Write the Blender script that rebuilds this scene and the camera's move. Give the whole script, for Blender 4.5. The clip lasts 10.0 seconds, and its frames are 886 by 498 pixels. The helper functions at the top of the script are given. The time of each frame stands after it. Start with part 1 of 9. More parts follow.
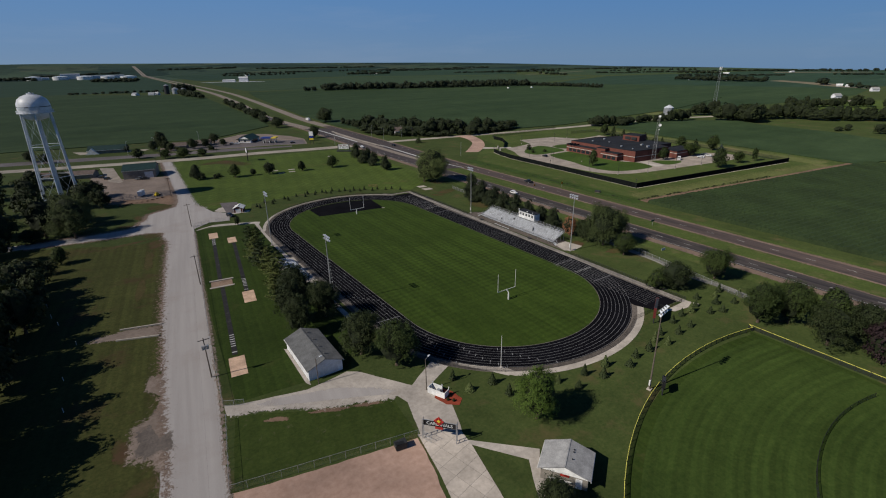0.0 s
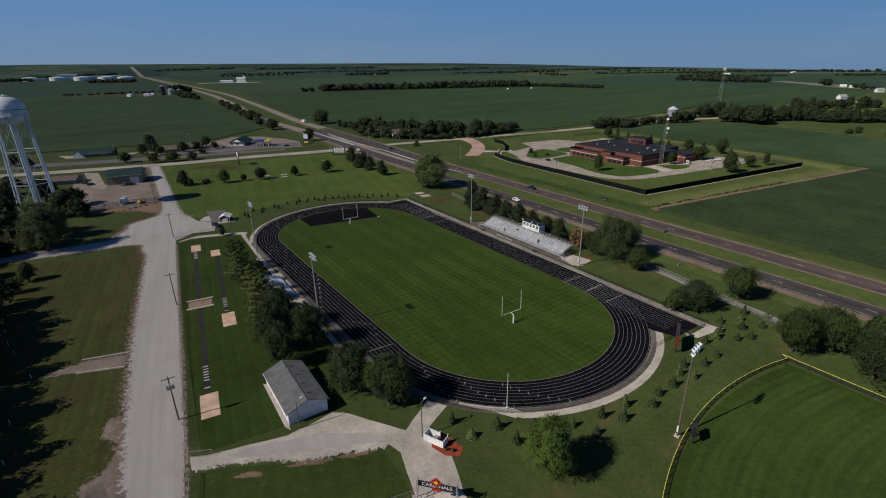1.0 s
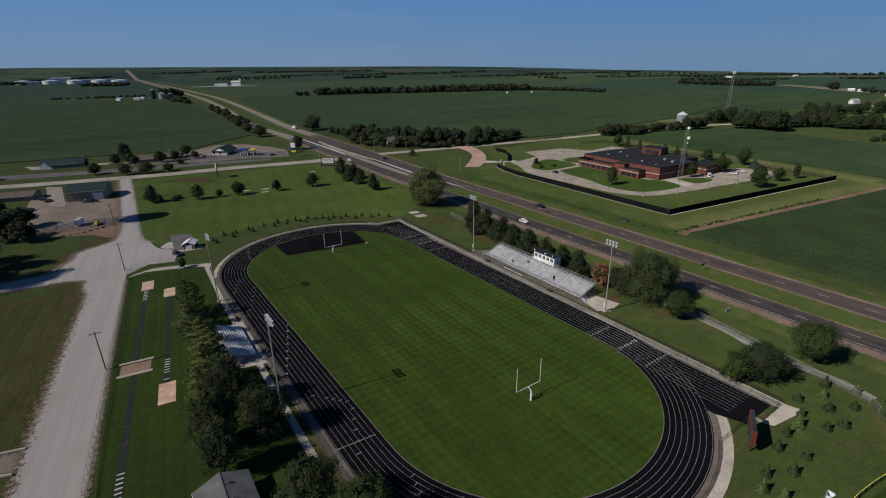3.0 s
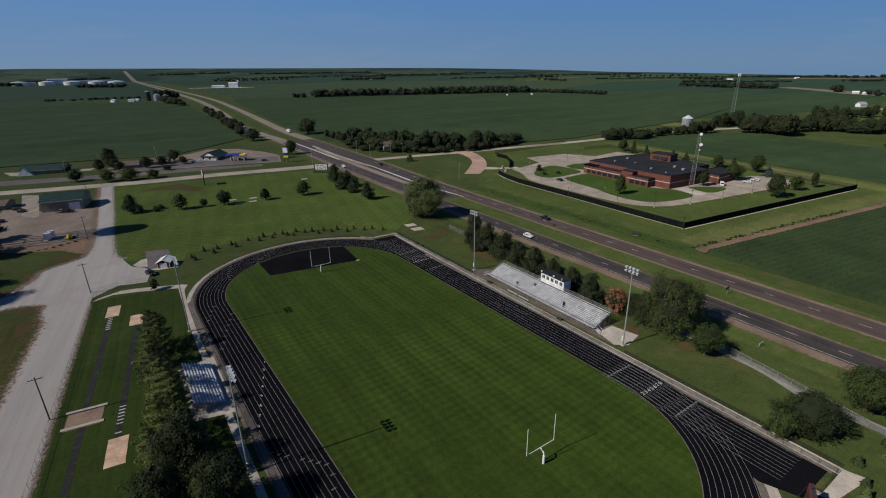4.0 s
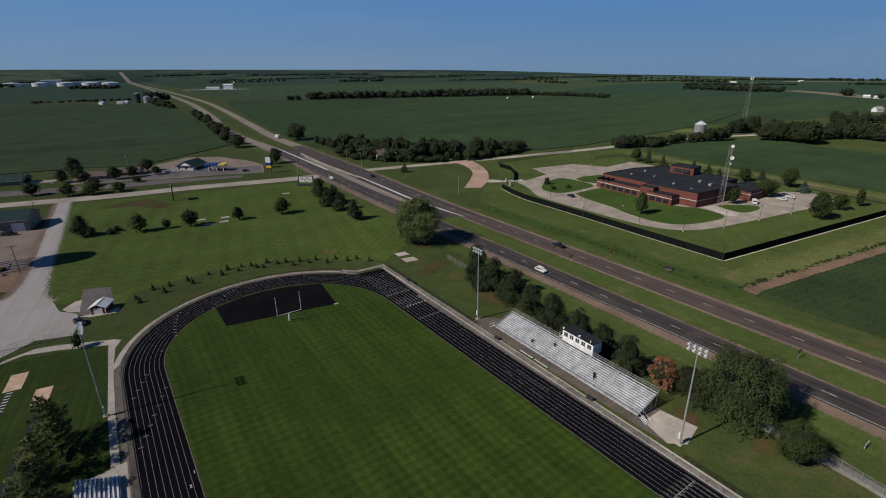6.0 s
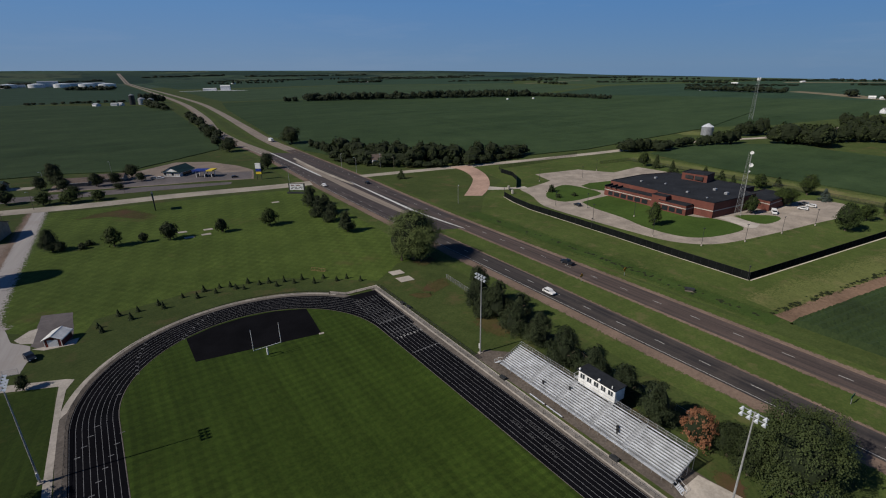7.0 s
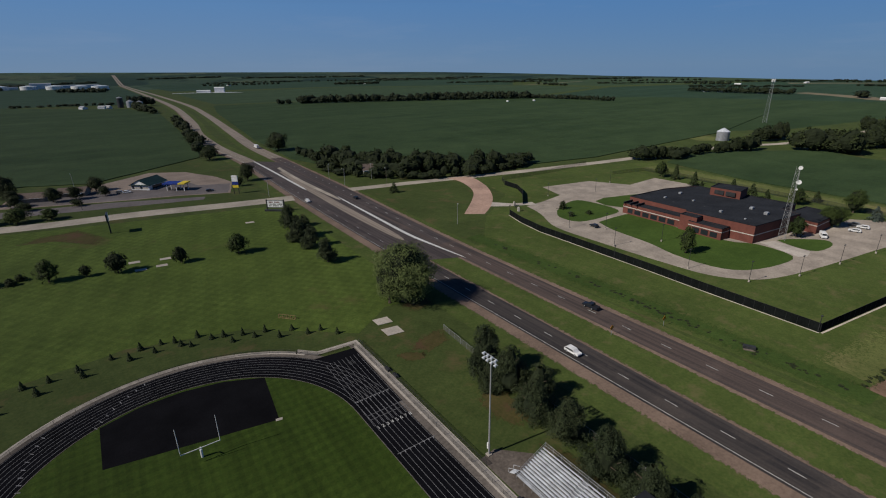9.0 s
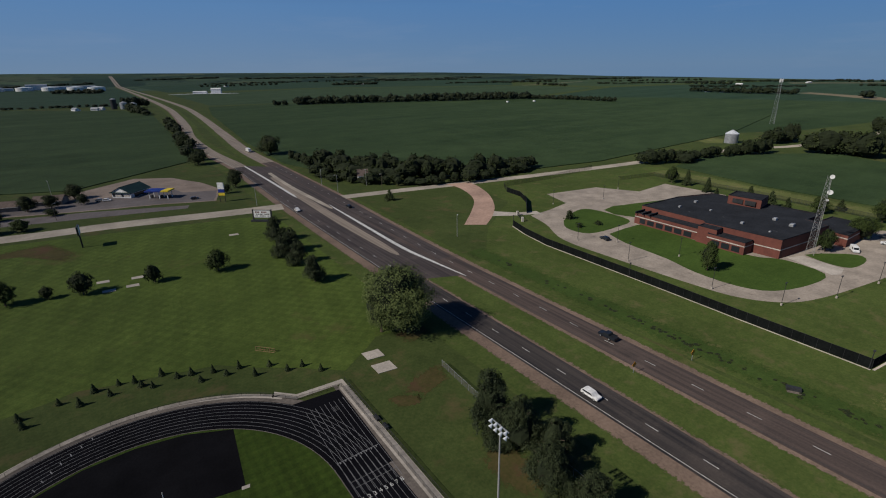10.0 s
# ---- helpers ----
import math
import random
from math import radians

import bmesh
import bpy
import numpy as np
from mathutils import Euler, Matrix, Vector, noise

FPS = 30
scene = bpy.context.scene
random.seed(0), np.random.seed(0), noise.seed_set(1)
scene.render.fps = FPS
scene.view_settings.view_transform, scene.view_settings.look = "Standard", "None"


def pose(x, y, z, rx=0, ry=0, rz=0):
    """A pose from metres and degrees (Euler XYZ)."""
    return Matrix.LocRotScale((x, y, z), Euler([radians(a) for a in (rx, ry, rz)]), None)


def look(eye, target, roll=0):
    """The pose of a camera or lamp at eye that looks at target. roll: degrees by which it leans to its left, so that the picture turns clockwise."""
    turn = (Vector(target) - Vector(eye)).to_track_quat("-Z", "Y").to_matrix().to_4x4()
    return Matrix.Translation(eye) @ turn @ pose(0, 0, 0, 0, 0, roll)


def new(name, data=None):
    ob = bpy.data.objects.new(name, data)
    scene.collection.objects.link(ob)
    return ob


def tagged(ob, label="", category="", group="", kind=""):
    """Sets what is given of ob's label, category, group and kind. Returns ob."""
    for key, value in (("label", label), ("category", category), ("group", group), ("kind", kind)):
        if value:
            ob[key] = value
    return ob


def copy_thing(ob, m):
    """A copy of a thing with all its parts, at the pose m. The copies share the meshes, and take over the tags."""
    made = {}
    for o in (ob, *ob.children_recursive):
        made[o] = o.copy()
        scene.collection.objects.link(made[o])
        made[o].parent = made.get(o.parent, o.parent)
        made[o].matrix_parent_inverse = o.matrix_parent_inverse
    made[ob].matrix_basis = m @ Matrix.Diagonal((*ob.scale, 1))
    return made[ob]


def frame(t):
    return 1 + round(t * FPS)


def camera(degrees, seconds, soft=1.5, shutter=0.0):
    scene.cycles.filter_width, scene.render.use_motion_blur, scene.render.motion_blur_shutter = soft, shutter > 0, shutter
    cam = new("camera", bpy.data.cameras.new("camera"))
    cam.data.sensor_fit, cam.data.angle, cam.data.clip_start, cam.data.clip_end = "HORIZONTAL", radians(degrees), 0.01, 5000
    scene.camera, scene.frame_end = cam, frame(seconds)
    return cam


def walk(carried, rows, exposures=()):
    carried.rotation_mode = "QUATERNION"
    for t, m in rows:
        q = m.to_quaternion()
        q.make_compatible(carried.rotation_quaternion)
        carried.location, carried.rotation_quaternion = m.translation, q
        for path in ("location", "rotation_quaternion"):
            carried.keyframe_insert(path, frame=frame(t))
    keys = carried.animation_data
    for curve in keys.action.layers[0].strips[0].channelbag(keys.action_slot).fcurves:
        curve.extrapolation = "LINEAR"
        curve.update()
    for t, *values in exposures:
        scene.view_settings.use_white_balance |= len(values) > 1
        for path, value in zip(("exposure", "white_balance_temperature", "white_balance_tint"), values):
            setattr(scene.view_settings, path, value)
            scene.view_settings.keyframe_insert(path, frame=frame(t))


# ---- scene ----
cam = camera(84.8, 10.0, soft=1.1)
PATH = [
    (0, (-92.602, -159.015, 70.929), (-91.57, -157.465, 70.2), -1.1),
    (0.5, (-88.463, -153.075, 70.85), (-87.43, -151.526, 70.121), -1.1),
    (1, (-84.107, -146.862, 70.74), (-83.072, -145.313, 70.013), -1.1),
    (1.5, (-79.608, -140.369, 70.628), (-78.571, -138.821, 69.903), -1.1),
    (2, (-74.939, -133.577, 70.558), (-73.898, -132.029, 69.837), -1.1),
    (2.5, (-70.261, -126.678, 70.547), (-69.219, -125.13, 69.828), -1.1),
    (4, (-55.076, -105.344, 70.831), (-54.028, -103.796, 70.12), -1.0),
    (4.5, (-49.991, -98.213, 70.873), (-48.942, -96.665, 70.163), -0.9),
    (5, (-44.837, -90.935, 70.901), (-43.786, -89.387, 70.194), -1.0),
    (5.5, (-39.67, -83.699, 70.924), (-38.618, -82.152, 70.218), -0.9),
    (7, (-24.052, -62.027, 71.075), (-22.995, -60.481, 70.373), -0.9),
    (7.5, (-18.842, -54.864, 71.1), (-17.784, -53.319, 70.398), -1.0),
    (8, (-13.615, -47.675, 71.144), (-12.556, -46.13, 70.444), -1.0),
    (8.5, (-8.461, -40.489, 71.174), (-7.4, -38.944, 70.474), -1.0),
    (9, (-3.239, -33.192, 71.222), (-2.177, -31.648, 70.524), -1.0),
    (9.5, (1.97, -25.9, 71.231), (3.033, -24.356, 70.532), -1.1),
    (10, (7.367, -18.506, 71.192), (8.432, -16.963, 70.495), -1.1),
]
walk(cam, [(t, look(eye, target, roll)) for t, eye, target, roll in PATH], exposures=((0.0, -0.12), (2.5, -0.12), (4.5, -0.10), (7.5, -0.15), (9.0, -0.21), (10.0, -0.26)))

# ---- light ----
SUN_AZ, SUN_EL = -8.0, 38.7          # the way the shadows fall (degrees from +x), and the sun's height
world = bpy.data.worlds.new("sky")
scene.world = world
world.use_nodes = True
wn, wl = world.node_tree.nodes, world.node_tree.links
wn.clear()
sky = wn.new("ShaderNodeTexSky")
sky.sky_type, sky.sun_disc = "NISHITA", False
sky.sun_elevation, sky.sun_rotation = radians(SUN_EL), radians(278)
sky.air_density, sky.dust_density, sky.ozone_density, sky.altitude = 1.0, 0.0, 4.0, 600
bg, wout = wn.new("ShaderNodeBackground"), wn.new("ShaderNodeOutputWorld")
bg.inputs["Strength"].default_value = 0.047
tint = wn.new("ShaderNodeMix")
tint.data_type, tint.blend_type = "RGBA", "MULTIPLY"
tint.inputs["Factor"].default_value, tint.inputs["B"].default_value = 1.0, (0.60, 0.78, 1.05, 1)
wl.new(sky.outputs[0], tint.inputs["A"])
even = wn.new("ShaderNodeMix")       # thin summer haze evens out the blue
even.data_type = "RGBA"
even.inputs["Factor"].default_value = 0.85
up = wn.new("ShaderNodeSeparateXYZ")
wl.new(wn.new("ShaderNodeTexCoord").outputs["Generated"], up.inputs[0])
blue = wn.new("ShaderNodeValToRGB")
blue.color_ramp.elements[0].position, blue.color_ramp.elements[1].position = 0.0, 0.24
blue.color_ramp.elements[0].color, blue.color_ramp.elements[1].color = (3.7, 6.0, 9.7, 1), (0.6, 2.1, 5.6, 1)
middle = blue.color_ramp.elements.new(0.11)
middle.color = (2.6, 5.7, 11.2, 1)
zenith = blue.color_ramp.elements.new(0.9)
zenith.color = (0.24, 0.7, 2.1, 1)
wl.new(up.outputs["Z"], blue.inputs["Fac"])
away = wn.new("ShaderNodeMapRange")        # deeper blue away from the sun
away.inputs["From Min"].default_value, away.inputs["From Max"].default_value = 0.25, 1.0
wl.new(up.outputs["X"], away.inputs["Value"])
deep = wn.new("ShaderNodeMix")
deep.data_type, deep.blend_type = "RGBA", "MULTIPLY"
deep.inputs["B"].default_value = (0.70, 0.84, 0.93, 1)
wl.new(away.outputs["Result"], deep.inputs["Factor"])
wl.new(blue.outputs["Color"], deep.inputs["A"])
wl.new(deep.outputs["Result"], even.inputs["B"])
wl.new(tint.outputs["Result"], even.inputs["A"])
drawn = wn.new("ShaderNodeVectorMath")     # a few faint wisps of high cloud
drawn.operation = "MULTIPLY"
drawn.inputs[1].default_value = (2.2, 2.2, 16.0)
wl.new(up.inputs[0].links[0].from_socket, drawn.inputs[0])
wisp = wn.new("ShaderNodeTexNoise")
wisp.inputs["Scale"].default_value, wisp.inputs["Detail"].default_value, wisp.inputs["Roughness"].default_value = 1.6, 6.0, 0.62
wl.new(drawn.outputs[0], wisp.inputs["Vector"])
thin = wn.new("ShaderNodeValToRGB")
thin.color_ramp.elements[0].position, thin.color_ramp.elements[1].position = 0.54, 0.82
thin.color_ramp.elements[0].color, thin.color_ramp.elements[1].color = (0, 0, 0, 1), (0.22, 0.22, 0.22, 1)
wl.new(wisp.outputs["Fac"], thin.inputs["Fac"])
cloud = wn.new("ShaderNodeMix")
cloud.data_type = "RGBA"
cloud.inputs["B"].default_value = (6.0, 7.6, 10.5, 1)
wl.new(thin.outputs["Color"], cloud.inputs["Factor"])
wl.new(even.outputs["Result"], cloud.inputs["A"])
wl.new(cloud.outputs["Result"], bg.inputs["Color"])
wl.new(bg.outputs[0], wout.inputs["Surface"])
sun = new("sun", bpy.data.lights.new("sun", "SUN"))
sun.data.energy, sun.data.angle, sun.data.color = 4.15, radians(0.53), (1.0, 0.93, 0.82)
a, e = radians(SUN_AZ), radians(SUN_EL)
sun.matrix_world = look((-math.cos(a) * math.cos(e) * 300, -math.sin(a) * math.cos(e) * 300, math.sin(e) * 300), (0, 0, 0))

# ---- materials ----


def nodes_of(name):
    m = bpy.data.materials.new(name)
    m.use_nodes = True
    nt = m.node_tree
    return m, nt, nt.nodes, nt.links, nt.nodes["Principled BSDF"]


def noise_at(nt, where, scale, detail=4.0, rough=0.6):
    n = nt.nodes.new("ShaderNodeTexNoise")
    n.inputs["Scale"].default_value, n.inputs["Detail"].default_value, n.inputs["Roughness"].default_value = scale, detail, rough
    nt.links.new(where, n.inputs["Vector"])
    return n.outputs["Fac"]


def ramp(nt, fac, lo, hi, c0, c1):
    r = nt.nodes.new("ShaderNodeValToRGB")
    r.color_ramp.elements[0].position, r.color_ramp.elements[1].position = lo, hi
    r.color_ramp.elements[0].color, r.color_ramp.elements[1].color = (*c0, 1), (*c1, 1)
    nt.links.new(fac, r.inputs["Fac"])
    return r.outputs["Color"]


def mix(nt, fac, c0, c1, blend="MIX"):
    x = nt.nodes.new("ShaderNodeMix")
    x.data_type, x.blend_type = "RGBA", blend
    for sock, v in ((x.inputs["Factor"], fac), (x.inputs["A"], c0), (x.inputs["B"], c1)):
        if isinstance(v, (int, float)):
            sock.default_value = v
        elif isinstance(v, tuple):
            sock.default_value = (*v, 1)
        else:
            nt.links.new(v, sock)
    return x.outputs["Result"]


def maths(nt, op, v0, v1=0.0):
    x = nt.nodes.new("ShaderNodeMath")
    x.operation = op
    for sock, v in zip(x.inputs, (v0, v1)):
        if isinstance(v, (int, float)):
            sock.default_value = v
        else:
            nt.links.new(v, sock)
    return x.outputs[0]


def plain(name, c0, c1, big=0.08, small=2.0, rough=0.9, bump=0.0, metal=0.0, wear=None, wear_size=0.5, wear_from=0.6, spread="world", island=0.0, alike=0.0, spec=0.3):
    """Two colours mottled at two sizes, with an optional third where it is worn, and fine relief."""
    m, nt, nd, lk, b = nodes_of(name)
    if spread == "world":
        where = nd.new("ShaderNodeNewGeometry").outputs["Position"]
    else:
        where = nd.new("ShaderNodeTexCoord").outputs["Object"]
    fine = noise_at(nt, where, small, 5, 0.65)
    col = ramp(nt, fine, 0.3, 0.7, c0, c1)
    broad = noise_at(nt, where, big, 4, 0.6)
    shade = ramp(nt, broad, 0.3, 0.7, (0.72, 0.72, 0.72), (1.22, 1.22, 1.22))
    col = mix(nt, 1.0, col, shade, "MULTIPLY")
    if wear:
        w = noise_at(nt, where, wear_size, 6, 0.7)
        col = mix(nt, ramp(nt, w, wear_from, wear_from + 0.12, (0, 0, 0), (1, 1, 1)), col, wear)
    if island:
        r = nd.new("ShaderNodeNewGeometry").outputs["Random Per Island"]
        col = mix(nt, 1.0, col, ramp(nt, r, 0, 1, (1 - island,) * 3, (1 + island,) * 3), "MULTIPLY")
    if alike:
        r = nd.new("ShaderNodeObjectInfo").outputs["Random"]
        col = mix(nt, 1.0, col, ramp(nt, r, 0, 1, (1 - alike,) * 3, (1 + alike,) * 3), "MULTIPLY")
    lk.new(col, b.inputs["Base Color"])
    b.inputs["Diffuse Roughness"].default_value = 0.4
    b.inputs["Roughness"].default_value, b.inputs["Metallic"].default_value = rough, metal
    b.inputs["Specular IOR Level"].default_value = spec
    if bump:
        bp = nd.new("ShaderNodeBump")
        bp.inputs["Strength"].default_value, bp.inputs["Distance"].default_value = bump, 0.05
        lk.new(fine, bp.inputs["Height"])
        lk.new(bp.outputs["Normal"], b.inputs["Normal"])
    return m


def turf(name, c0, c1, stripes=(), rings=None, worn=None, contrast=0.1, worn_from=0.62, worn_size=0.05, sweep=False):
    """Grass with mowing bands: stripes are (angle, period) pairs, rings (centre x, centre y, period)."""
    m, nt, nd, lk, b = nodes_of(name)
    where = nd.new("ShaderNodeNewGeometry").outputs["Position"]
    sep = nd.new("ShaderNodeSeparateXYZ")
    lk.new(where, sep.inputs[0])
    fine = noise_at(nt, where, 1.3, 6, 0.75)
    col = ramp(nt, fine, 0.28, 0.72, c0, c1)
    broad = noise_at(nt, where, 0.035, 5, 0.65)
    col = mix(nt, 1.0, col, ramp(nt, broad, 0.3, 0.7, (0.78, 0.8, 0.76), (1.2, 1.18, 1.15)), "MULTIPLY")
    clump = noise_at(nt, where, 0.32, 5, 0.7)
    col = mix(nt, 1.0, col, ramp(nt, clump, 0.34, 0.66, (0.86, 0.88, 0.86), (1.13, 1.11, 1.12)), "MULTIPLY")
    if sweep:       # wide uneven swathes drawn out along the rows
        drawn_out = nd.new("ShaderNodeVectorMath")
        drawn_out.operation = "MULTIPLY"
        drawn_out.inputs[1].default_value = (0.22, 1.0, 1.0)
        lk.new(where, drawn_out.inputs[0])
        swathe = noise_at(nt, drawn_out.outputs[0], 0.016, 6, 0.68)
        col = mix(nt, 1.0, col, ramp(nt, swathe, 0.34, 0.66, (0.76, 0.80, 0.78), (1.22, 1.16, 1.2)), "MULTIPLY")
    tone = []
    for angle, period in stripes:
        ca, sa = math.cos(radians(angle)), math.sin(radians(angle))
        along = maths(nt, "ADD", maths(nt, "MULTIPLY", sep.outputs[0], ca), maths(nt, "MULTIPLY", sep.outputs[1], sa))
        along = maths(nt, "ADD", along, maths(nt, "MULTIPLY", broad, 1.6))     # the mower never runs dead straight
        tone.append(maths(nt, "SINE", maths(nt, "MULTIPLY", along, 2 * math.pi / period)))
    fresh = ramp(nt, noise_at(nt, where, 0.022, 4, 0.6), 0.36, 0.62, (0.25, 0.25, 0.25), (1, 1, 1))
    if rings:
        dx, dy = maths(nt, "SUBTRACT", sep.outputs[0], rings[0]), maths(nt, "SUBTRACT", sep.outputs[1], rings[1])
        r = maths(nt, "SQRT", maths(nt, "ADD", maths(nt, "MULTIPLY", dx, dx), maths(nt, "MULTIPLY", dy, dy)))
        r = maths(nt, "ADD", r, maths(nt, "MULTIPLY", broad, 1.5))
        for period in rings[2:]:
            tone.append(maths(nt, "SINE", maths(nt, "MULTIPLY", r, 2 * math.pi / period)))
    for s in tone:
        hard = ramp(nt, maths(nt, "ADD", maths(nt, "MULTIPLY", s, 0.5), 0.5), 0.36, 0.64, (1 - contrast,) * 3, (1 + contrast,) * 3)
        col = mix(nt, fresh, col, hard, "MULTIPLY")
    if worn:
        w = noise_at(nt, where, worn_size, 7, 0.72)
        col = mix(nt, ramp(nt, w, worn_from, worn_from + 0.16, (0, 0, 0), (0.85, 0.85, 0.85)), col, worn)
    lk.new(col, b.inputs["Base Color"])
    b.inputs["Roughness"].default_value, b.inputs["Specular IOR Level"].default_value = 0.95, 0.12
    b.inputs["Diffuse Roughness"].default_value = 0.5
    bp = nd.new("ShaderNodeBump")
    bp.inputs["Strength"].default_value, bp.inputs["Distance"].default_value = 0.5, 0.12
    lk.new(fine, bp.inputs["Height"])
    lk.new(bp.outputs["Normal"], b.inputs["Normal"])
    return m


def asphalt(name, dark, mid, pale, turn=0.0):
    """Asphalt streaked along the way of the traffic (y), with patches and fine grain."""
    m, nt, nd, lk, b = nodes_of(name)
    where = nd.new("ShaderNodeNewGeometry").outputs["Position"]
    drawn = nd.new("ShaderNodeVectorMath")
    drawn.operation = "MULTIPLY"
    drawn.inputs[1].default_value = (1.0, 0.018, 1.0)
    rot = nd.new("ShaderNodeVectorRotate")
    rot.rotation_type = "Z_AXIS"
    rot.inputs["Angle"].default_value = radians(turn)
    lk.new(where, rot.inputs["Vector"])
    lk.new(rot.outputs[0], drawn.inputs[0])
    streak = noise_at(nt, drawn.outputs[0], 0.75, 3, 0.55)
    col = ramp(nt, streak, 0.36, 0.62, dark, mid)
    patch = noise_at(nt, where, 0.06, 5, 0.7)
    col = mix(nt, ramp(nt, patch, 0.52, 0.72, (0, 0, 0), (0.7, 0.7, 0.7)), col, pale)
    fine = noise_at(nt, where, 2.2, 5, 0.7)
    col = mix(nt, 1.0, col, ramp(nt, fine, 0.3, 0.7, (0.82,) * 3, (1.16,) * 3), "MULTIPLY")
    lk.new(col, b.inputs["Base Color"])
    b.inputs["Roughness"].default_value, b.inputs["Specular IOR Level"].default_value = 0.85, 0.25
    b.inputs["Diffuse Roughness"].default_value = 0.4
    return m


def gravelly(name, dark, pale, stain, turn=0.0):
    """Loose gravel worn into faint wheel tracks along the way, with broad stains and fine stones."""
    m, nt, nd, lk, b = nodes_of(name)
    where = nd.new("ShaderNodeNewGeometry").outputs["Position"]
    rot = nd.new("ShaderNodeVectorRotate")
    rot.rotation_type = "Z_AXIS"
    rot.inputs["Angle"].default_value = radians(turn)
    lk.new(where, rot.inputs["Vector"])
    drawn = nd.new("ShaderNodeVectorMath")
    drawn.operation = "MULTIPLY"
    drawn.inputs[1].default_value = (1.0, 0.03, 1.0)
    lk.new(rot.outputs[0], drawn.inputs[0])
    col = ramp(nt, noise_at(nt, drawn.outputs[0], 0.55, 4, 0.6), 0.34, 0.66, dark, pale)
    col = mix(nt, ramp(nt, noise_at(nt, where, 0.07, 6, 0.68), 0.50, 0.72, (0, 0, 0), (0.75, 0.75, 0.75)), col, stain)
    fine = noise_at(nt, where, 5.0, 4, 0.7)
    col = mix(nt, 1.0, col, ramp(nt, fine, 0.3, 0.7, (0.93,) * 3, (1.07,) * 3), "MULTIPLY")
    lk.new(col, b.inputs["Base Color"])
    b.inputs["Roughness"].default_value, b.inputs["Specular IOR Level"].default_value = 0.95, 0.15
    b.inputs["Diffuse Roughness"].default_value = 0.5
    return m


def patchwork(name):
    """Distant farmland, haze tinted into its colours: broad rectangular fields of unlike crops with darker hedge lines
    and tree clumps.
    """
    m, nt, nd, lk, b = nodes_of(name)
    where = nd.new("ShaderNodeNewGeometry").outputs["Position"]
    cell = nd.new("ShaderNodeTexVoronoi")
    cell.distance, cell.inputs["Scale"].default_value, cell.inputs["Randomness"].default_value = "CHEBYCHEV", 0.0021, 0.75
    lk.new(where, cell.inputs["Vector"])
    sep = nd.new("ShaderNodeSeparateColor")
    lk.new(cell.outputs["Color"], sep.inputs[0])
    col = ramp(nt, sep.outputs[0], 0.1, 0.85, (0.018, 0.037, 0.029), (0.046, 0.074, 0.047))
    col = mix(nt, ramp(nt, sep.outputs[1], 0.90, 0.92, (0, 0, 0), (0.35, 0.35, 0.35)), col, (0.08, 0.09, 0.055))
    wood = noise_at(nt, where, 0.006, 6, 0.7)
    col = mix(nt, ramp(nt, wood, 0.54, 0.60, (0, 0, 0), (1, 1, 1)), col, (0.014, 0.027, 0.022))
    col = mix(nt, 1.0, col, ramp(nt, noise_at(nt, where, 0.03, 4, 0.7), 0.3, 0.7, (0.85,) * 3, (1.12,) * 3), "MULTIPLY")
    lk.new(col, b.inputs["Base Color"])
    b.inputs["Roughness"].default_value, b.inputs["Specular IOR Level"].default_value = 0.95, 0.1
    return m


def faded(key, grain=3.6, size=0.9):
    """The same surface thinning out to nothing towards its rim, in ragged spots."""
    m = M[key].copy()
    m.name = "ragged " + M[key].name
    nt = m.node_tree
    out = nt.nodes["Material Output"]
    whole = out.inputs["Surface"].links[0].from_socket
    cover = nt.nodes.new("ShaderNodeAttribute")
    cover.attribute_name = "cover"
    where = nt.nodes.new("ShaderNodeNewGeometry").outputs["Position"]
    lump = noise_at(nt, where, size, 9, 0.82)
    f = maths(nt, "ADD", cover.outputs["Fac"], maths(nt, "MULTIPLY", maths(nt, "SUBTRACT", lump, 0.5), grain))
    clear = nt.nodes.new("ShaderNodeBsdfTransparent")
    blend = nt.nodes.new("ShaderNodeMixShader")
    nt.links.new(ramp(nt, f, 0.48, 0.52, (0, 0, 0), (1, 1, 1)), blend.inputs[0])
    nt.links.new(clear.outputs[0], blend.inputs[1])
    nt.links.new(whole, blend.inputs[2])
    nt.links.new(blend.outputs[0], out.inputs["Surface"])
    M["ragged " + key] = m
    return m


def crop(name, c0, c1, angle, period, contrast=0.12, bare=None, bare_from=0.7):
    """A field crop in rows."""
    m = turf(name, c0, c1, ((angle, period),), None, bare, contrast, bare_from, 0.012, sweep=True)
    return m


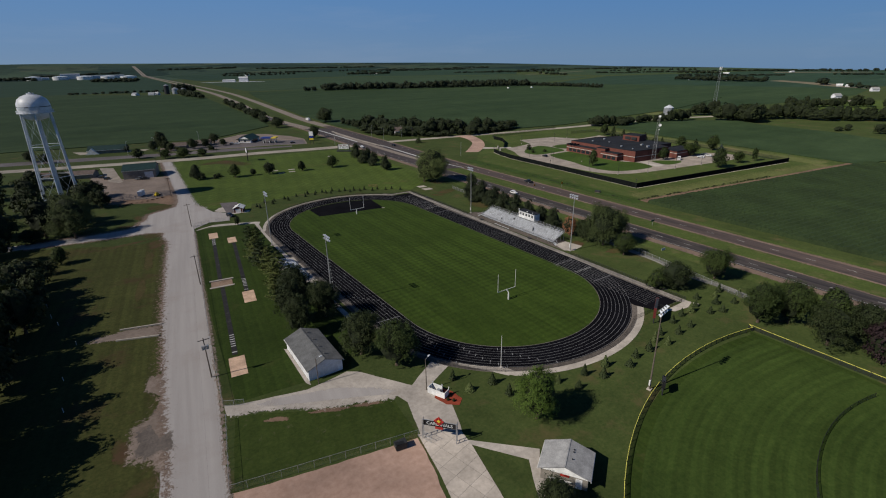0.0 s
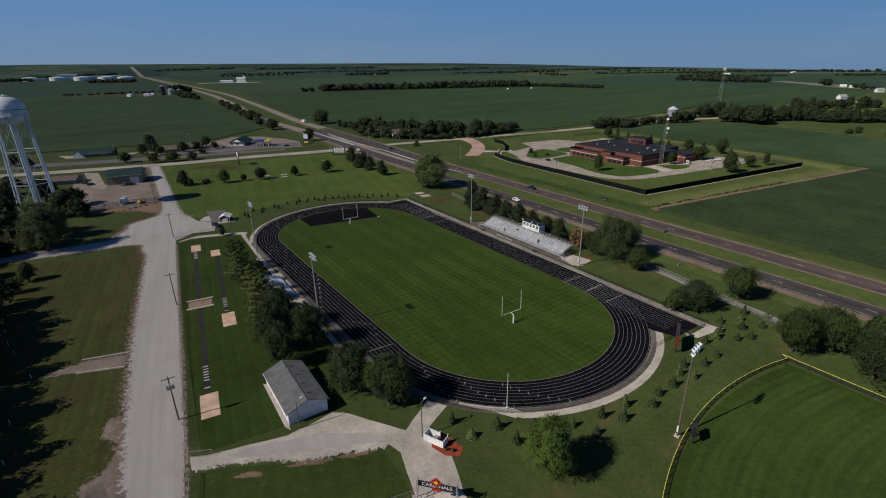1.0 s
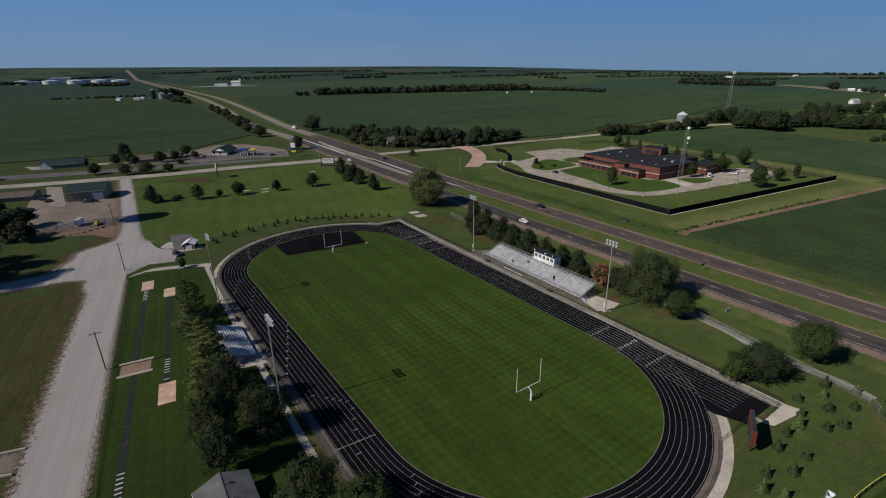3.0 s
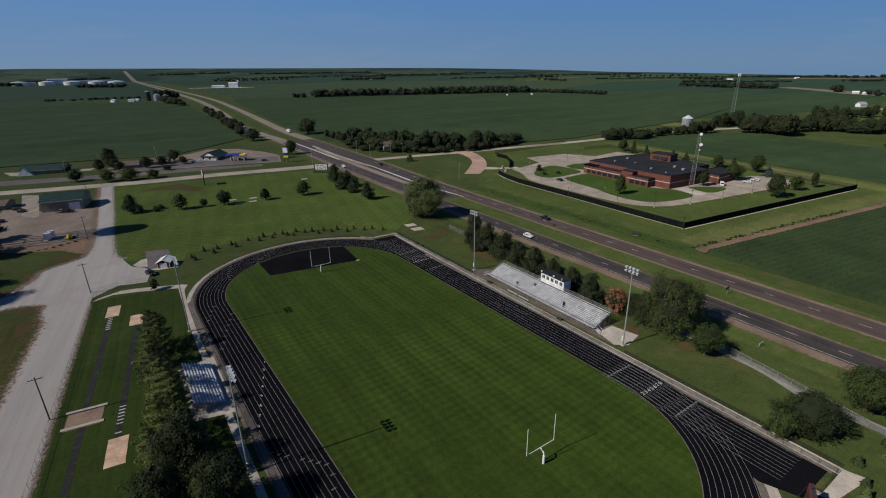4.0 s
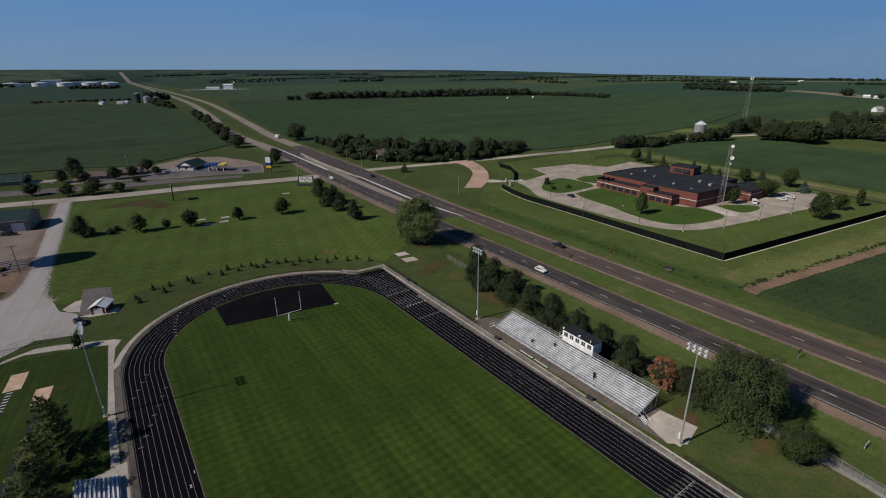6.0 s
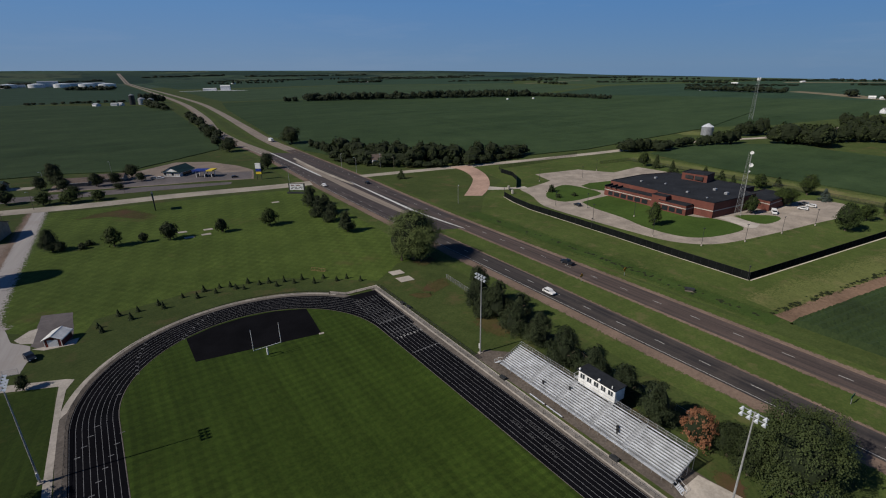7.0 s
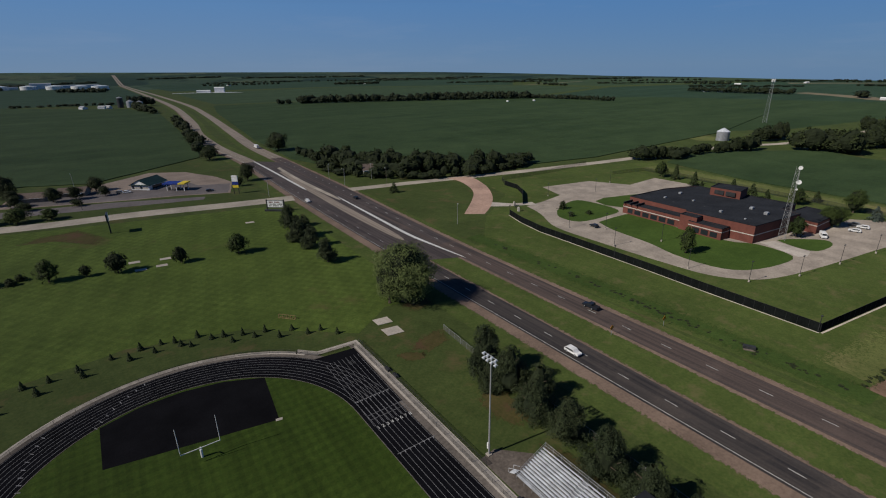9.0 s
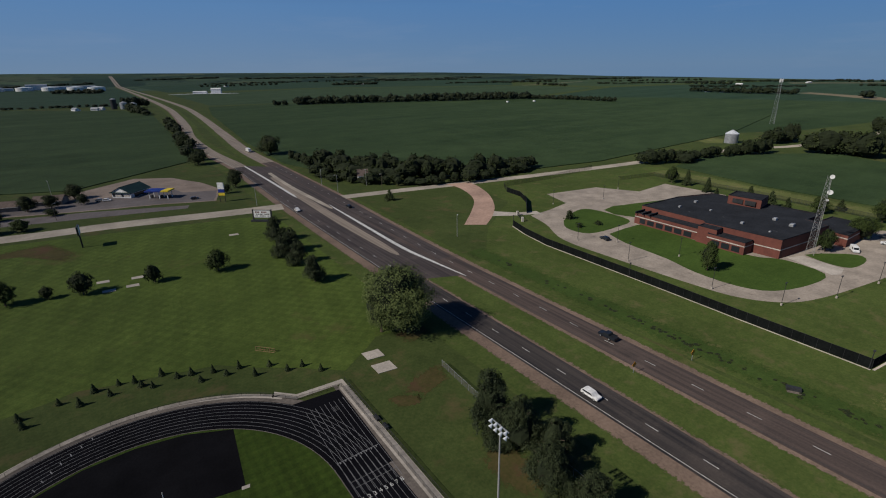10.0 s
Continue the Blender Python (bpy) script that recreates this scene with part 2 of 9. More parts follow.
def leaves(name, c0, c1):
    m, nt, nd, lk, b = nodes_of(name)
    r = nd.new("ShaderNodeNewGeometry").outputs["Random Per Island"]
    c0, c1 = [p + (q - p) * 0.30 for p, q in zip(c0, c1)], [p + (q - p) * 0.74 for p, q in zip(c0, c1)]
    col = ramp(nt, r, 0.0, 1.0, c0, c1)
    o = nd.new("ShaderNodeObjectInfo").outputs["Random"]
    col = mix(nt, 1.0, col, ramp(nt, o, 0, 1, (0.8, 0.82, 0.8), (1.2, 1.15, 1.1)), "MULTIPLY")
    lk.new(col, b.inputs["Base Color"])
    b.inputs["Roughness"].default_value, b.inputs["Specular IOR Level"].default_value = 0.7, 0.25
    t = nd.new("ShaderNodeBsdfTranslucent")
    lk.new(col, t.inputs["Color"])
    s = nd.new("ShaderNodeMixShader")
    s.inputs[0].default_value = 0.12
    lk.new(b.outputs[0], s.inputs[1])
    lk.new(t.outputs[0], s.inputs[2])
    lk.new(s.outputs[0], nd["Material Output"].inputs["Surface"])
    return m


def netting(name, colour, cover, rough=0.5, metal=0.6):
    """Wire mesh too fine to be told apart: lets most light through."""
    m, nt, nd, lk, b = nodes_of(name)
    b.inputs["Base Color"].default_value = (*colour, 1)
    b.inputs["Roughness"].default_value, b.inputs["Metallic"].default_value = rough, metal
    t = nd.new("ShaderNodeBsdfTransparent")
    where = nd.new("ShaderNodeNewGeometry").outputs["Position"]
    s = nd.new("ShaderNodeMixShader")
    lk.new(ramp(nt, noise_at(nt, where, 0.8, 3), 0.3, 0.7, (cover * 0.7,) * 3, (cover * 1.3,) * 3), s.inputs[0])
    lk.new(t.outputs[0], s.inputs[1])
    lk.new(b.outputs[0], s.inputs[2])
    lk.new(s.outputs[0], nd["Material Output"].inputs["Surface"])
    return m


def brickwork(name):
    m, nt, nd, lk, b = nodes_of(name)
    where = nd.new("ShaderNodeTexCoord").outputs["Object"]
    big = noise_at(nt, where, 0.35, 4)
    small = noise_at(nt, where, 6.0, 4)
    col = ramp(nt, small, 0.3, 0.7, (0.115, 0.036, 0.027), (0.175, 0.058, 0.042))
    col = mix(nt, 1.0, col, ramp(nt, big, 0.3, 0.7, (0.8,) * 3, (1.15,) * 3), "MULTIPLY")
    lk.new(col, b.inputs["Base Color"])
    b.inputs["Roughness"].default_value = 0.9
    return m


def glassy(name, colour=(0.02, 0.025, 0.03)):
    m, nt, nd, lk, b = nodes_of(name)
    b.inputs["Base Color"].default_value, b.inputs["Roughness"].default_value = (*colour, 1), 0.06
    b.inputs["Specular IOR Level"].default_value = 0.6
    return m


M = {}
M["ground"] = turf("rough grass", (0.030, 0.052, 0.014), (0.070, 0.086, 0.028), ((20, 5.2),), None, (0.105, 0.082, 0.040), 0.03, 0.545, 0.06)
M["park"] = turf("mown park grass", (0.044, 0.076, 0.015), (0.088, 0.118, 0.027), ((40, 3.4), (-50, 3.4), (-12, 9.0)), None, (0.098, 0.078, 0.034), 0.06, 0.58, 0.03)
M["turf"] = turf("football turf", (0.021, 0.043, 0.006), (0.047, 0.073, 0.012), ((0, 2.2), (90, 2.3), (0, 9.1)), None, (0.050, 0.068, 0.014), 0.10, 0.60, 0.22)
M["side_grass"] = turf("striped side grass", (0.0180, 0.0365, 0.006), (0.040, 0.061, 0.012), ((-7, 3.4), (-7, 1.7)), None, (0.056, 0.060, 0.018), 0.075, 0.58, 0.12)
M["front_grass"] = turf("patchy front grass", (0.022, 0.040, 0.008), (0.050, 0.068, 0.016), ((-14, 4.0),), None, (0.14, 0.12, 0.08), 0.05, 0.60, 0.35)
M["ditch"] = turf("lush ditch grass", (0.028, 0.054, 0.012), (0.056, 0.088, 0.022), (), None, (0.045, 0.058, 0.016), 0.0, 0.55, 0.2)
M["outfield"] = turf("ring mown outfield", (0.021, 0.042, 0.008), (0.047, 0.071, 0.016), (), (18.7, -198.4, 4.9, 1.9), None, 0.10)
M["dry"] = turf("dry brown grass", (0.028, 0.041, 0.010), (0.078, 0.077, 0.025), ((-7, 2.4), (-7, 5.3)), None, (0.068, 0.040, 0.023), 0.07, 0.52, 0.055)
M["verge"] = turf("roadside grass", (0.036, 0.064, 0.015), (0.082, 0.102, 0.030), ((2, 6.0),), None, (0.112, 0.104, 0.046), 0.03, 0.53, 0.13)
M["track"] = plain("black track surface", (0.0045, 0.0045, 0.0065), (0.0085, 0.0085, 0.011), 0.1, 3.0, 0.95, 0.2, spec=0.02)
M["pad"] = plain("black exercise pad", (0.0055, 0.0055, 0.007), (0.0095, 0.0095, 0.0115), 0.12, 3.0, 0.95, 0.2, spec=0.02)
M["lane"] = plain("worn lane paint", (0.13, 0.13, 0.14), (0.29, 0.29, 0.30), 0.6, 6.0, 0.7)
M["line"] = plain("white line paint", (0.42, 0.42, 0.42), (0.68, 0.68, 0.66), 0.6, 6.0, 0.7)
M["road"] = asphalt("worn asphalt", (0.026, 0.024, 0.026), (0.062, 0.053, 0.050), (0.088, 0.072, 0.064))
M["road_new"] = asphalt("mauve-grey asphalt", (0.042, 0.035, 0.036), (0.080, 0.066, 0.064), (0.110, 0.090, 0.084))
M["shoulder"] = plain("brown gravel shoulder", (0.140, 0.098, 0.077), (0.215, 0.156, 0.122), 0.08, 1.4, 0.95, 0.4)
M["plaza"] = plain("pale plaza concrete", (0.355, 0.318, 0.284), (0.475, 0.43, 0.388), 0.12, 1.2, 0.9, 0.2, wear=(0.30, 0.25, 0.21), wear_size=0.3, wear_from=0.66)
M["path_gravel"] = plain("grey path gravel", (0.165, 0.16, 0.142), (0.25, 0.24, 0.217), 0.15, 1.4, 0.95, 0.4)
M["sled_wood"] = plain("weathered tan wood", (0.20, 0.13, 0.06), (0.30, 0.20, 0.10), 0.5, 4.0, 0.8, spread="object")
M["gravel_dark"] = plain("brown gravel bed", (0.085, 0.070, 0.060), (0.15, 0.125, 0.108), 0.2, 1.6, 0.95, 0.4)
M["alu_dull"] = plain("dull aluminium planks", (0.36, 0.37, 0.40), (0.46, 0.475, 0.50), 0.5, 3.0, 0.6, metal=0.1)
M["road_red"] = asphalt("reddish worn asphalt", (0.050, 0.040, 0.038), (0.098, 0.073, 0.065), (0.12, 0.09, 0.079))
M["slab"] = plain("pale slab concrete", (0.42, 0.37, 0.32), (0.54, 0.48, 0.425), 0.12, 1.2, 0.9, 0.2, wear=(0.33, 0.28, 0.235), wear_size=0.3, wear_from=0.66, alike=0.07)
M["lot_lawn"] = turf("fresh green lawn", (0.030, 0.060, 0.012), (0.060, 0.096, 0.020), (), None, None, 0.0)
M["lot_concrete"] = plain("brownish lot concrete", (0.25, 0.212, 0.18), (0.35, 0.305, 0.262), 0.12, 1.2, 0.9, 0.2, wear=(0.20, 0.165, 0.14), wear_size=0.2, wear_from=0.60)
M["concrete"] = plain("concrete", (0.345, 0.308, 0.27), (0.475, 0.43, 0.385), 0.15, 1.5, 0.9, 0.2, wear=(0.25, 0.215, 0.185), wear_size=0.35, wear_from=0.62)
M["road_pale"] = plain("pale concrete road", (0.30, 0.265, 0.22), (0.40, 0.355, 0.30), 0.06, 0.8, 0.9, 0.2)
M["gravel"] = gravelly("white gravel", (0.350, 0.326, 0.316), (0.405, 0.379, 0.368), (0.325, 0.288, 0.268), 7.0)
M["dirt"] = plain("pink dirt", (0.33, 0.215, 0.165), (0.45, 0.31, 0.25), 0.06, 0.7, 0.95, 0.4)
M["earth"] = plain("bare brown earth", (0.13, 0.082, 0.055), (0.22, 0.145, 0.10), 0.07, 0.8, 0.95, 0.5)
M["tan_lot"] = plain("tan gravel lot", (0.185, 0.145, 0.122), (0.265, 0.212, 0.178), 0.05, 0.7, 0.95, 0.4, wear=(0.15, 0.118, 0.098), wear_size=0.16, wear_from=0.58)
M["sand"] = plain("pit sand", (0.50, 0.34, 0.24), (0.64, 0.46, 0.34), 0.4, 2.0, 0.95, 0.4)
M["mulch"] = plain("red mulch", (0.20, 0.035, 0.018), (0.30, 0.06, 0.03), 0.6, 4.0, 0.95, 0.5)
M["margin"] = plain("grey-brown gravel margin", (0.095, 0.081, 0.072), (0.180, 0.155, 0.136), 0.2, 1.5, 0.95, 0.4)
M["runway"] = plain("worn grey-black runway", (0.010, 0.010, 0.012), (0.030, 0.029, 0.029), 0.25, 2.5, 0.9, 0.2, wear=(0.055, 0.053, 0.050), wear_size=0.5, wear_from=0.56)
M["pit_clay"] = plain("worn reddish clay", (0.20, 0.135, 0.098), (0.30, 0.21, 0.155), 0.25, 2.0, 0.95, 0.3, wear=(0.26, 0.22, 0.19), wear_size=0.5, wear_from=0.58)
M["mud"] = plain("dark puddle mud", (0.10, 0.085, 0.072), (0.17, 0.14, 0.12), 0.3, 2.0, 0.6, 0.2)
M["mulch_earth"] = turf("reddish worn grass", (0.048, 0.052, 0.016), (0.088, 0.066, 0.030), (), None, (0.085, 0.048, 0.030), 0.0, 0.5, 0.1)
M["faint"] = plain("faint track paint", (0.03, 0.03, 0.032), (0.075, 0.075, 0.078), 0.5, 4.0, 0.8)
M["old_road"] = asphalt("old pale concrete lanes", (0.19, 0.158, 0.132), (0.27, 0.228, 0.19), (0.30, 0.25, 0.21))
M["soy"] = crop("soybean field", (0.023, 0.0455, 0.0195), (0.043, 0.068, 0.0275), 0, 7.0, 0.012, None)
# the two far crops have the blue of distance haze mixed into their colour
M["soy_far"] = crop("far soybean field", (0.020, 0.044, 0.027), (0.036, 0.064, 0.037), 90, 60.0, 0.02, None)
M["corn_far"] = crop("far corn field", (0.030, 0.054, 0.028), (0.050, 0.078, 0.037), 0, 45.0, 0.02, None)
M["corn"] = plain("corn leaves", (0.017, 0.034, 0.009), (0.034, 0.054, 0.016), 0.05, 1.6, 0.9, 0.3)
M["far_land"] = patchwork("far hazy farmland")
M["lot_asphalt"] = plain("mauve forecourt asphalt", (0.105, 0.092, 0.095), (0.15, 0.132, 0.132), 0.05, 0.6, 0.9, 0.2, wear=(0.20, 0.17, 0.155), wear_size=0.12, wear_from=0.64)
M["hay"] = turf("cut pale grass", (0.070, 0.092, 0.030), (0.130, 0.138, 0.050), ((0, 9.0),), None, (0.17, 0.145, 0.07), 0.02, 0.53, 0.04)
M["far_tan"] = plain("far stubble", (0.12, 0.105, 0.065), (0.19, 0.155, 0.10), 0.004, 0.03, 0.95)
M["white"] = plain("white paint", (0.70, 0.70, 0.70), (0.82, 0.82, 0.81), 0.4, 3.0, 0.6, spread="object")
M["white_wall"] = plain("white siding", (0.60, 0.61, 0.64), (0.74, 0.75, 0.77), 0.3, 3.0, 0.7, spread="object")
M["tank_white"] = plain("tank paint", (0.62, 0.63, 0.66), (0.74, 0.75, 0.77), 0.12, 1.0, 0.45, spread="object", wear=(0.46, 0.42, 0.40), wear_size=0.35, wear_from=0.66)
M["tank_leg"] = plain("pale blue tower paint", (0.50, 0.55, 0.60), (0.62, 0.66, 0.70), 0.15, 1.5, 0.5, spread="object")
M["alu"] = plain("aluminium planks", (0.62, 0.645, 0.69), (0.74, 0.765, 0.81), 0.5, 3.0, 0.45, metal=0.2)
M["steel"] = plain("galvanised steel", (0.36, 0.37, 0.39), (0.50, 0.51, 0.53), 0.5, 3.0, 0.45, metal=0.5, spread="object")
M["pole"] = plain("weathered pole steel", (0.34, 0.34, 0.34), (0.46, 0.46, 0.46), 0.3, 2.0, 0.55, metal=0.3, spread="object")
M["dark_steel"] = plain("dark painted steel", (0.03, 0.032, 0.035), (0.055, 0.057, 0.06), 0.5, 3.0, 0.5, metal=0.2, spread="object")
M["lamp_face"] = plain("lamp reflector", (0.72, 0.76, 0.80), (0.85, 0.88, 0.92), 1.0, 5.0, 0.25, metal=0.2, spread="object")
M["wood_pole"] = plain("weathered pole wood", (0.10, 0.08, 0.065), (0.17, 0.14, 0.115), 0.5, 4.0, 0.9, spread="object")
M["bark"] = plain("bark", (0.075, 0.055, 0.040), (0.14, 0.105, 0.08), 0.8, 8.0, 0.95, 0.5, spread="object")
M["shingle"] = plain("grey shingles", (0.105, 0.108, 0.112), (0.155, 0.158, 0.162), 0.5, 4.0, 0.9, 0.4, spread="object")
M["shingle_light"] = plain("pale grey shingles", (0.27, 0.27, 0.275), (0.36, 0.36, 0.365), 0.5, 4.0, 0.9, 0.4, spread="object")
M["roof_green"] = plain("dark green roof metal", (0.013, 0.035, 0.032), (0.024, 0.052, 0.046), 0.3, 2.0, 0.55, spread="object")
M["roof_brown"] = plain("brown shingles", (0.11, 0.082, 0.07), (0.17, 0.13, 0.115), 0.5, 4.0, 0.9, spread="object")
M["roof_black"] = plain("black roof membrane", (0.016, 0.018, 0.023), (0.030, 0.033, 0.040), 0.12, 1.2, 0.95, spread="object", wear=(0.11, 0.115, 0.125), wear_size=0.22, wear_from=0.65, spec=0.08)
M["brick"] = brickwork("red brick")
M["stone"] = plain("pale stone band", (0.46, 0.42, 0.38), (0.56, 0.52, 0.47), 0.5, 4.0, 0.9, spread="object")
M["tan_wall"] = plain("tan siding", (0.20, 0.18, 0.155), (0.27, 0.245, 0.215), 0.5, 4.0, 0.8, spread="object")
M["red"] = plain("red paint", (0.38, 0.03, 0.025), (0.50, 0.045, 0.035), 0.5, 4.0, 0.6, spread="object")
M["dark_red"] = plain("dark red paint", (0.11, 0.02, 0.018), (0.16, 0.03, 0.026), 0.5, 4.0, 0.6, spread="object")
M["black"] = plain("black paint", (0.012, 0.012, 0.013), (0.022, 0.022, 0.023), 0.5, 4.0, 0.6, spread="object")
M["blue"] = plain("blue paint", (0.012, 0.03, 0.20), (0.02, 0.045, 0.28), 0.5, 4.0, 0.5, spread="object")
M["yellow"] = plain("yellow paint", (0.62, 0.46, 0.03), (0.75, 0.58, 0.05), 0.5, 4.0, 0.6, spread="object")
M["cap"] = plain("yellow fence cap", (0.62, 0.58, 0.10), (0.75, 0.70, 0.16), 0.5, 4.0, 0.6, spread="object")
M["orange"] = plain("orange sign sheeting", (0.62, 0.24, 0.01), (0.75, 0.32, 0.02), 0.5, 4.0, 0.5, spread="object")
M["green"] = plain("green sign sheeting", (0.01, 0.10, 0.05), (0.02, 0.13, 0.07), 0.5, 4.0, 0.5, spread="object")
M["screen"] = plain("black fence screen", (0.006, 0.0075, 0.0075), (0.012, 0.014, 0.014), 0.3, 2.0, 0.95, spec=0.03)
M["glass"] = glassy("dark window glass")
M["rubber"] = plain("black rubber", (0.012, 0.012, 0.012), (0.02, 0.02, 0.02), 1.0, 5.0, 0.8, spread="object")
M["car_dark"] = plain("dark car paint", (0.014, 0.017, 0.024), (0.020, 0.024, 0.032), 1.0, 5.0, 0.25, spread="object", spec=0.5)
M["car_white"] = plain("white car paint", (0.68, 0.68, 0.69), (0.76, 0.76, 0.77), 1.0, 5.0, 0.3, spread="object", spec=0.5)
M["car_grey"] = plain("silver car paint", (0.26, 0.27, 0.29), (0.32, 0.33, 0.35), 1.0, 5.0, 0.3, metal=0.3, spread="object", spec=0.5)
M["link"] = netting("chain link", (0.40, 0.41, 0.42), 0.10)
M["link_dense"] = netting("weathered chain link", (0.34, 0.34, 0.32), 0.34)
M["link_black"] = netting("black chain link", (0.015, 0.015, 0.015), 0.35, 0.6, 0.0)
M["windscreen"] = netting("dark mesh windscreen", (0.022, 0.028, 0.020), 0.55, 0.9, 0.0)
M["leaf"] = leaves("broad leaves", (0.016, 0.033, 0.007), (0.062, 0.088, 0.021))
M["leaf_bright"] = leaves("bright broad leaves", (0.034, 0.072, 0.009), (0.105, 0.160, 0.027))
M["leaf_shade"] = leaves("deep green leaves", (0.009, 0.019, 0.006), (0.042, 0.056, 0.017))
M["leaf_oak"] = leaves("oak leaves", (0.022, 0.040, 0.011), (0.086, 0.108, 0.036))
M["leaf_dark"] = leaves("dark broad leaves", (0.012, 0.024, 0.008), (0.056, 0.074, 0.024))
M["leaf_olive"] = leaves("olive leaves", (0.036, 0.062, 0.017), (0.125, 0.155, 0.054))
M["leaf_rust"] = leaves("rust coloured leaves", (0.13, 0.058, 0.030), (0.31, 0.15, 0.085))
# bluer than the near leaves: distance haze painted into the colour
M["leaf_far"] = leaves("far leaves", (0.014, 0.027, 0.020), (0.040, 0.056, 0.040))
M["leaf_plum"] = leaves("plum coloured leaves", (0.016, 0.010, 0.012), (0.045, 0.024, 0.028))
M["needle"] = leaves("pine needles", (0.013, 0.026, 0.009), (0.056, 0.076, 0.026))
M["needle_grey"] = leaves("grey-green pine needles", (0.013, 0.024, 0.010), (0.056, 0.072, 0.030))
M["needle_light"] = leaves("light pine needles", (0.036, 0.060, 0.013), (0.135, 0.155, 0.044))
M["needle_blue"] = leaves("blue spruce needles", (0.040, 0.060, 0.052), (0.085, 0.11, 0.095))
# near-black green that stands in for the shade deep inside crowns
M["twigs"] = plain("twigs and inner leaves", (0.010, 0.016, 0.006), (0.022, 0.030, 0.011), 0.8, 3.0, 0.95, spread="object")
M["weeds"] = leaves("weedy growth", (0.020, 0.038, 0.010), (0.060, 0.066, 0.022))

for key in ("earth", "mulch_earth", "shoulder", "tan_lot", "mud", "gravel", "hay", "dry", "ditch", "plaza", "dirt", "path_gravel"):
    faded(key)

# ---- mesh helpers ----
from mathutils.geometry import tessellate_polygon


def part(name, bm, material, parent=None, label=""):
    """Links a bmesh as one mesh object under its thing or part."""
    me = bpy.data.meshes.new(name)
    bm.to_mesh(me)
    bm.free()
    me.materials.append(M[material])
    ob = new(name, me)
    ob.parent = parent
    return tagged(ob, label)


def share(name, ob, parent, m):
    """Another piece on the same mesh."""
    o = new(name, ob.data)
    o.parent = parent
    o.matrix_basis = m
    return o


def thing(name, label, category, m=None, group="", kind=""):
    ob = new(name)
    if m is not None:
        ob.matrix_basis = m
    return tagged(ob, label, category, group, kind)


def box(bm, x0, y0, z0, x1, y1, z1, m=None, bevel=0.0):
    g = bmesh.ops.create_cube(bm, size=1.0, matrix=Matrix.Translation(((x0 + x1) / 2, (y0 + y1) / 2, (z0 + z1) / 2)) @ Matrix.Diagonal((x1 - x0, y1 - y0, z1 - z0, 1)))
    if bevel:
        es = list({ed for v in g["verts"] for ed in v.link_edges})
        r = bmesh.ops.bevel(bm, geom=es, offset=bevel, segments=2, affect="EDGES", profile=0.5)
        vs = list({v for f in r["faces"] for v in f.verts})
    else:
        vs = g["verts"]
    if m is not None:
        bmesh.ops.transform(bm, matrix=m, verts=vs)
    return bm


def tube(bm, p0, p1, r0, r1=None, n=8, caps=True):
    p0, p1 = Vector(p0), Vector(p1)
    d = p1 - p0
    q = d.to_track_quat("Z", "Y").to_matrix().to_4x4()
    bmesh.ops.create_cone(bm, cap_ends=caps, segments=n, radius1=r0, radius2=r0 if r1 is None else r1, depth=d.length,
                          matrix=Matrix.Translation((p0 + p1) / 2) @ q)
    return bm


def prism(bm, pts, z0, z1):
    """An upright block on a plan outline."""
    lo = [bm.verts.new((x, y, z0)) for x, y in pts]
    hi = [bm.verts.new((x, y, z1)) for x, y in pts]
    n = len(pts)
    bm.faces.new(hi)
    bm.faces.new(lo[::-1])
    for i in range(n):
        bm.faces.new((lo[i], lo[(i + 1) % n], hi[(i + 1) % n], hi[i]))
    return bm


def profile(bm, pts, y0, y1):
    """A side outline (x, z) swept across y."""
    lo = [bm.verts.new((x, y0, z)) for x, z in pts]
    hi = [bm.verts.new((x, y1, z)) for x, z in pts]
    n = len(pts)
    bm.faces.new(lo)
    bm.faces.new(hi[::-1])
    for i in range(n):
        bm.faces.new((lo[(i + 1) % n], lo[i], hi[i], hi[(i + 1) % n]))
    bmesh.ops.recalc_face_normals(bm, faces=bm.faces)
    return bm


def from_arrays(name, verts, faces, material, parent=None, label=""):
    me = bpy.data.meshes.new(name)
    me.from_pydata(np.asarray(verts).tolist(), [], np.asarray(faces).tolist())
    me.materials.append(M[material])
    ob = new(name, me)
    ob.parent = parent
    return tagged(ob, label)


def ragged(pts, step, jag, seed):
    """A closed outline cut into short steps and made uneven."""
    out, n = [], len(pts)
    for i in range(n):
        p, q = Vector((*pts[i], 0)), Vector((*pts[(i + 1) % n], 0))
        k = max(1, int((q - p).length / step))
        side = (q - p).normalized().cross(Vector((0, 0, 1)))
        for j in range(k):
            c = p.lerp(q, j / k)
            w = 0.8 * noise.noise(Vector((c.x * 0.11, c.y * 0.11, seed))) + 0.5 * noise.noise(Vector((c.x * 0.45, c.y * 0.45, seed + 9))) + 0.4 * noise.noise(Vector((c.x * 1.3, c.y * 1.3, seed + 4)))
            c = c + side * w * jag
            out.append((c.x, c.y))
    return out


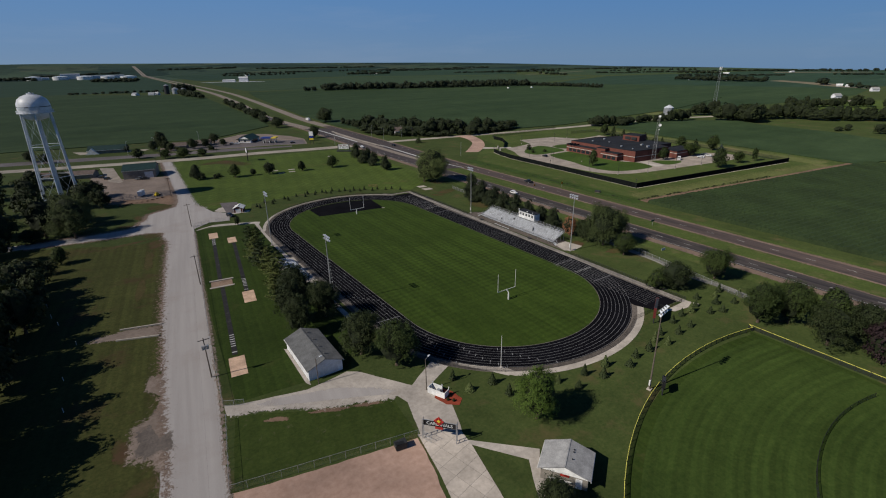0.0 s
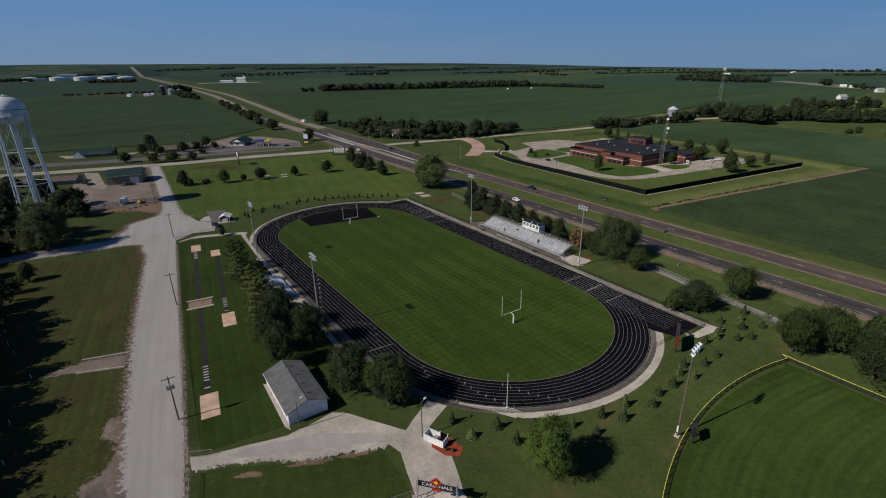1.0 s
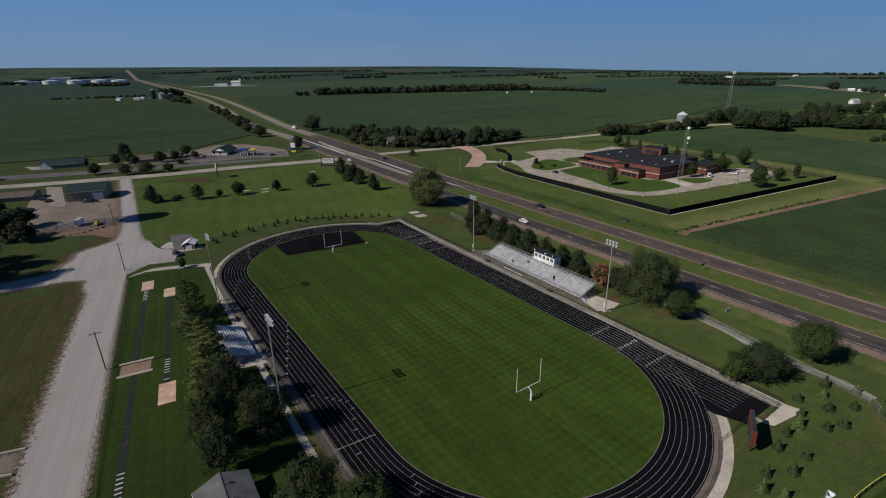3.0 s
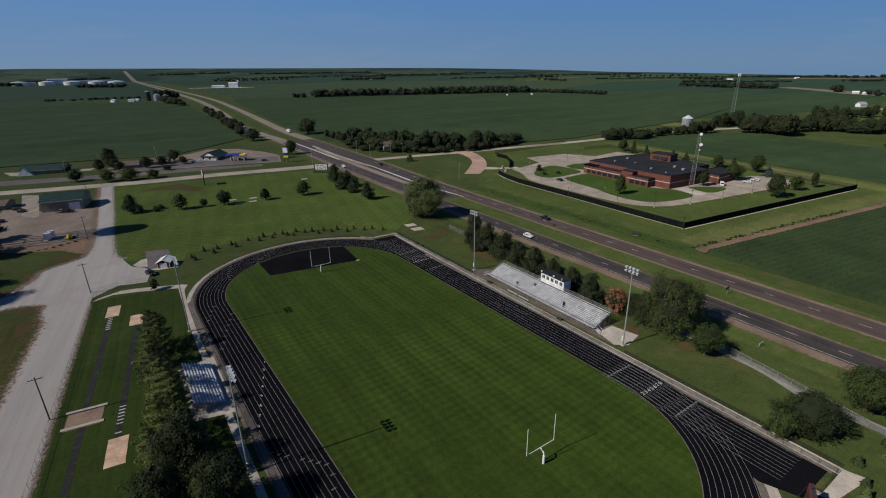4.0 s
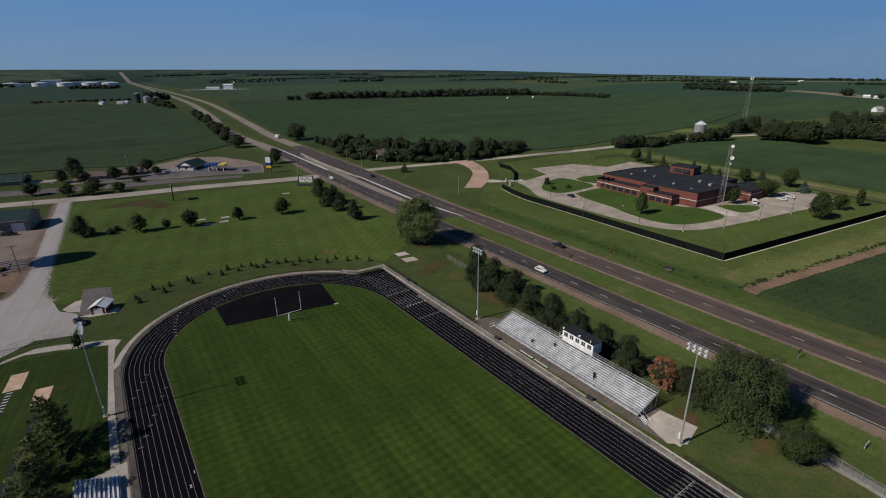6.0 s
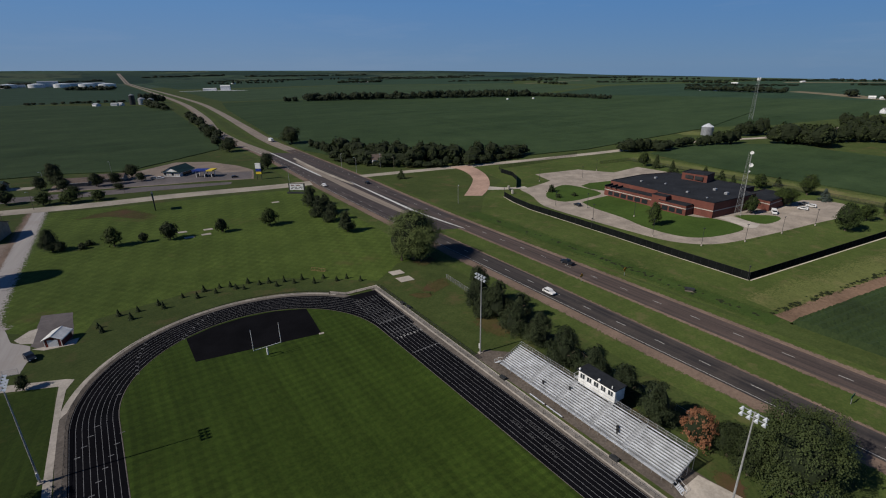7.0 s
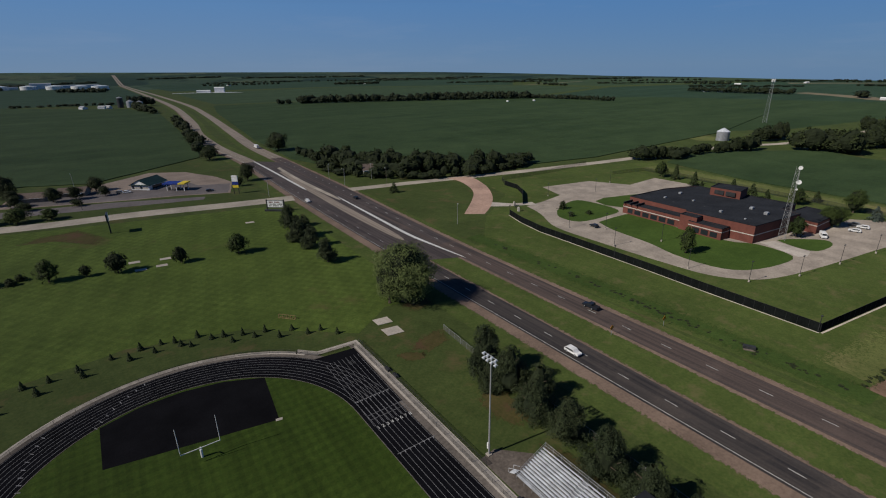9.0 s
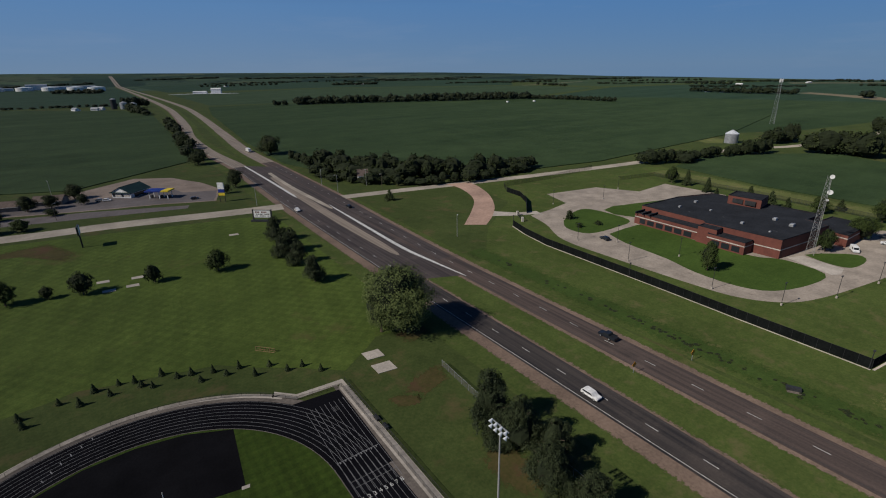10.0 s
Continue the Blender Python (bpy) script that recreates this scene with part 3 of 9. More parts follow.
def sheet(name, pts, z, material, label, category, parent=None, step=0, jag=0.0, depth=0.0):
    """A flat piece of ground on an outline; with depth it is a slab that stands proud."""
    if step:
        pts = ragged(pts, step, jag, len(pts) + z * 100)
    if sum(pts[i][0] * pts[(i + 1) % len(pts)][1] - pts[(i + 1) % len(pts)][0] * pts[i][1] for i in range(len(pts))) < 0:
        pts = pts[::-1]
    bm = bmesh.new()
    hi = [bm.verts.new((x, y, z)) for x, y in pts]
    for tri in tessellate_polygon([[Vector((x, y, 0)) for x, y in pts]]):
        a_, b_, c_ = (Vector(pts[i]) for i in tri)
        area = (b_ - a_).cross(c_ - a_)
        if abs(area) > 1e-9:
            bm.faces.new([hi[i] for i in (tri if area > 0 else tri[::-1])])
    if depth:
        lo = [bm.verts.new((x, y, z - depth)) for x, y in pts]
        for i in range(len(pts)):
            bm.faces.new((lo[i], lo[(i + 1) % len(pts)], hi[(i + 1) % len(pts)], hi[i]))
    ob = part(name, bm, material, parent)
    return tagged(ob, label, category, kind="structure") if parent is None else ob


def ribbon_arrays(line, w0, w1, z, closed=False):
    """A band between the offsets w0 and w1 (to the right of the way) along a plan line."""
    n, vs, fs = len(line), [], []
    for i in range(n):
        p = Vector(line[i])
        a_ = Vector(line[(i - 1) % n]) if closed or i else p
        b_ = Vector(line[(i + 1) % n]) if closed or i < n - 1 else p
        d = (b_ - a_).normalized()
        s = Vector((d.y, -d.x))
        o0, o1 = (w0[i], w1[i]) if isinstance(w0, (list, tuple)) else (w0, w1)
        vs += [(*(p + s * o0), z), (*(p + s * o1), z)]
    for i in range(n if closed else n - 1):
        j = (i + 1) % n
        fs.append((2 * i + 1, 2 * j + 1, 2 * j, 2 * i))
    return vs, fs


def ribbon(name, line, w0, w1, z, material, label="", category="", parent=None, closed=False):
    vs, fs = ribbon_arrays(line, w0, w1, z, closed)
    ob = from_arrays(name, vs, fs, material, parent)
    return tagged(ob, label, category, kind="structure") if parent is None else ob


def smooth(line, k=6):
    """A plan line rounded through its points."""
    out, n = [], len(line)
    for i in range(n - 1):
        p0, p1, p2, p3 = (Vector(line[max(0, min(n - 1, i + d))]) for d in (-1, 0, 1, 2))
        for j in range(k):
            t = j / k
            out.append(tuple(0.5 * (2 * p1 + (p2 - p0) * t + (2 * p0 - 5 * p1 + 4 * p2 - p3) * t * t + (3 * p1 - p0 - 3 * p2 + p3) * t ** 3)))
    return out + [tuple(line[-1])]


def text_mesh(words, size):
    c = bpy.data.curves.new("lettering", "FONT")
    c.body, c.size, c.align_x, c.align_y = words, size, "CENTER", "CENTER"
    tmp = bpy.data.objects.new("lettering", c)
    scene.collection.objects.link(tmp)
    me = bpy.data.meshes.new_from_object(tmp.evaluated_get(bpy.context.evaluated_depsgraph_get()))
    bpy.data.objects.remove(tmp)
    return me


def lettering(words, size, material, parent, m):
    me = text_mesh(words, size)
    me.materials.clear()
    me.materials.append(M[material])
    o = new("lettering", me)
    o.parent, o.matrix_basis = parent, m
    return o


def ragged_patch(name, pts, z, key, label, category, spread=1.35):
    """A patch of ground on an outline, thinning out unevenly towards and past its rim."""
    if sum(p[0] * q[1] - q[0] * p[1] for p, q in zip(pts, pts[1:] + pts[:1])) < 0:
        pts = pts[::-1]
    n = len(pts)
    cx, cy = sum(p[0] for p in pts) / n, sum(p[1] for p in pts) / n
    steps = ((0.45, 1.0), (0.75, 0.95), (1.0, 0.55), (spread, 0.0))
    vs, cover = [(cx, cy, z)], [1.0]
    for f, c in steps:
        vs += [(cx + (x - cx) * f, cy + (y - cy) * f, z) for x, y in pts]
        cover += [c] * n
    fs = [(0, 1 + i, 1 + (i + 1) % n) for i in range(n)]
    for k in range(len(steps) - 1):
        a_, b_ = 1 + k * n, 1 + (k + 1) * n
        fs += [(a_ + i, b_ + i, b_ + (i + 1) % n, a_ + (i + 1) % n) for i in range(n)]
    me = bpy.data.meshes.new(name)
    me.from_pydata(vs, [], fs)
    me.attributes.new("cover", "FLOAT", "POINT").data.foreach_set("value", cover)
    me.materials.append(M["ragged " + key])
    return tagged(new(name, me), label, category, kind="structure")


def ragged_edge(name, line, offsets, covers, z, key, label, category):
    """A band along a plan line whose cover changes across it: offsets to the right of the way."""
    n, k = len(line), len(offsets)
    vs = []
    for i in range(n):
        p = Vector(line[i])
        d = (Vector(line[min(n - 1, i + 1)]) - Vector(line[max(0, i - 1)])).normalized()
        vs += [(p.x + d.y * o, p.y - d.x * o, z) for o in offsets]
    fs = [(i * k + j + 1, (i + 1) * k + j + 1, (i + 1) * k + j, i * k + j) for i in range(n - 1) for j in range(k - 1)]
    me = bpy.data.meshes.new(name)
    me.from_pydata(vs, [], fs)
    me.attributes.new("cover", "FLOAT", "POINT").data.foreach_set("value", list(covers) * n)
    me.materials.append(M["ragged " + key])
    return tagged(new(name, me), label, category, kind="structure")


def blob(name, cx, cy, rx, ry, turn, z, material, label, category):
    """A patch of ground with an uneven round outline and a thinning rim."""
    ca, sa = math.cos(radians(turn)), math.sin(radians(turn))
    pts = []
    for i in range(32):
        q = 2 * math.pi * i / 32
        f = 1 + 0.42 * noise.noise(Vector((1.4 * math.cos(q) + cx, 1.4 * math.sin(q) + cy, 0.5)))
        u, v = rx * f * math.cos(q), ry * f * math.sin(q)
        pts.append((cx + u * ca - v * sa, cy + u * sa + v * ca))
    return ragged_patch(name, pts, z, material, label, category, 1.5)


def slabs(parent, pts, size, z, material, turn=0.0, gap=0.03, depth=0.03):
    """Paving slabs laid in a square grid inside an outline, each with its own edges; open joints between."""
    ca, sa = math.cos(radians(turn)), math.sin(radians(turn))
    loc = [(x * ca + y * sa, -x * sa + y * ca) for x, y in pts]
    x0, x1 = min(p[0] for p in loc), max(p[0] for p in loc)
    y0, y1 = min(p[1] for p in loc), max(p[1] for p in loc)

    def cut(poly, axis, edge, sign):
        out = []
        for p, q in zip(poly, poly[1:] + poly[:1]):
            dp, dq = (p[axis] - edge) * sign, (q[axis] - edge) * sign
            if dp >= 0:
                out.append(p)
            if dp * dq < 0:
                t = dp / (dp - dq)
                out.append((p[0] + (q[0] - p[0]) * t, p[1] + (q[1] - p[1]) * t))
        return out
    for i in range(int((x1 - x0) / size) + 1):
        for j in range(int((y1 - y0) / size) + 1):
            c = loc
            for axis, edge, sign in ((0, x0 + i * size + gap, 1), (0, x0 + (i + 1) * size - gap, -1), (1, y0 + j * size + gap, 1), (1, y0 + (j + 1) * size - gap, -1)):
                c = cut(c, axis, edge, sign) if c else c
            if len(c) < 3:
                continue
            area = sum(p[0] * q[1] - q[0] * p[1] for p, q in zip(c, c[1:] + c[:1])) / 2
            if abs(area) < 0.25:
                continue
            c = c if area > 0 else c[::-1]
            bm = bmesh.new()
            lift = z + RNG0.uniform(-0.004, 0.004)
            top = [bm.verts.new((x * ca - y * sa, x * sa + y * ca, lift)) for x, y in c]
            low = [bm.verts.new((v.co.x, v.co.y, lift - depth)) for v in top]
            bm.faces.new(top)
            for k in range(len(top)):
                bm.faces.new((low[k], low[(k + 1) % len(top)], top[(k + 1) % len(top)], top[k]))
            part("slab", bm, material, parent)


# ---- the ground ----
RNG0 = np.random.default_rng(3)


def reach(q):
    """How far the land goes towards q (degrees from +x), and its rise there, both shaped to fit the camera's horizon.
    """
    q = (q + 180) % 360 - 180
    q = q if q > -100 else 95
    return float(np.interp(q, (12, 54), (2500, 4900))), float(np.interp(q, (33, 54, 95), (0, 38, 92)))


def land_z(x, y):
    """How high the far land stands at a place."""
    r = math.hypot(x, y - 300)
    far_r, rise = reach(math.degrees(math.atan2(y - 300, x)))
    return rise * max(0.0, (2500 * (r - 2400) / max(1.0, far_r - 2400) - 1100) / 1400) if r > 2400 else 0.0


def within(x, y):
    """Keeps a far corner on the flat land."""
    r = math.hypot(x, y - 300)
    top = min(reach(math.degrees(math.atan2(y - 300, x)))[0] - 40, 3500)
    return (x, y) if r < top else (x * top / r, 300 + (y - 300) * top / r)


ring = [(0, 300, 0)]
turns = 144
for r in (150, 400, 900, 1800, 2400, 3500, 4200, 4900):
    for i in range(turns):
        far_r, rise = reach(360 * i / turns)
        rr = min(r, far_r) if r < 2400 else 2400 + (far_r - 2400) * (r - 2400) / 2500
        q = 2 * math.pi * i / turns
        ring.append((rr * math.cos(q), 300 + rr * math.sin(q), rise * max(0, (r - 3500) / 1400)))
quads = [(0, 1 + i, 1 + (i + 1) % turns) for i in range(turns)]
for k in range(7):
    quads += [(1 + k * turns + i, 1 + (k + 1) * turns + i, 1 + (k + 1) * turns + (i + 1) % turns, 1 + k * turns + (i + 1) % turns) for i in range(turns)]
me = bpy.data.meshes.new("ground")
me.from_pydata(ring, [], quads)
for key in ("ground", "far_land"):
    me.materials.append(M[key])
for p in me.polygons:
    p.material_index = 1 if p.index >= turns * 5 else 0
ground = tagged(new("ground", me), "green grassland with its far rim shaped to the camera's horizon", "ground", kind="structure")

# fields, near and far
FIELDS = [
    ("crop_field", [(-2400, 1500), (-2200, 395), (-300, 440), (-52, 395), (-15, 378), (20, 408), (66, 448), (76, 512), (84, 700), (97, 1040), (60, 1235), (-160, 1470), (-900, 1480)], "soy", "dark green soybean field beside the highway"),
    ("crop_field", [(150, 284), (128, 386), (137, 540), (150, 655), (183, 960), (222, 1200), (430, 1165), (935, 890), (1100, 600), (800, 300), (560, 240), (420, 232), (330, 226), (272, 236), (240, 252)], "soy", "broad dark green soybean field behind a tree row"),
    ("crop_field", [(352, 176), (334, 110), (330, 40), (318, -46), (420, -76), (470, 20), (480, 90), (498, 126), (440, 172), (400, 186)], "soy", "dark green soybean field beyond the fenced grounds"),
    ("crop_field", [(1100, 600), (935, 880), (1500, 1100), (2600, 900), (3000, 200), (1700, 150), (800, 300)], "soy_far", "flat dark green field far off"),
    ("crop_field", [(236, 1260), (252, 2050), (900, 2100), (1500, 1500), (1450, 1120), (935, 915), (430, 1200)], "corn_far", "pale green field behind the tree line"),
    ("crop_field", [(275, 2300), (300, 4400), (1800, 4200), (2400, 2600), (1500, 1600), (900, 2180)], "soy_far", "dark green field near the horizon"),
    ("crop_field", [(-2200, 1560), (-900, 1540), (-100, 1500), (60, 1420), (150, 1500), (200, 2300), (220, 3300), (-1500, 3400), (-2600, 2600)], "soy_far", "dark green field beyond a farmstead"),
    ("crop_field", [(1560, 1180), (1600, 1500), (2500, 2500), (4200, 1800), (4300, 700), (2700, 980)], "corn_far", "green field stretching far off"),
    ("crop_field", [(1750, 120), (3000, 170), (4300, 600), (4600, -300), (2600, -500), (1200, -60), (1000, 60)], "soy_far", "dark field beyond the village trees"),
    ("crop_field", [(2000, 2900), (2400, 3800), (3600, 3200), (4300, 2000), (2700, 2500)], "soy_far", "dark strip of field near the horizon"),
    ("stubble_field", [(1420, 500), (1470, 492), (1345, 322), (1266, 280), (1200, 200), (1180, 200), (1240, 300), (1345, 400)], "far_tan", "narrow tan strip of stubble between fields"),
    ("stubble_field", [(1500, 1520), (2000, 1640), (2020, 1665), (1500, 1545)], "far_tan", "pale strip of stubble far off"),
    ("stubble_field", [(2060, 760), (2200, 500), (2240, 520), (2120, 800)], "far_tan", "pale tan strip between far fields"),
    ("stubble_field", [(836, 297), (850, 247), (828, 240), (822, 292)], "far_tan", "short tan strip in the field"),
    ("stubble_field", [(601, 337), (639, 332), (640, 304), (590, 307)], "hay", "pale weedy patch in the field"),
    ("stubble_field", [(492, 240), (523, 241), (519, 225), (491, 212), (482, 224)], "hay", "pale weedy patch round the grain bin"),
    ("crop_field", [(564, 246), (800, 302), (1100, 600), (1200, 210), (1000, 172), (900, 168), (760, 186), (640, 206)], "soy", "dark green soybean field by the country road"),
    ("ditch_line", [(-700, 1490), (-300, 1420), (-150, 1400), (0, 1405), (0, 1425), (-150, 1425), (-700, 1530)], "dry", "dark brown ditch between the fields"),
]
for i, (nm, pts, mt, lb) in enumerate(FIELDS):
    if i < 3:       # a standing crop with a visible edge
        sheet(nm, pts, 0.55, mt, lb, "field", step=6, jag=0.9, depth=0.56)
    else:
        sheet(nm, [within(*p) for p in pts], 0.0135 + 0.0006 * i, mt, lb, "field", step=25, jag=2.0)
sheet("meadow", [(119, 118), (121, 20), (121, -12), (131, -15), (230, -29), (300, -38), (322, -42), (330, 100), (345, 184), (300, 206), (206, 224), (196, 224), (190, 180), (150, 150), (132, 130)], 0.012, "verge", "mown pale grass between the highway and the fenced grounds", "grass", step=6, jag=0.8)
ragged_edge("meadow", smooth([(134, -6), (160, -10), (230, -21), (304, -33)], 8), (-10.0, -5.0, 2.0, 7.0), (0.0, 0.55, 0.85, 0.5), 0.016, "hay", "pale cut grass strip beside the corn", "grass")
ragged_edge("meadow", smooth([(326, 176), (317, 100), (311, 40), (303, -30)], 8), (-14.0, -7.0, 3.0, 8.0), (0.3, 0.9, 0.9, 0.0), 0.0175, "hay", "pale grass strip behind the security fence", "grass")
sheet("meadow", [(640, 150), (560, 100), (600, 20), (900, 60), (900, 140)], 0.018, "park", "bright green meadow by the village", "grass", step=12, jag=2)

ragged_edge("ditch", [(125.2, 130), (126.0, 100), (126.6, 60), (126.8, 20), (126.4, -14)], (-6.5, -3.0, 0.0, 3.0, 6.0), (0.0, 0.7, 0.95, 0.6, 0.0), 0.0315, "ditch", "lush green grass in the roadside ditch", "grass")
ragged_patch("dirt_patch", [(-42, 243), (-30, 240), (-16, 224), (-12, 232), (-22, 252), (-36, 250)], 0.022, "mulch_earth", "faint reddish bare patch in the lawn", "ground")
# grass areas near the field
sheet("park_lawn", [(-64, 118), (-65, 200), (-62, 270), (-40, 264), (52, 243), (80, 236), (80, 90), (60, 92), (46, 82), (20, 104), (-10, 112), (-38, 108), (-42, 96)], 0.012, "park", "large mown park lawn with scattered trees", "lawn", step=5, jag=0.6)
sheet("side_lawn", [(-70, 78), (-46, 74), (-47, -43), (-56, -62), (-72, -60), (-82.5, -59), (-80, -20)], 0.012, "side_grass", "striped mown lawn with long jump runways", "lawn")
sheet("front_lawn", [(-83.8, -63.8), (-78, -66), (-68.4, -71.8), (-60, -74.5), (-53, -78), (-54, -90.5), (-88, -83.2)], 0.012, "front_grass", "patchy mown lawn behind the car park fence", "lawn", step=3, jag=0.4)
sheet("dry_lawn", [(-93, 73), (-84, 73), (-93, -26), (-99.5, -76), (-104, -130), (-200, -130), (-200, 92), (-133, 94)], 0.012, "dry", "dry brownish grass beside the gravel road", "grass", step=4, jag=1.0)
HOME = (18.7, -198.4)
arc = [(HOME[0] + 90 * math.cos(radians(q)), HOME[1] + 90 * math.sin(radians(q))) for q in range(77, 190, 3)]
sheet("outfield", [(41.2, -109.4)] + arc + [(-80, -260), (41, -260)], 0.014, "outfield", "ball field outfield mown in curved stripes", "lawn")
sheet("warning_track", [(41.2, -109.4)] + arc + [(HOME[0] + (p[0] - HOME[0]) * 0.975, HOME[1] + (p[1] - HOME[1]) * 0.975) for p in arc[::-1]] + [(39.4, -112.4), (39.4, -200), (41.2, -200)], 0.02, "side_grass", "narrow unstriped strip along the outfield fence", "grass")

# ---- roads ----
sheet("gravel_road", [(-106, -150), (-93.5, -150), (-88.9, -83.6), (-81.9, -26.5), (-70.8, 77), (-70.3, 81), (-62.6, 87.6), (-59, 86.4), (-53.7, 84.6), (-52.6, 92), (-52.8, 100), (-57.4, 105.4), (-59.8, 115.7), (-63.1, 124.5), (-63.0, 152), (-61.3, 195.6), (-58.9, 274), (-65, 279), (-67.2, 221), (-68.6, 177), (-69.7, 148), (-72.4, 130.5), (-76.2, 126.5), (-83.3, 122.5), (-86.8, 119.5), (-87.8, 112.5), (-91.2, 106.4), (-96, 99.6), (-133, 103), (-260, 108), (-260, 102), (-133, 96), (-101, 90), (-89, 88.6), (-81.0, 86.0), (-82.2, 78), (-81.4, 68), (-92.4, -26), (-99.2, -75)], 0.03, "gravel", "wide white gravel road with wheel tracks", "road", step=1.2, jag=0.28)
ragged_patch("bare_verge", [(-102.3, -55.2), (-98.6, -52.9), (-97.2, -49.8), (-95.4, -43.6), (-94.4, -52), (-95.4, -66.8), (-97.2, -74), (-98.5, -72.0), (-99.8, -67.6), (-103.5, -64.9), (-102.9, -59.8)], 0.0315, "tan_lot", "bare pale rim of dried mud", "ground")
ragged_patch("puddle", [(-101.6, -56.7), (-98.9, -56.5), (-98.0, -61.3), (-95.7, -60.3), (-96.0, -66.0), (-98.6, -65.2), (-100.7, -66.0), (-102.4, -63.7), (-101.4, -60.6)], 0.036, "mud", "dark dried puddle beside the gravel road", "puddle")
ROAD_L = smooth([(-105.5, -149), (-97.2, -80), (-95.6, -60), (-94.6, -46), (-93.2, -32), (-92.0, -20), (-91.2, -9), (-87.6, 21), (-84.6, 45), (-81.8, 66), (-82.4, 77.5), (-82.0, 84.5), (-89, 88.4), (-101, 89.8), (-133, 95.8)], 5)
ragged_edge("gravel_edge", ROAD_L, (-5.0, -2.2, -0.4, 1.2, 2.6), (0.0, 0.42, 0.95, 0.8, 0.0), 0.0322, "shoulder", "pinkish gravel thinning out into dry grass", "ground")
ragged_edge("gravel_edge", ROAD_L, (-2.4, -0.8, 0.6, 2.4), (0.0, 0.5, 0.9, 0.9), 0.0326, "gravel", "white gravel spread past the road's edge", "ground")
ROAD_R = smooth([(-93.6, -149), (-88.8, -83.6), (-86.0, -62), (-81.8, -26.5), (-76.4, 24), (-70.8, 76)], 5)
ragged_edge("gravel_edge", ROAD_R, (-1.0, -0.2, 0.3, 1.0), (0.0, 0.6, 0.6, 0.0), 0.0324, "tan_lot", "tan gravel thinning out along the fence", "ground")
ROAD_N = smooth([(-133, 102.8), (-96, 99.8), (-91, 106.6), (-87.7, 112.5), (-86.4, 119.6), (-83, 122.6), (-76, 126.7), (-72.4, 131), (-69.8, 148), (-68.6, 177), (-67.2, 221), (-65.0, 278)], 5)
ragged_edge("gravel_edge", ROAD_N, (-3.5, -1.2, 0.2, 2.0), (0.0, 0.5, 0.85, 0.0), 0.0324, "shoulder", "pinkish gravel thinning out into grass", "ground")
ROAD_E = smooth([(-59.8, 115.7), (-63.0, 125), (-62.8, 152), (-61.2, 196), (-59.0, 273)], 5)
ragged_edge("gravel_edge", ROAD_E, (-1.6, 0.0, 1.2, 3.0), (0.0, 0.75, 0.5, 0.0), 0.0324, "gravel", "white gravel thinning out into the lawn", "ground")
ragged_patch("bare_verge", [(-94.4, -36), (-94.2, -50), (-96.8, -45.2), (-98.9, -42.4), (-98.2, -37.5)], 0.0235, "tan_lot", "pinkish gravel wash beside the road", "ground")
blob("bare_earth", -104.4, -61.5, 1.6, 3.4, 10, 0.0228, "mulch_earth", "reddish bare earth beside the verge", "ground")
for x, y, rx, ry, q in ((-86.5, 69.5, 3.0, 5.0, -10), (-91.0, 50.0, 1.6, 9.0, -8), (-100.0, 75.5, 9.0, 1.6, 8), (-95.5, 22.0, 1.2, 8.0, -8), (-79.0, 132.5, 6.0, 4.0, -38), (-88.6, 114.0, 2.0, 7.0, 20), (-85.6, 82.6, 4.6, 4.4, 10), (-95.0, 103.0, 6.0, 2.0, -40)):
    blob("bare_earth", x, y, rx, ry, q, 0.0222 + 0.00002 * ry, "mulch_earth", "reddish worn earth where the lawn meets gravel", "ground")
blob("bare_earth", -102.0, -73.6, 2.8, 1.9, 20, 0.0232, "mulch_earth", "reddish bare earth beside the verge", "ground")
for x, y, rx, ry, q in ((-66.4, -73.0, 3.6, 0.7, -24), (-58.6, -76.2, 2.8, 0.6, -24), (-76.5, -69.6, 2.4, 0.6, -30)):
    blob("bare_patch", x, y, rx, ry, q, 0.0165, "earth", "worn bare patch in the front lawn", "ground")
for x, y, rx, ry, q in ((60.5, 66.0, 5.0, 3.0, 20), (52.0, 62.5, 3.2, 1.6, -30), (58.5, 33.5, 4.0, 6.0, 0), (57.0, 10.0, 2.4, 9.0, 2), (57.6, -14.0, 2.4, 8.0, -3), (70.0, 88.0, 4.5, 3.0, 10), (54.5, -36.0, 3.0, 2.6, 0), (60.0, -50.0, 3.0, 2.0, 0)):
    blob("worn_ground", x, y, rx, ry, q, 0.0165, "mulch_earth", "brownish worn ground under the trees", "ground")
ribbon("gravel_path", smooth([(66.4, -38), (65.4, -57), (64.6, -67), (61.6, -78.5), (62.4, -92.5), (61.0, -100)], 6), -1.4, 1.4, 0.032, "path_gravel", "grey gravel path along the fence", "path")
sheet("driveway", [(-84.9, -58.6), (-82.9, -59.6), (-67.7, -63.5), (-61.0, -63.0), (-57.4, -62.4), (-55, -64.0), (-50.9, -70.4), (-47, -76.3), (-37.2, -70.2), (-33.6, -73.8), (-43.8, -78.8), (-42.8, -86), (-46.2, -95), (-53.8, -91.2), (-50.9, -81), (-51.6, -77.8), (-56.6, -75.4), (-62, -73.2), (-66.1, -71.8), (-74.1, -66.5), (-80.7, -63.4), (-85.0, -62.4)], 0.034, "plaza", "worn concrete drive leading to the gate", "driveway", step=1.6, jag=0.2)
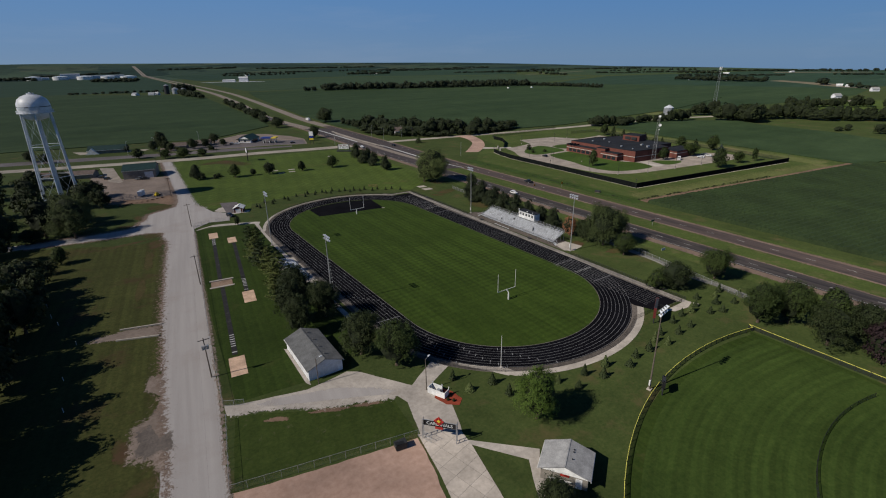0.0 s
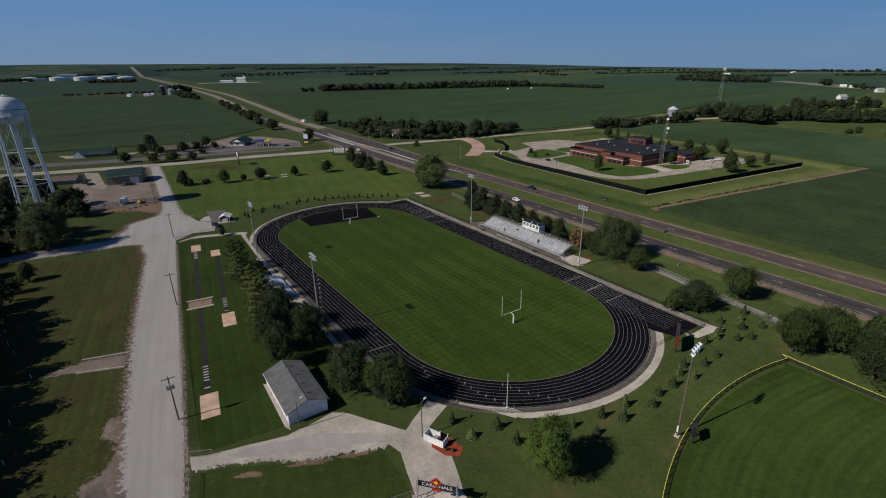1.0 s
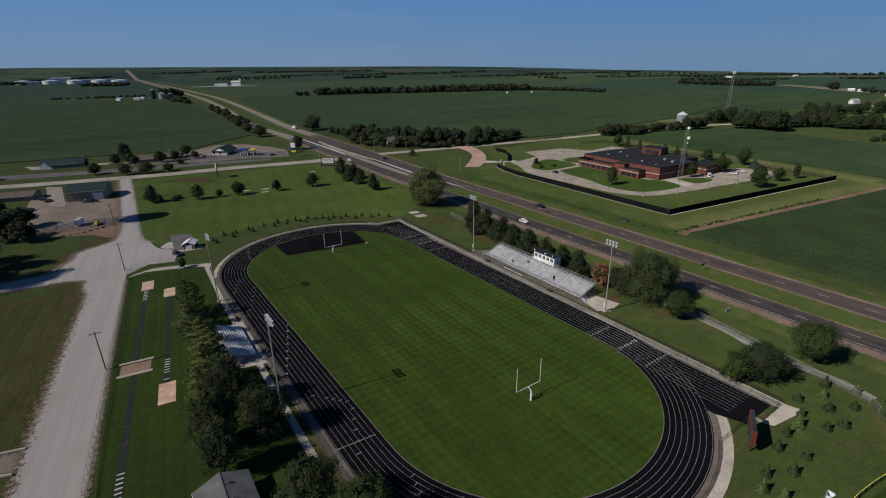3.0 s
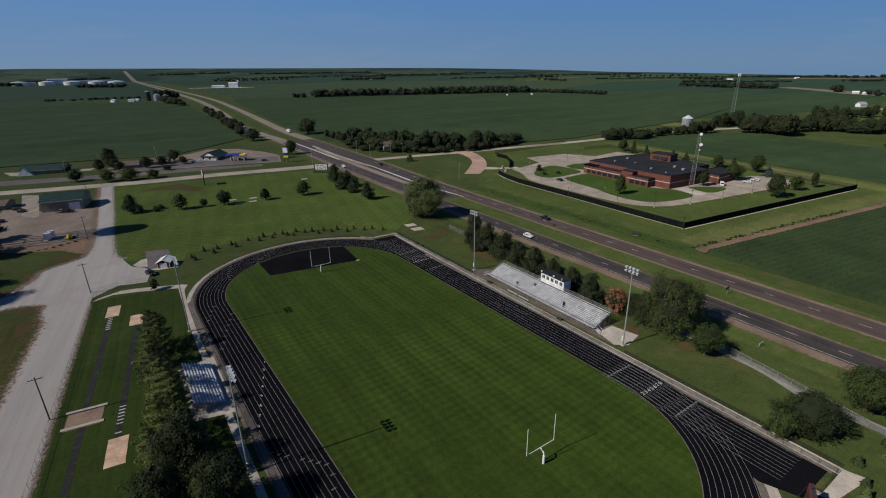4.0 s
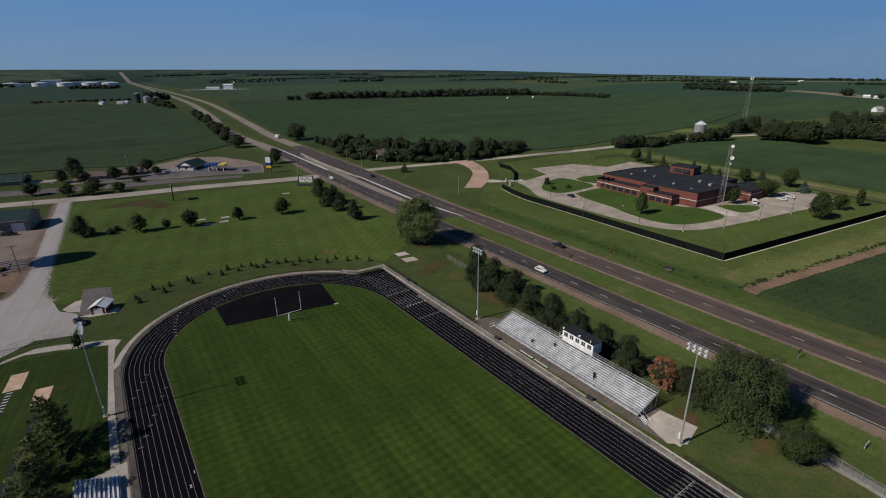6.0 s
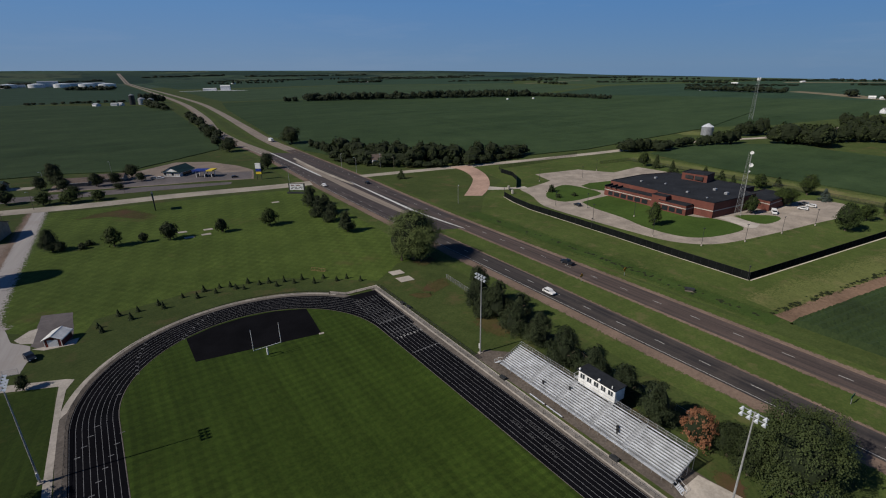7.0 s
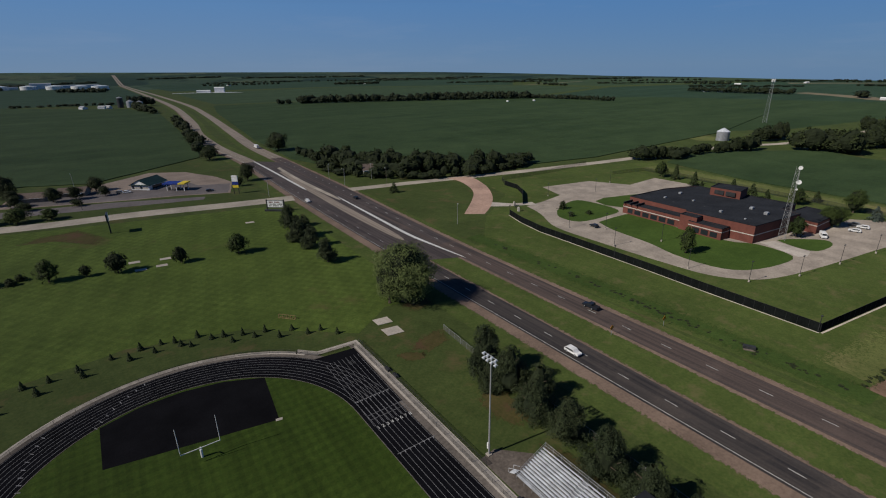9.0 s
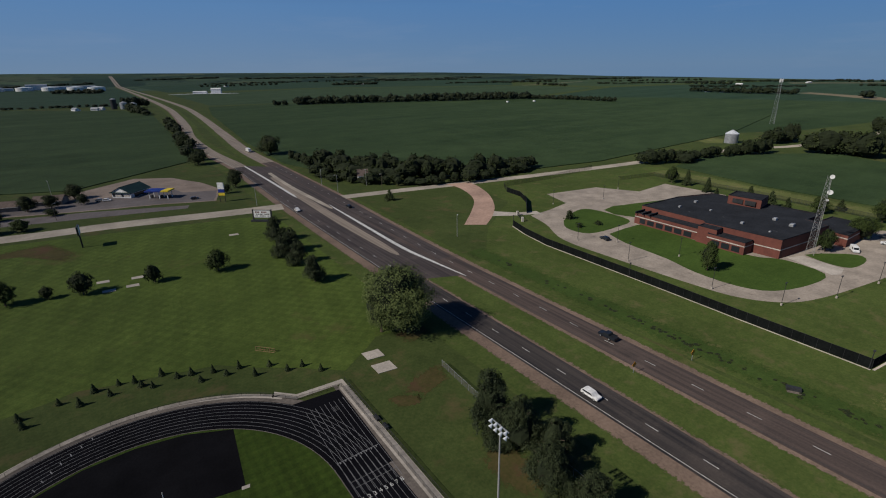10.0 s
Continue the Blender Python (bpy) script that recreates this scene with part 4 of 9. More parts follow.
ragged_patch("gravel_patch", [(-78, -62.6), (-74.9, -62.4), (-68.7, -64.8), (-62.5, -66.6), (-55.0, -71.8), (-51.4, -75.6), (-53.8, -75.6), (-59.7, -72.6), (-67.3, -69.0), (-76, -64.6)], 0.042, "gravel", "pale gravel spread over the drive", "driveway", 1.15)
ragged_edge("gravel_edge", smooth([(-84.5, -62.6), (-80.7, -63.5), (-74.1, -66.6), (-66.1, -72.0), (-60, -74.2), (-52.2, -77.8)], 5), (-1.2, -0.3, 0.4, 1.6), (0.4, 0.9, 0.6, 0.0), 0.0345, "plaza", "worn crumbled rim of the drive", "ground")
PLAZA = [(-54.2, -90.8), (-46.4, -95.2), (-47.0, -99.6), (-49.6, -111), (-53, -124), (-63, -122), (-57.6, -108), (-56, -101.5)]
plaza = sheet("plaza", PLAZA, 0.040, "path_gravel", "pale concrete entrance plaza with square joints", "pavement")
slabs(plaza, PLAZA, 3.3, 0.064, "slab", 14)
sheet("footpath", [(-47.4, -97.2), (-36.8, -107.8), (-38.4, -109.4), (-41, -113.4), (-46, -122), (-48, -121), (-43, -112.5), (-40.4, -108.6), (-46.8, -99.6)], 0.038, "plaza", "narrow concrete footpath to the concession hut", "path")
sheet("dirt_lot", [(-88.6, -84.6), (-54.6, -91.6), (-56.6, -101.8), (-58.2, -108), (-63.5, -122), (-64, -150), (-93.6, -150)], 0.026, "dirt", "bare pink dirt car park", "car park", step=2.0, jag=0.4)
sheet("tan_lot", [(-67.5, 216), (-68.4, 170), (-69.6, 144), (-80, 147), (-90, 151), (-101, 158), (-112, 190), (-110, 246), (-97, 250), (-93, 226)], 0.028, "tan_lot", "tan gravel yard in front of the barn", "yard", step=3.0, jag=0.6)
sheet("earth_strip", [(-70.2, 160), (-70.8, 136), (-74.2, 134.5), (-80.4, 143.6), (-90, 148.5), (-102, 156), (-103, 166), (-90, 160), (-80, 155)], 0.0294, "earth", "strip of bare brown earth with pallets", "ground", step=1.5, jag=0.6)
sheet("barn_apron", [(-105, 280), (-96.4, 274), (-92.6, 216), (-95, 214), (-100.4, 222)], 0.033, "lot_concrete", "pale concrete apron beside the barn", "driveway", step=2, jag=0.2)
sheet("forecourt", [(-60, 330), (-40, 322), (-8, 311), (30, 300), (57, 289), (65, 322), (60, 348), (45, 382), (22, 397), (-16, 366), (-30, 348), (-58, 352)], 0.03, "tan_lot", "pinkish gravel lot behind the filling station", "forecourt", step=4, jag=0.7)
sheet("forecourt", [(-58, 331), (-40, 324), (-8, 313), (30, 302), (56, 291), (63, 318), (44, 326), (38, 348), (20, 350), (2, 340), (-26, 350)], 0.034, "lot_asphalt", "mauve-grey asphalt forecourt of the filling station", "forecourt", step=3, jag=0.7)
sheet("shop_drive", [(-118, 360), (-70, 348), (-66, 356), (-84, 362), (-112, 372), (-124, 380)], 0.032, "road_pale", "pale drive before the shop", "driveway", step=3, jag=0.4)
sheet("frontage_road", [(-220, 352), (-118, 322), (-50, 303), (40, 281), (42, 288), (-8, 308), (-50, 318), (-118, 340), (-220, 370)], 0.036, "lot_asphalt", "grey frontage road before the shops", "road", step=5, jag=0.4)
CROSS = smooth([(-700, 470), (-300, 352), (-120, 297), (-41, 275), (4, 268.5), (55, 256), (84, 250.5)], 5)
ribbon("cross_road", CROSS, -6.3, 6.3, 0.04, "road_pale", "pale concrete side road with mown verges", "road")
CROSS_E = smooth([(116, 250), (160, 241), (200, 232), (257, 219.5), (330, 207), (400, 197), (466, 186), (530, 160), (640, 146), (900, 135)], 5)
ribbon("cross_road", CROSS_E, -4.6, 4.6, 0.04, "road_pale", "narrow pale country road past the woods", "road")

# the divided highway: west-bound and east-bound carriageways run side by side
NEAR = smooth([(88.9, -500), (88.9, -200), (88.9, 60), (88.9, 150), (90.0, 250), (92.5, 330), (94.5, 401), (92, 460), (91.5, 522), (97, 640), (113, 777), (130, 980), (144, 1200), (152, 1500), (158, 2000), (164, 2700), (166, 3400), (172, 4100), (178, 4800)], 8)
FAR_ = smooth([(109.8, -500), (109.8, -200), (109.8, 60), (110.2, 130), (112.5, 190), (115.6, 256), (118.4, 373), (121, 486), (136, 655), (162, 959), (181, 1300), (186, 2000), (184, 2700), (182, 3400), (186, 4100), (190, 4800)], 8)
ribbon("highway_verge", NEAR, -15.0, 13.0, 0.0294, "verge", "mown olive verge along the highway", "grass")
ribbon("highway_verge", FAR_, -12.0, 9.5, 0.0300, "verge", "mown olive verge along the highway", "grass")
ribbon("highway_shoulder", NEAR, -7.6, 4.6, 0.036, "shoulder", "brown gravel shoulder of the highway", "road")
ribbon("highway_shoulder", FAR_, -5.2, 6.2, 0.037, "shoulder", "brown gravel shoulder of the highway", "road")
for line, offs in ((NEAR, (-8.9, -8.1, -7.5, -6.8)), (NEAR, (4.2, 4.6, 5.0, 5.8)), (FAR_, (-6.2, -5.6, -5.2, -4.7)), (FAR_, (5.6, 6.1, 6.5, 7.3))):
    ragged_edge("shoulder_edge", [p for p in line if p[1] < 700], offs, (0.0, 0.55, 0.8, 0.4) if offs[0] < 0 else (0.4, 0.8, 0.55, 0.0), 0.0385, "shoulder", "brown gravel thinning out into the verge", "ground")
near_road = ribbon("highway", NEAR, -4.4, 4.2, 0.05, "road", "two worn asphalt lanes with dashed white centre line", "road")
far_road = ribbon("highway", FAR_, -4.4, 4.6, 0.05, "road_red", "two worn asphalt lanes with dashed white centre line", "road")
for line, lb in ((NEAR, "old pale concrete lanes of the highway"), (FAR_, "old pale concrete lanes of the highway")):
    ob = ribbon("old_highway", [p for p in line if p[1] > 392], -5.2, 6.0, 0.058, "old_road", lb, "road")
    for v in ob.data.vertices:
        if v.co.y > 3000:
            v.co.z += land_z(v.co.x, v.co.y) + 2.0 * min(1.0, (v.co.y - 3000) / 400)
apron = sheet("turn_lanes", [(92.5, 118), (106, 112), (106.4, 139), (111, 250), (114, 380), (99, 396), (94.5, 330), (93, 250), (92.6, 150)], 0.046, "road_new", "asphalt turning lanes between the carriageways", "road")
sheet("new_surface", [(85.4, 120), (93, 120), (94.2, 250), (98, 395), (90.8, 400), (88, 300), (86, 250)], 0.056, "road_new", "darker resurfaced stretch of asphalt", "road")
sheet("new_surface", [(108, 130), (113.8, 130), (119.4, 256), (122.4, 373), (114.8, 378), (111.6, 256)], 0.056, "road_new", "darker resurfaced stretch of asphalt", "road")
sheet("concrete_median", smooth([(104.6, 336), (102.9, 281), (100.9, 208), (99.4, 152), (96.4, 149), (95.6, 197), (97.0, 250), (98.8, 290), (102.0, 336)], 4), 0.062, "old_road", "pale worn concrete strip between the turning lanes", "median")
sheet("concrete_median", smooth([(108.2, 354), (105.6, 299), (105.6, 237), (103.4, 234), (102.6, 290), (105.2, 352)], 4), 0.0625, "road_pale", "pale raised concrete median strip", "median")
sheet("painted_stripe", smooth([(98.4, 394), (99.8, 388), (99.4, 325), (98.2, 272), (96.8, 270), (97.4, 312)], 3), 0.072, "line", "broad white painted channelling stripe", "road marking", parent=apron)
sheet("painted_stripe", smooth([(106.6, 240), (105.6, 197), (104.3, 153), (105.2, 133), (106.7, 113), (106.2, 113), (103.9, 133), (102.6, 150), (103.6, 184), (105.4, 228)], 3), 0.073, "line", "broad white painted channelling stripe", "road marking", parent=apron)
for road_ob, line in ((near_road, NEAR), (far_road, FAR_)):
    keep = [p for p in line if p[1] < 560]
    ribbon("edge_line", keep, 3.58, 3.68, 0.06, "faint", parent=road_ob)
    ribbon("edge_line", keep, -3.70, -3.57, 0.06, "faint" if road_ob is far_road else "line", parent=road_ob)
    vs, fs = ribbon_arrays([(0, 0), (0, 3.0)], -0.075, 0.075, 0)
    dash = from_arrays("lane_dash", vs, fs, "line", road_ob)
    x0 = 0.3 if road_ob is near_road else 0.2
    placed = 0
    for k in range(-14, 36):
        y = 10.5 + 12.45 * k if road_ob is near_road else -0.2 + 12.4 * k
        if 115 < y < 120:
            continue
        xs = [p for p in line if p[1] <= y]
        i = len(xs) - 1
        p, q = Vector(line[i]), Vector(line[i + 1])
        c = p.lerp(q, (y - p.y) / (q.y - p.y))
        m = Matrix.Translation((c.x + x0, y, 0.06)) @ Matrix.Rotation(math.atan2(-(q.x - p.x), q.y - p.y), 4, "Z")
        if placed == 0:
            dash.matrix_basis = m
        else:
            share("lane_dash", dash, road_ob, m)
        placed += 1

# drive into the fenced grounds and the paved lot inside
sheet("entry_drive", smooth([(186, 238), (188.5, 228), (185.1, 212.6), (177.0, 195.1), (163.5, 179.4), (143.7, 160.4)], 5) + smooth([(152.0, 153.8), (164.2, 163.5), (178.0, 178.0), (191.5, 198.6), (200.0, 219.3), (203, 233)], 5), 0.048, "dirt", "curved tan entry drive", "driveway")
sheet("entry_drive", [(163, 164), (171, 158), (182, 153), (186, 149), (188, 156), (178, 160), (170, 170)], 0.044, "concrete", "pale concrete entry drive through the gate", "driveway", step=2, jag=0.15)
LOT = smooth([(179.7, 151.6), (174.7, 136), (164.5, 116), (163.4, 87.4), (164.0, 60), (166.0, 44), (174, 33.0), (187, 27.4), (212, 22.4), (239, 18.2)], 5) + smooth([(262, 14), (284, 13.5), (291, 20), (292, 29)], 4) + [(284, 39), (266, 40), (262, 100), (296, 112), (296, 150), (266, 148), (255, 171), (219, 178), (212, 157), (194, 153)]
sheet("paved_lot", LOT, 0.04, "lot_concrete", "pale concrete drive and parking round the brick building", "car park")
sheet("lot_lawn", smooth([(186.6, 109.1), (205.3, 109.4), (210, 104), (207, 62), (213, 49), (209.6, 34.5), (196, 33.6), (180.5, 38.6), (174.6, 48), (175, 63.3), (179.2, 77.0), (182, 97.2), (186.6, 109.1)], 3)[:-1], 0.05, "lot_lawn", "mown lawn before the brick building", "lawn")
sheet("lot_lawn", smooth([(186, 135.4), (202.3, 142.8), (212.7, 140.7), (212, 116.8), (197.3, 113.2), (180, 115.1), (178.3, 126.6), (186, 135.4)], 4)[:-1], 0.05, "lot_lawn", "round lawn island with low shrubs", "lawn")
sheet("lot_lawn", [(216.9, 135.5), (226.7, 137.2), (262, 127), (262, 112), (219.6, 113.6), (214.1, 126.9)], 0.05, "lot_lawn", "strip of lawn beside the building", "lawn", step=3, jag=0.2)
sheet("lot_lawn", smooth([(224.8, 46.6), (231.9, 42.9), (240.6, 34.4), (235.7, 30.0), (223.0, 30.9), (221.6, 38.1), (224.8, 46.6)], 3)[:-1], 0.05, "lot_lawn", "small lawn round the radio tower", "lawn")
sheet("side_walk", [(216.0, 49.3), (210.2, 32.7), (213.4, 30.9), (220.0, 32.2), (222.9, 46.6)], 0.056, "plaza", "white concrete walk beside the building", "path")

# ---- track and field ----
TRACK_X, RIN, LANE, HALF = -0.75, 32.4, 1.11, 50.4
SKEW = 0.95                     # shifts the bends to either side of the long axis, to fit the camera's view
ROUT = RIN + 8 * LANE


def oval(r, n=40):
    pts = [(TRACK_X - SKEW + r * math.cos(math.pi * i / n), HALF + r * math.sin(math.pi * i / n)) for i in range(n + 1)]
    return pts + [(TRACK_X + SKEW - r * math.cos(math.pi * i / n), -HALF - r * math.sin(math.pi * i / n)) for i in range(n + 1)]


def band(name, r0, r1, z, material, parent=None, label="", category=""):
    a_, b_ = oval(r0), oval(r1)
    n = len(a_)
    vs = [(x, y, z) for x, y in a_] + [(x, y, z) for x, y in b_]
    ob = from_arrays(name, vs, [(i, n + i, n + (i + 1) % n, (i + 1) % n) for i in range(n)], material, parent)
    return tagged(ob, label, category, kind="structure") if parent is None else ob


E1, E2 = TRACK_X + ROUT, TRACK_X + RIN
sheet("football_field", oval(RIN - 0.1), 0.03, "turf", "mown football field inside the running track", "field")
band("gravel_margin", ROUT, ROUT + 2.3, 0.036, "margin", None, "narrow grey-brown gravel margin round the track", "ground")
track = band("running_track", RIN, ROUT + 0.25, 0.05, "track", None, "black rubber running track with white lane lines", "track")
band("kerb", RIN - 0.14, RIN, 0.075, "margin", track)
for k in range(9):
    band("lane_line", RIN + k * LANE - 0.036, RIN + k * LANE + 0.036, 0.062, "lane", track)
# chutes at both ends of the home straight
chute = sheet("track_chute", [(E2 + 1, HALF + 6), (E2 - 4, HALF + 21), (E2 - 1.0, HALF + 26.2), (E1 + 0.9, HALF + 25.2), (E1 + 0.3, HALF - 2), (E2 + 1, HALF - 2)], 0.054, "track", "black sprint chute joining the track", "track")
chute2 = sheet("track_chute", [(E2 + 1, -HALF + 2), (E1 + 0.3, -HALF + 2), (E1 + 0.3, -88), (E2 - 1.0, -88), (E2 - 3.4, -82), (E2 + 0.5, -HALF - 6)], 0.054, "track", "black sprint chute joining the track", "track")
for k in range(9):
    x = E2 + k * LANE
    ribbon("lane_line", [(x, HALF - 6), (x + 0.4, HALF + 22)], -0.036, 0.036, 0.064, "lane", parent=chute)
    ribbon("lane_line", [(x, -HALF + 6), (x, -84)], -0.036, 0.036, 0.064, "lane", parent=chute2)
for parent, y in ((chute2, -46.2), (chute2, -63.5), (chute, 34.6), (chute, 54.0)):
    ribbon("start_line", [(E2 + (0.6 if y < 0 else 0.0), y), (E1, y)], -0.06, 0.06, 0.066, "lane", parent=parent)
    for k in range(8):
        ribbon("start_tick", [(E2 + (k + 0.5) * LANE, y - 0.45), (E2 + (k + 0.5) * LANE, y + 0.1)], -0.11, 0.11, 0.067, "lane", parent=parent)
for y in (46.6, 48.2, -52.2):
    ribbon("start_line", [(E2, y), (E1, y)], -0.035, 0.035, 0.066, "lane" if y > 0 else "faint", parent=chute if y > 0 else chute2)
sheet("chute_margin", [(E1 + 0.2, 77.6), (E1 + 1.3, 77.6), (E1 + 1.3, -88.6), (E1 + 0.2, -88.6)], 0.0365, "margin", "grey-brown gravel strip beside the sprint lanes", "ground")
for k in range(3):
    ribbon("stencil_bar", [(E2 + 5.1 * LANE + 0.5 * k, 68.6), (E2 + 5.1 * LANE + 0.5 * k, 70.4)], -0.09, 0.09, 0.067, "faint", parent=chute)
for k in range(8):
    for parent, y in ((chute2, -55.0), (chute, 43.5)):
        lettering(str(k + 1), 1.35, "line", parent, Matrix.Translation((E2 + (k + 0.5) * LANE, y, 0.068)))
    lettering(str(k + 1), 1.2, "line", track, Matrix.Translation((TRACK_X - RIN - (k + 0.5) * LANE, 9.0 - 3.4 * k, 0.068)))
vs, fs = ribbon_arrays([(-0.5, 0), (0.5, 0)], -0.09, 0.09, 0)
tick = from_arrays("lane_mark", vs, fs, "lane", track)
tick.matrix_basis = Matrix.Translation((TRACK_X - RIN - 0.5, 60, 0.066))
for k in range(8):
    xk = TRACK_X - RIN - (k + 0.5) * LANE
    for y in (44.5 - 3.2 * k, 61.5 - 2.9 * k, -36 - 3.2 * k, -33.0 + 1.3 * k):
        if abs(y) < 50:
            share("lane_mark", tick, track, Matrix.Translation((xk, y, 0.066)))
    for q0, cy in ((196, -HALF), (214, -HALF), (232, -HALF), (150, HALF), (120, HALF)):
        q = radians(q0 + (3.0 if cy < 0 else -3.0) * k)
        r = RIN + (k + 0.5) * LANE
        share("lane_mark", tick, track, Matrix.Translation((TRACK_X + r * math.cos(q), cy + r * math.sin(q), 0.066)) @ Matrix.Rotation(q, 4, "Z"))
# worn stencilled words along the home straight, too faint to read: plain bars, a pair a letter
stem = from_arrays("stencil_bar", *ribbon_arrays([(-0.42, 0), (0.42, 0)], -0.07, 0.07, 0), "faint", track)
cap_bar = from_arrays("stencil_bar", *ribbon_arrays([(0, -0.26), (0, 0.26)], -0.07, 0.07, 0), "faint", track)
letters = [(37.9, -2.4 - 1.09 * k) for k in range(10)] + [(35.3, -0.9 - 1.05 * k) for k in (0, 1, 2, 4.6, 5.6, 8.6, 9.6, 10.6, 11.6)]
for k, (x, y) in enumerate(letters):
    for j, (bar, dx, dy) in enumerate(((stem, 0, -0.26), (stem, 0, 0.26), (cap_bar, 0.4 if k % 2 else -0.4, 0), (cap_bar, 0.0, 0))):
        m = Matrix.Translation((x + dx, y + dy, 0.066))
        if k == 0 and j in (0, 2):
            bar.matrix_basis = m
        else:
            share("stencil_bar", bar, track, m)
ribbon("start_line", [(TRACK_X - RIN, -46.0), (TRACK_X - ROUT, -45.4)], -0.1, 0.1, 0.066, "lane", parent=track)
sheet("exercise_pad", [(-16.4, 64.2), (15.8, 58.6), (17.6, 76.2), (9.0, 80.4), (0, 82.0), (-9, 81.4), (-16.6, 78.6)], 0.046, "pad", "black paved pad behind the far goal", "pad")
sheet("sand_patch", [(15.0, 58.4), (16.4, 58.2), (16.6, 59.0), (15.2, 59.2)], 0.05, "concrete", "small pale concrete pad", "pad")

# walks round the track
sheet("track_walk", [(E1 + 1.2, 76.5), (E1 + 3.3, 79.0), (E1 + 3.3, -90.0), (E1 + 4.2, -93.0), (E1 - 6, -91.4), (E1 - 7, -89.4), (E1 + 1.0, -89.4), (E1 + 1.2, -86)], 0.044, "concrete", "pale concrete walk along the home straight", "path")
arc_o = [(TRACK_X + SKEW + (ROUT + 3.6) * math.cos(radians(q)), -HALF - (ROUT + 3.6) * math.sin(radians(q))) for q in range(40, 128, 4)]
arc_i = [(TRACK_X + SKEW + (ROUT + 1.7) * math.cos(radians(q)), -HALF - (ROUT + 1.7) * math.sin(radians(q))) for q in range(124, 36, -4)]
sheet("track_walk", arc_o + [(-33.5, -76), (-30, -73)] + arc_i + [(E1 - 7, -89.4), (E1 - 6, -91.4)], 0.04, "concrete", "curved pale concrete walk round the track end", "path")
sheet("track_walk", [(-44.6, 62), (-45.0, 54), (-45.2, 40), (-45.0, -45), (-46.6, -45), (-46.7, 36), (-46.4, 46), (-46.0, 58), (-45.8, 66), (-45.5, 72.3), (-57, 77.4), (-64.4, 79.7), (-70.2, 77.3), (-68.6, 79.4), (-61.9, 82.0), (-57.4, 80.9), (-44.0, 75.0), (-42.4, 73.6), (-44.0, 69.6)], 0.0475, "concrete", "pale concrete walk past the small bleachers", "path")
arc_n = [(TRACK_X - SKEW + (ROUT + 2.9) * math.cos(radians(q)), HALF + (ROUT + 2.9) * math.sin(radians(q))) for q in range(44, 173, 4)]
arc_m = [(TRACK_X - SKEW + (ROUT + 1.5) * math.cos(radians(q)), HALF + (ROUT + 1.5) * math.sin(radians(q))) for q in range(168, 40, -4)]
sheet("track_walk", arc_n + arc_m, 0.04, "concrete", "thin pale concrete edge round the far bend", "path")
ribbon("track_walk", [(TRACK_X - SKEW + (ROUT + 2.2) * math.cos(radians(46)), HALF + (ROUT + 2.2) * math.sin(radians(46))), (E1 - 12.4, 83.2), (E1 - 8.2, 79.0), (E1 + 3.2, 78.2)], -0.9, 0.9, 0.043, "concrete", "pale concrete walk round the end of the sprint lanes", "path")
sheet("bleacher_pad", [(44.0, 24), (48, 24.5), (53.5, 19), (53.5, -33), (54.5, -39), (48, -40.5), (45, -38), (44.8, -30)], 0.046, "gravel_dark", "brown gravel bed under the home bleachers", "slab")
sheet("bleacher_pad", [(46.8, -31.4), (53.0, -31.4), (54.5, -39), (48, -40.5), (45.2, -38)], 0.052, "concrete", "concrete slab at the end of the bleachers", "slab")
sheet("bleacher_pad", [(-52.6, 18), (-44.0, 19.5), (-44.0, -7), (-52.6, -5)], 0.046, "concrete", "concrete slab under the visitor bleachers", "slab")
for cx, cy, s in ((55.0, 84.3, 2.3), (54.6, 77.4, 2.5)):
    sheet("slab", [(cx - s, cy - s * 0.7), (cx + s, cy - s), (cx + s, cy + s * 0.7), (cx - s, cy + s)], 0.10, "concrete", "square pale concrete slab in the grass", "slab", depth=0.1)
for cx, cy in ((-2.6, 187.0), (-1.1, 176.4), (8.2, 184.1), (6.1, 176.6), (49.6, 215.0)):
    sheet("slab", [(cx - 2, cy - 1), (cx + 2, cy - 1.6), (cx + 2, cy + 1), (cx - 2, cy + 1.4)], 0.08, "concrete", "pale concrete pitching slab in the park", "slab", depth=0.08)

# jump runways and pits, which follow the gravel road
def runway(name, p, q, w, z, material, label, category):
    return ribbon(name, [p, q], -w / 2, w / 2, z, material, label, category)


for name, p, q in (("runway", (-65.4, 62.5), (-71.8, 14)), ("runway", (-72.3, 8.2), (-78.2, -38.5)), ("runway", (-59.3, 51.0), (-66.3, -0.8))):
    rw = runway(name, p, q, 1.35, 0.03, "runway", "narrow black jump runway", "runway")
    d = (Vector(q) - Vector(p)).normalized()
    for k in range(7):
        c = Vector(q) - d * (1.6 + (k if k == 0 else k + 1.6) * 1.25)
        if name == "runway" and p[0] == -65.4:
            c = Vector(p) + d * (1.6 + k * 1.25)
        ribbon("board_mark", [c, c + d * 0.32], -0.62, 0.62, 0.036, "line", parent=rw)
for c, sx, sy in (((-64.8, 65.6), 3.6, 8.0), ((-59.2, 55.0), 3.4, 7.2), ((-66.6, -5.4), 3.7, 8.8), ((-78.7, -44.2), 3.9, 9.0)):
    m = Matrix.Translation((*c, 0)) @ Matrix.Rotation(radians(-7), 4, "Z")
    pts = [(m @ Vector((x * sx / 2, y * sy / 2, 0)))[:2] for x, y in ((-1, -1), (1, -1), (1, 1), (-1, 1))]
    sheet("sand_pit", pts, 0.045, "sand", "raked sand landing pit in the lawn", "sand pit", step=1.0, jag=0.12, depth=0.03)
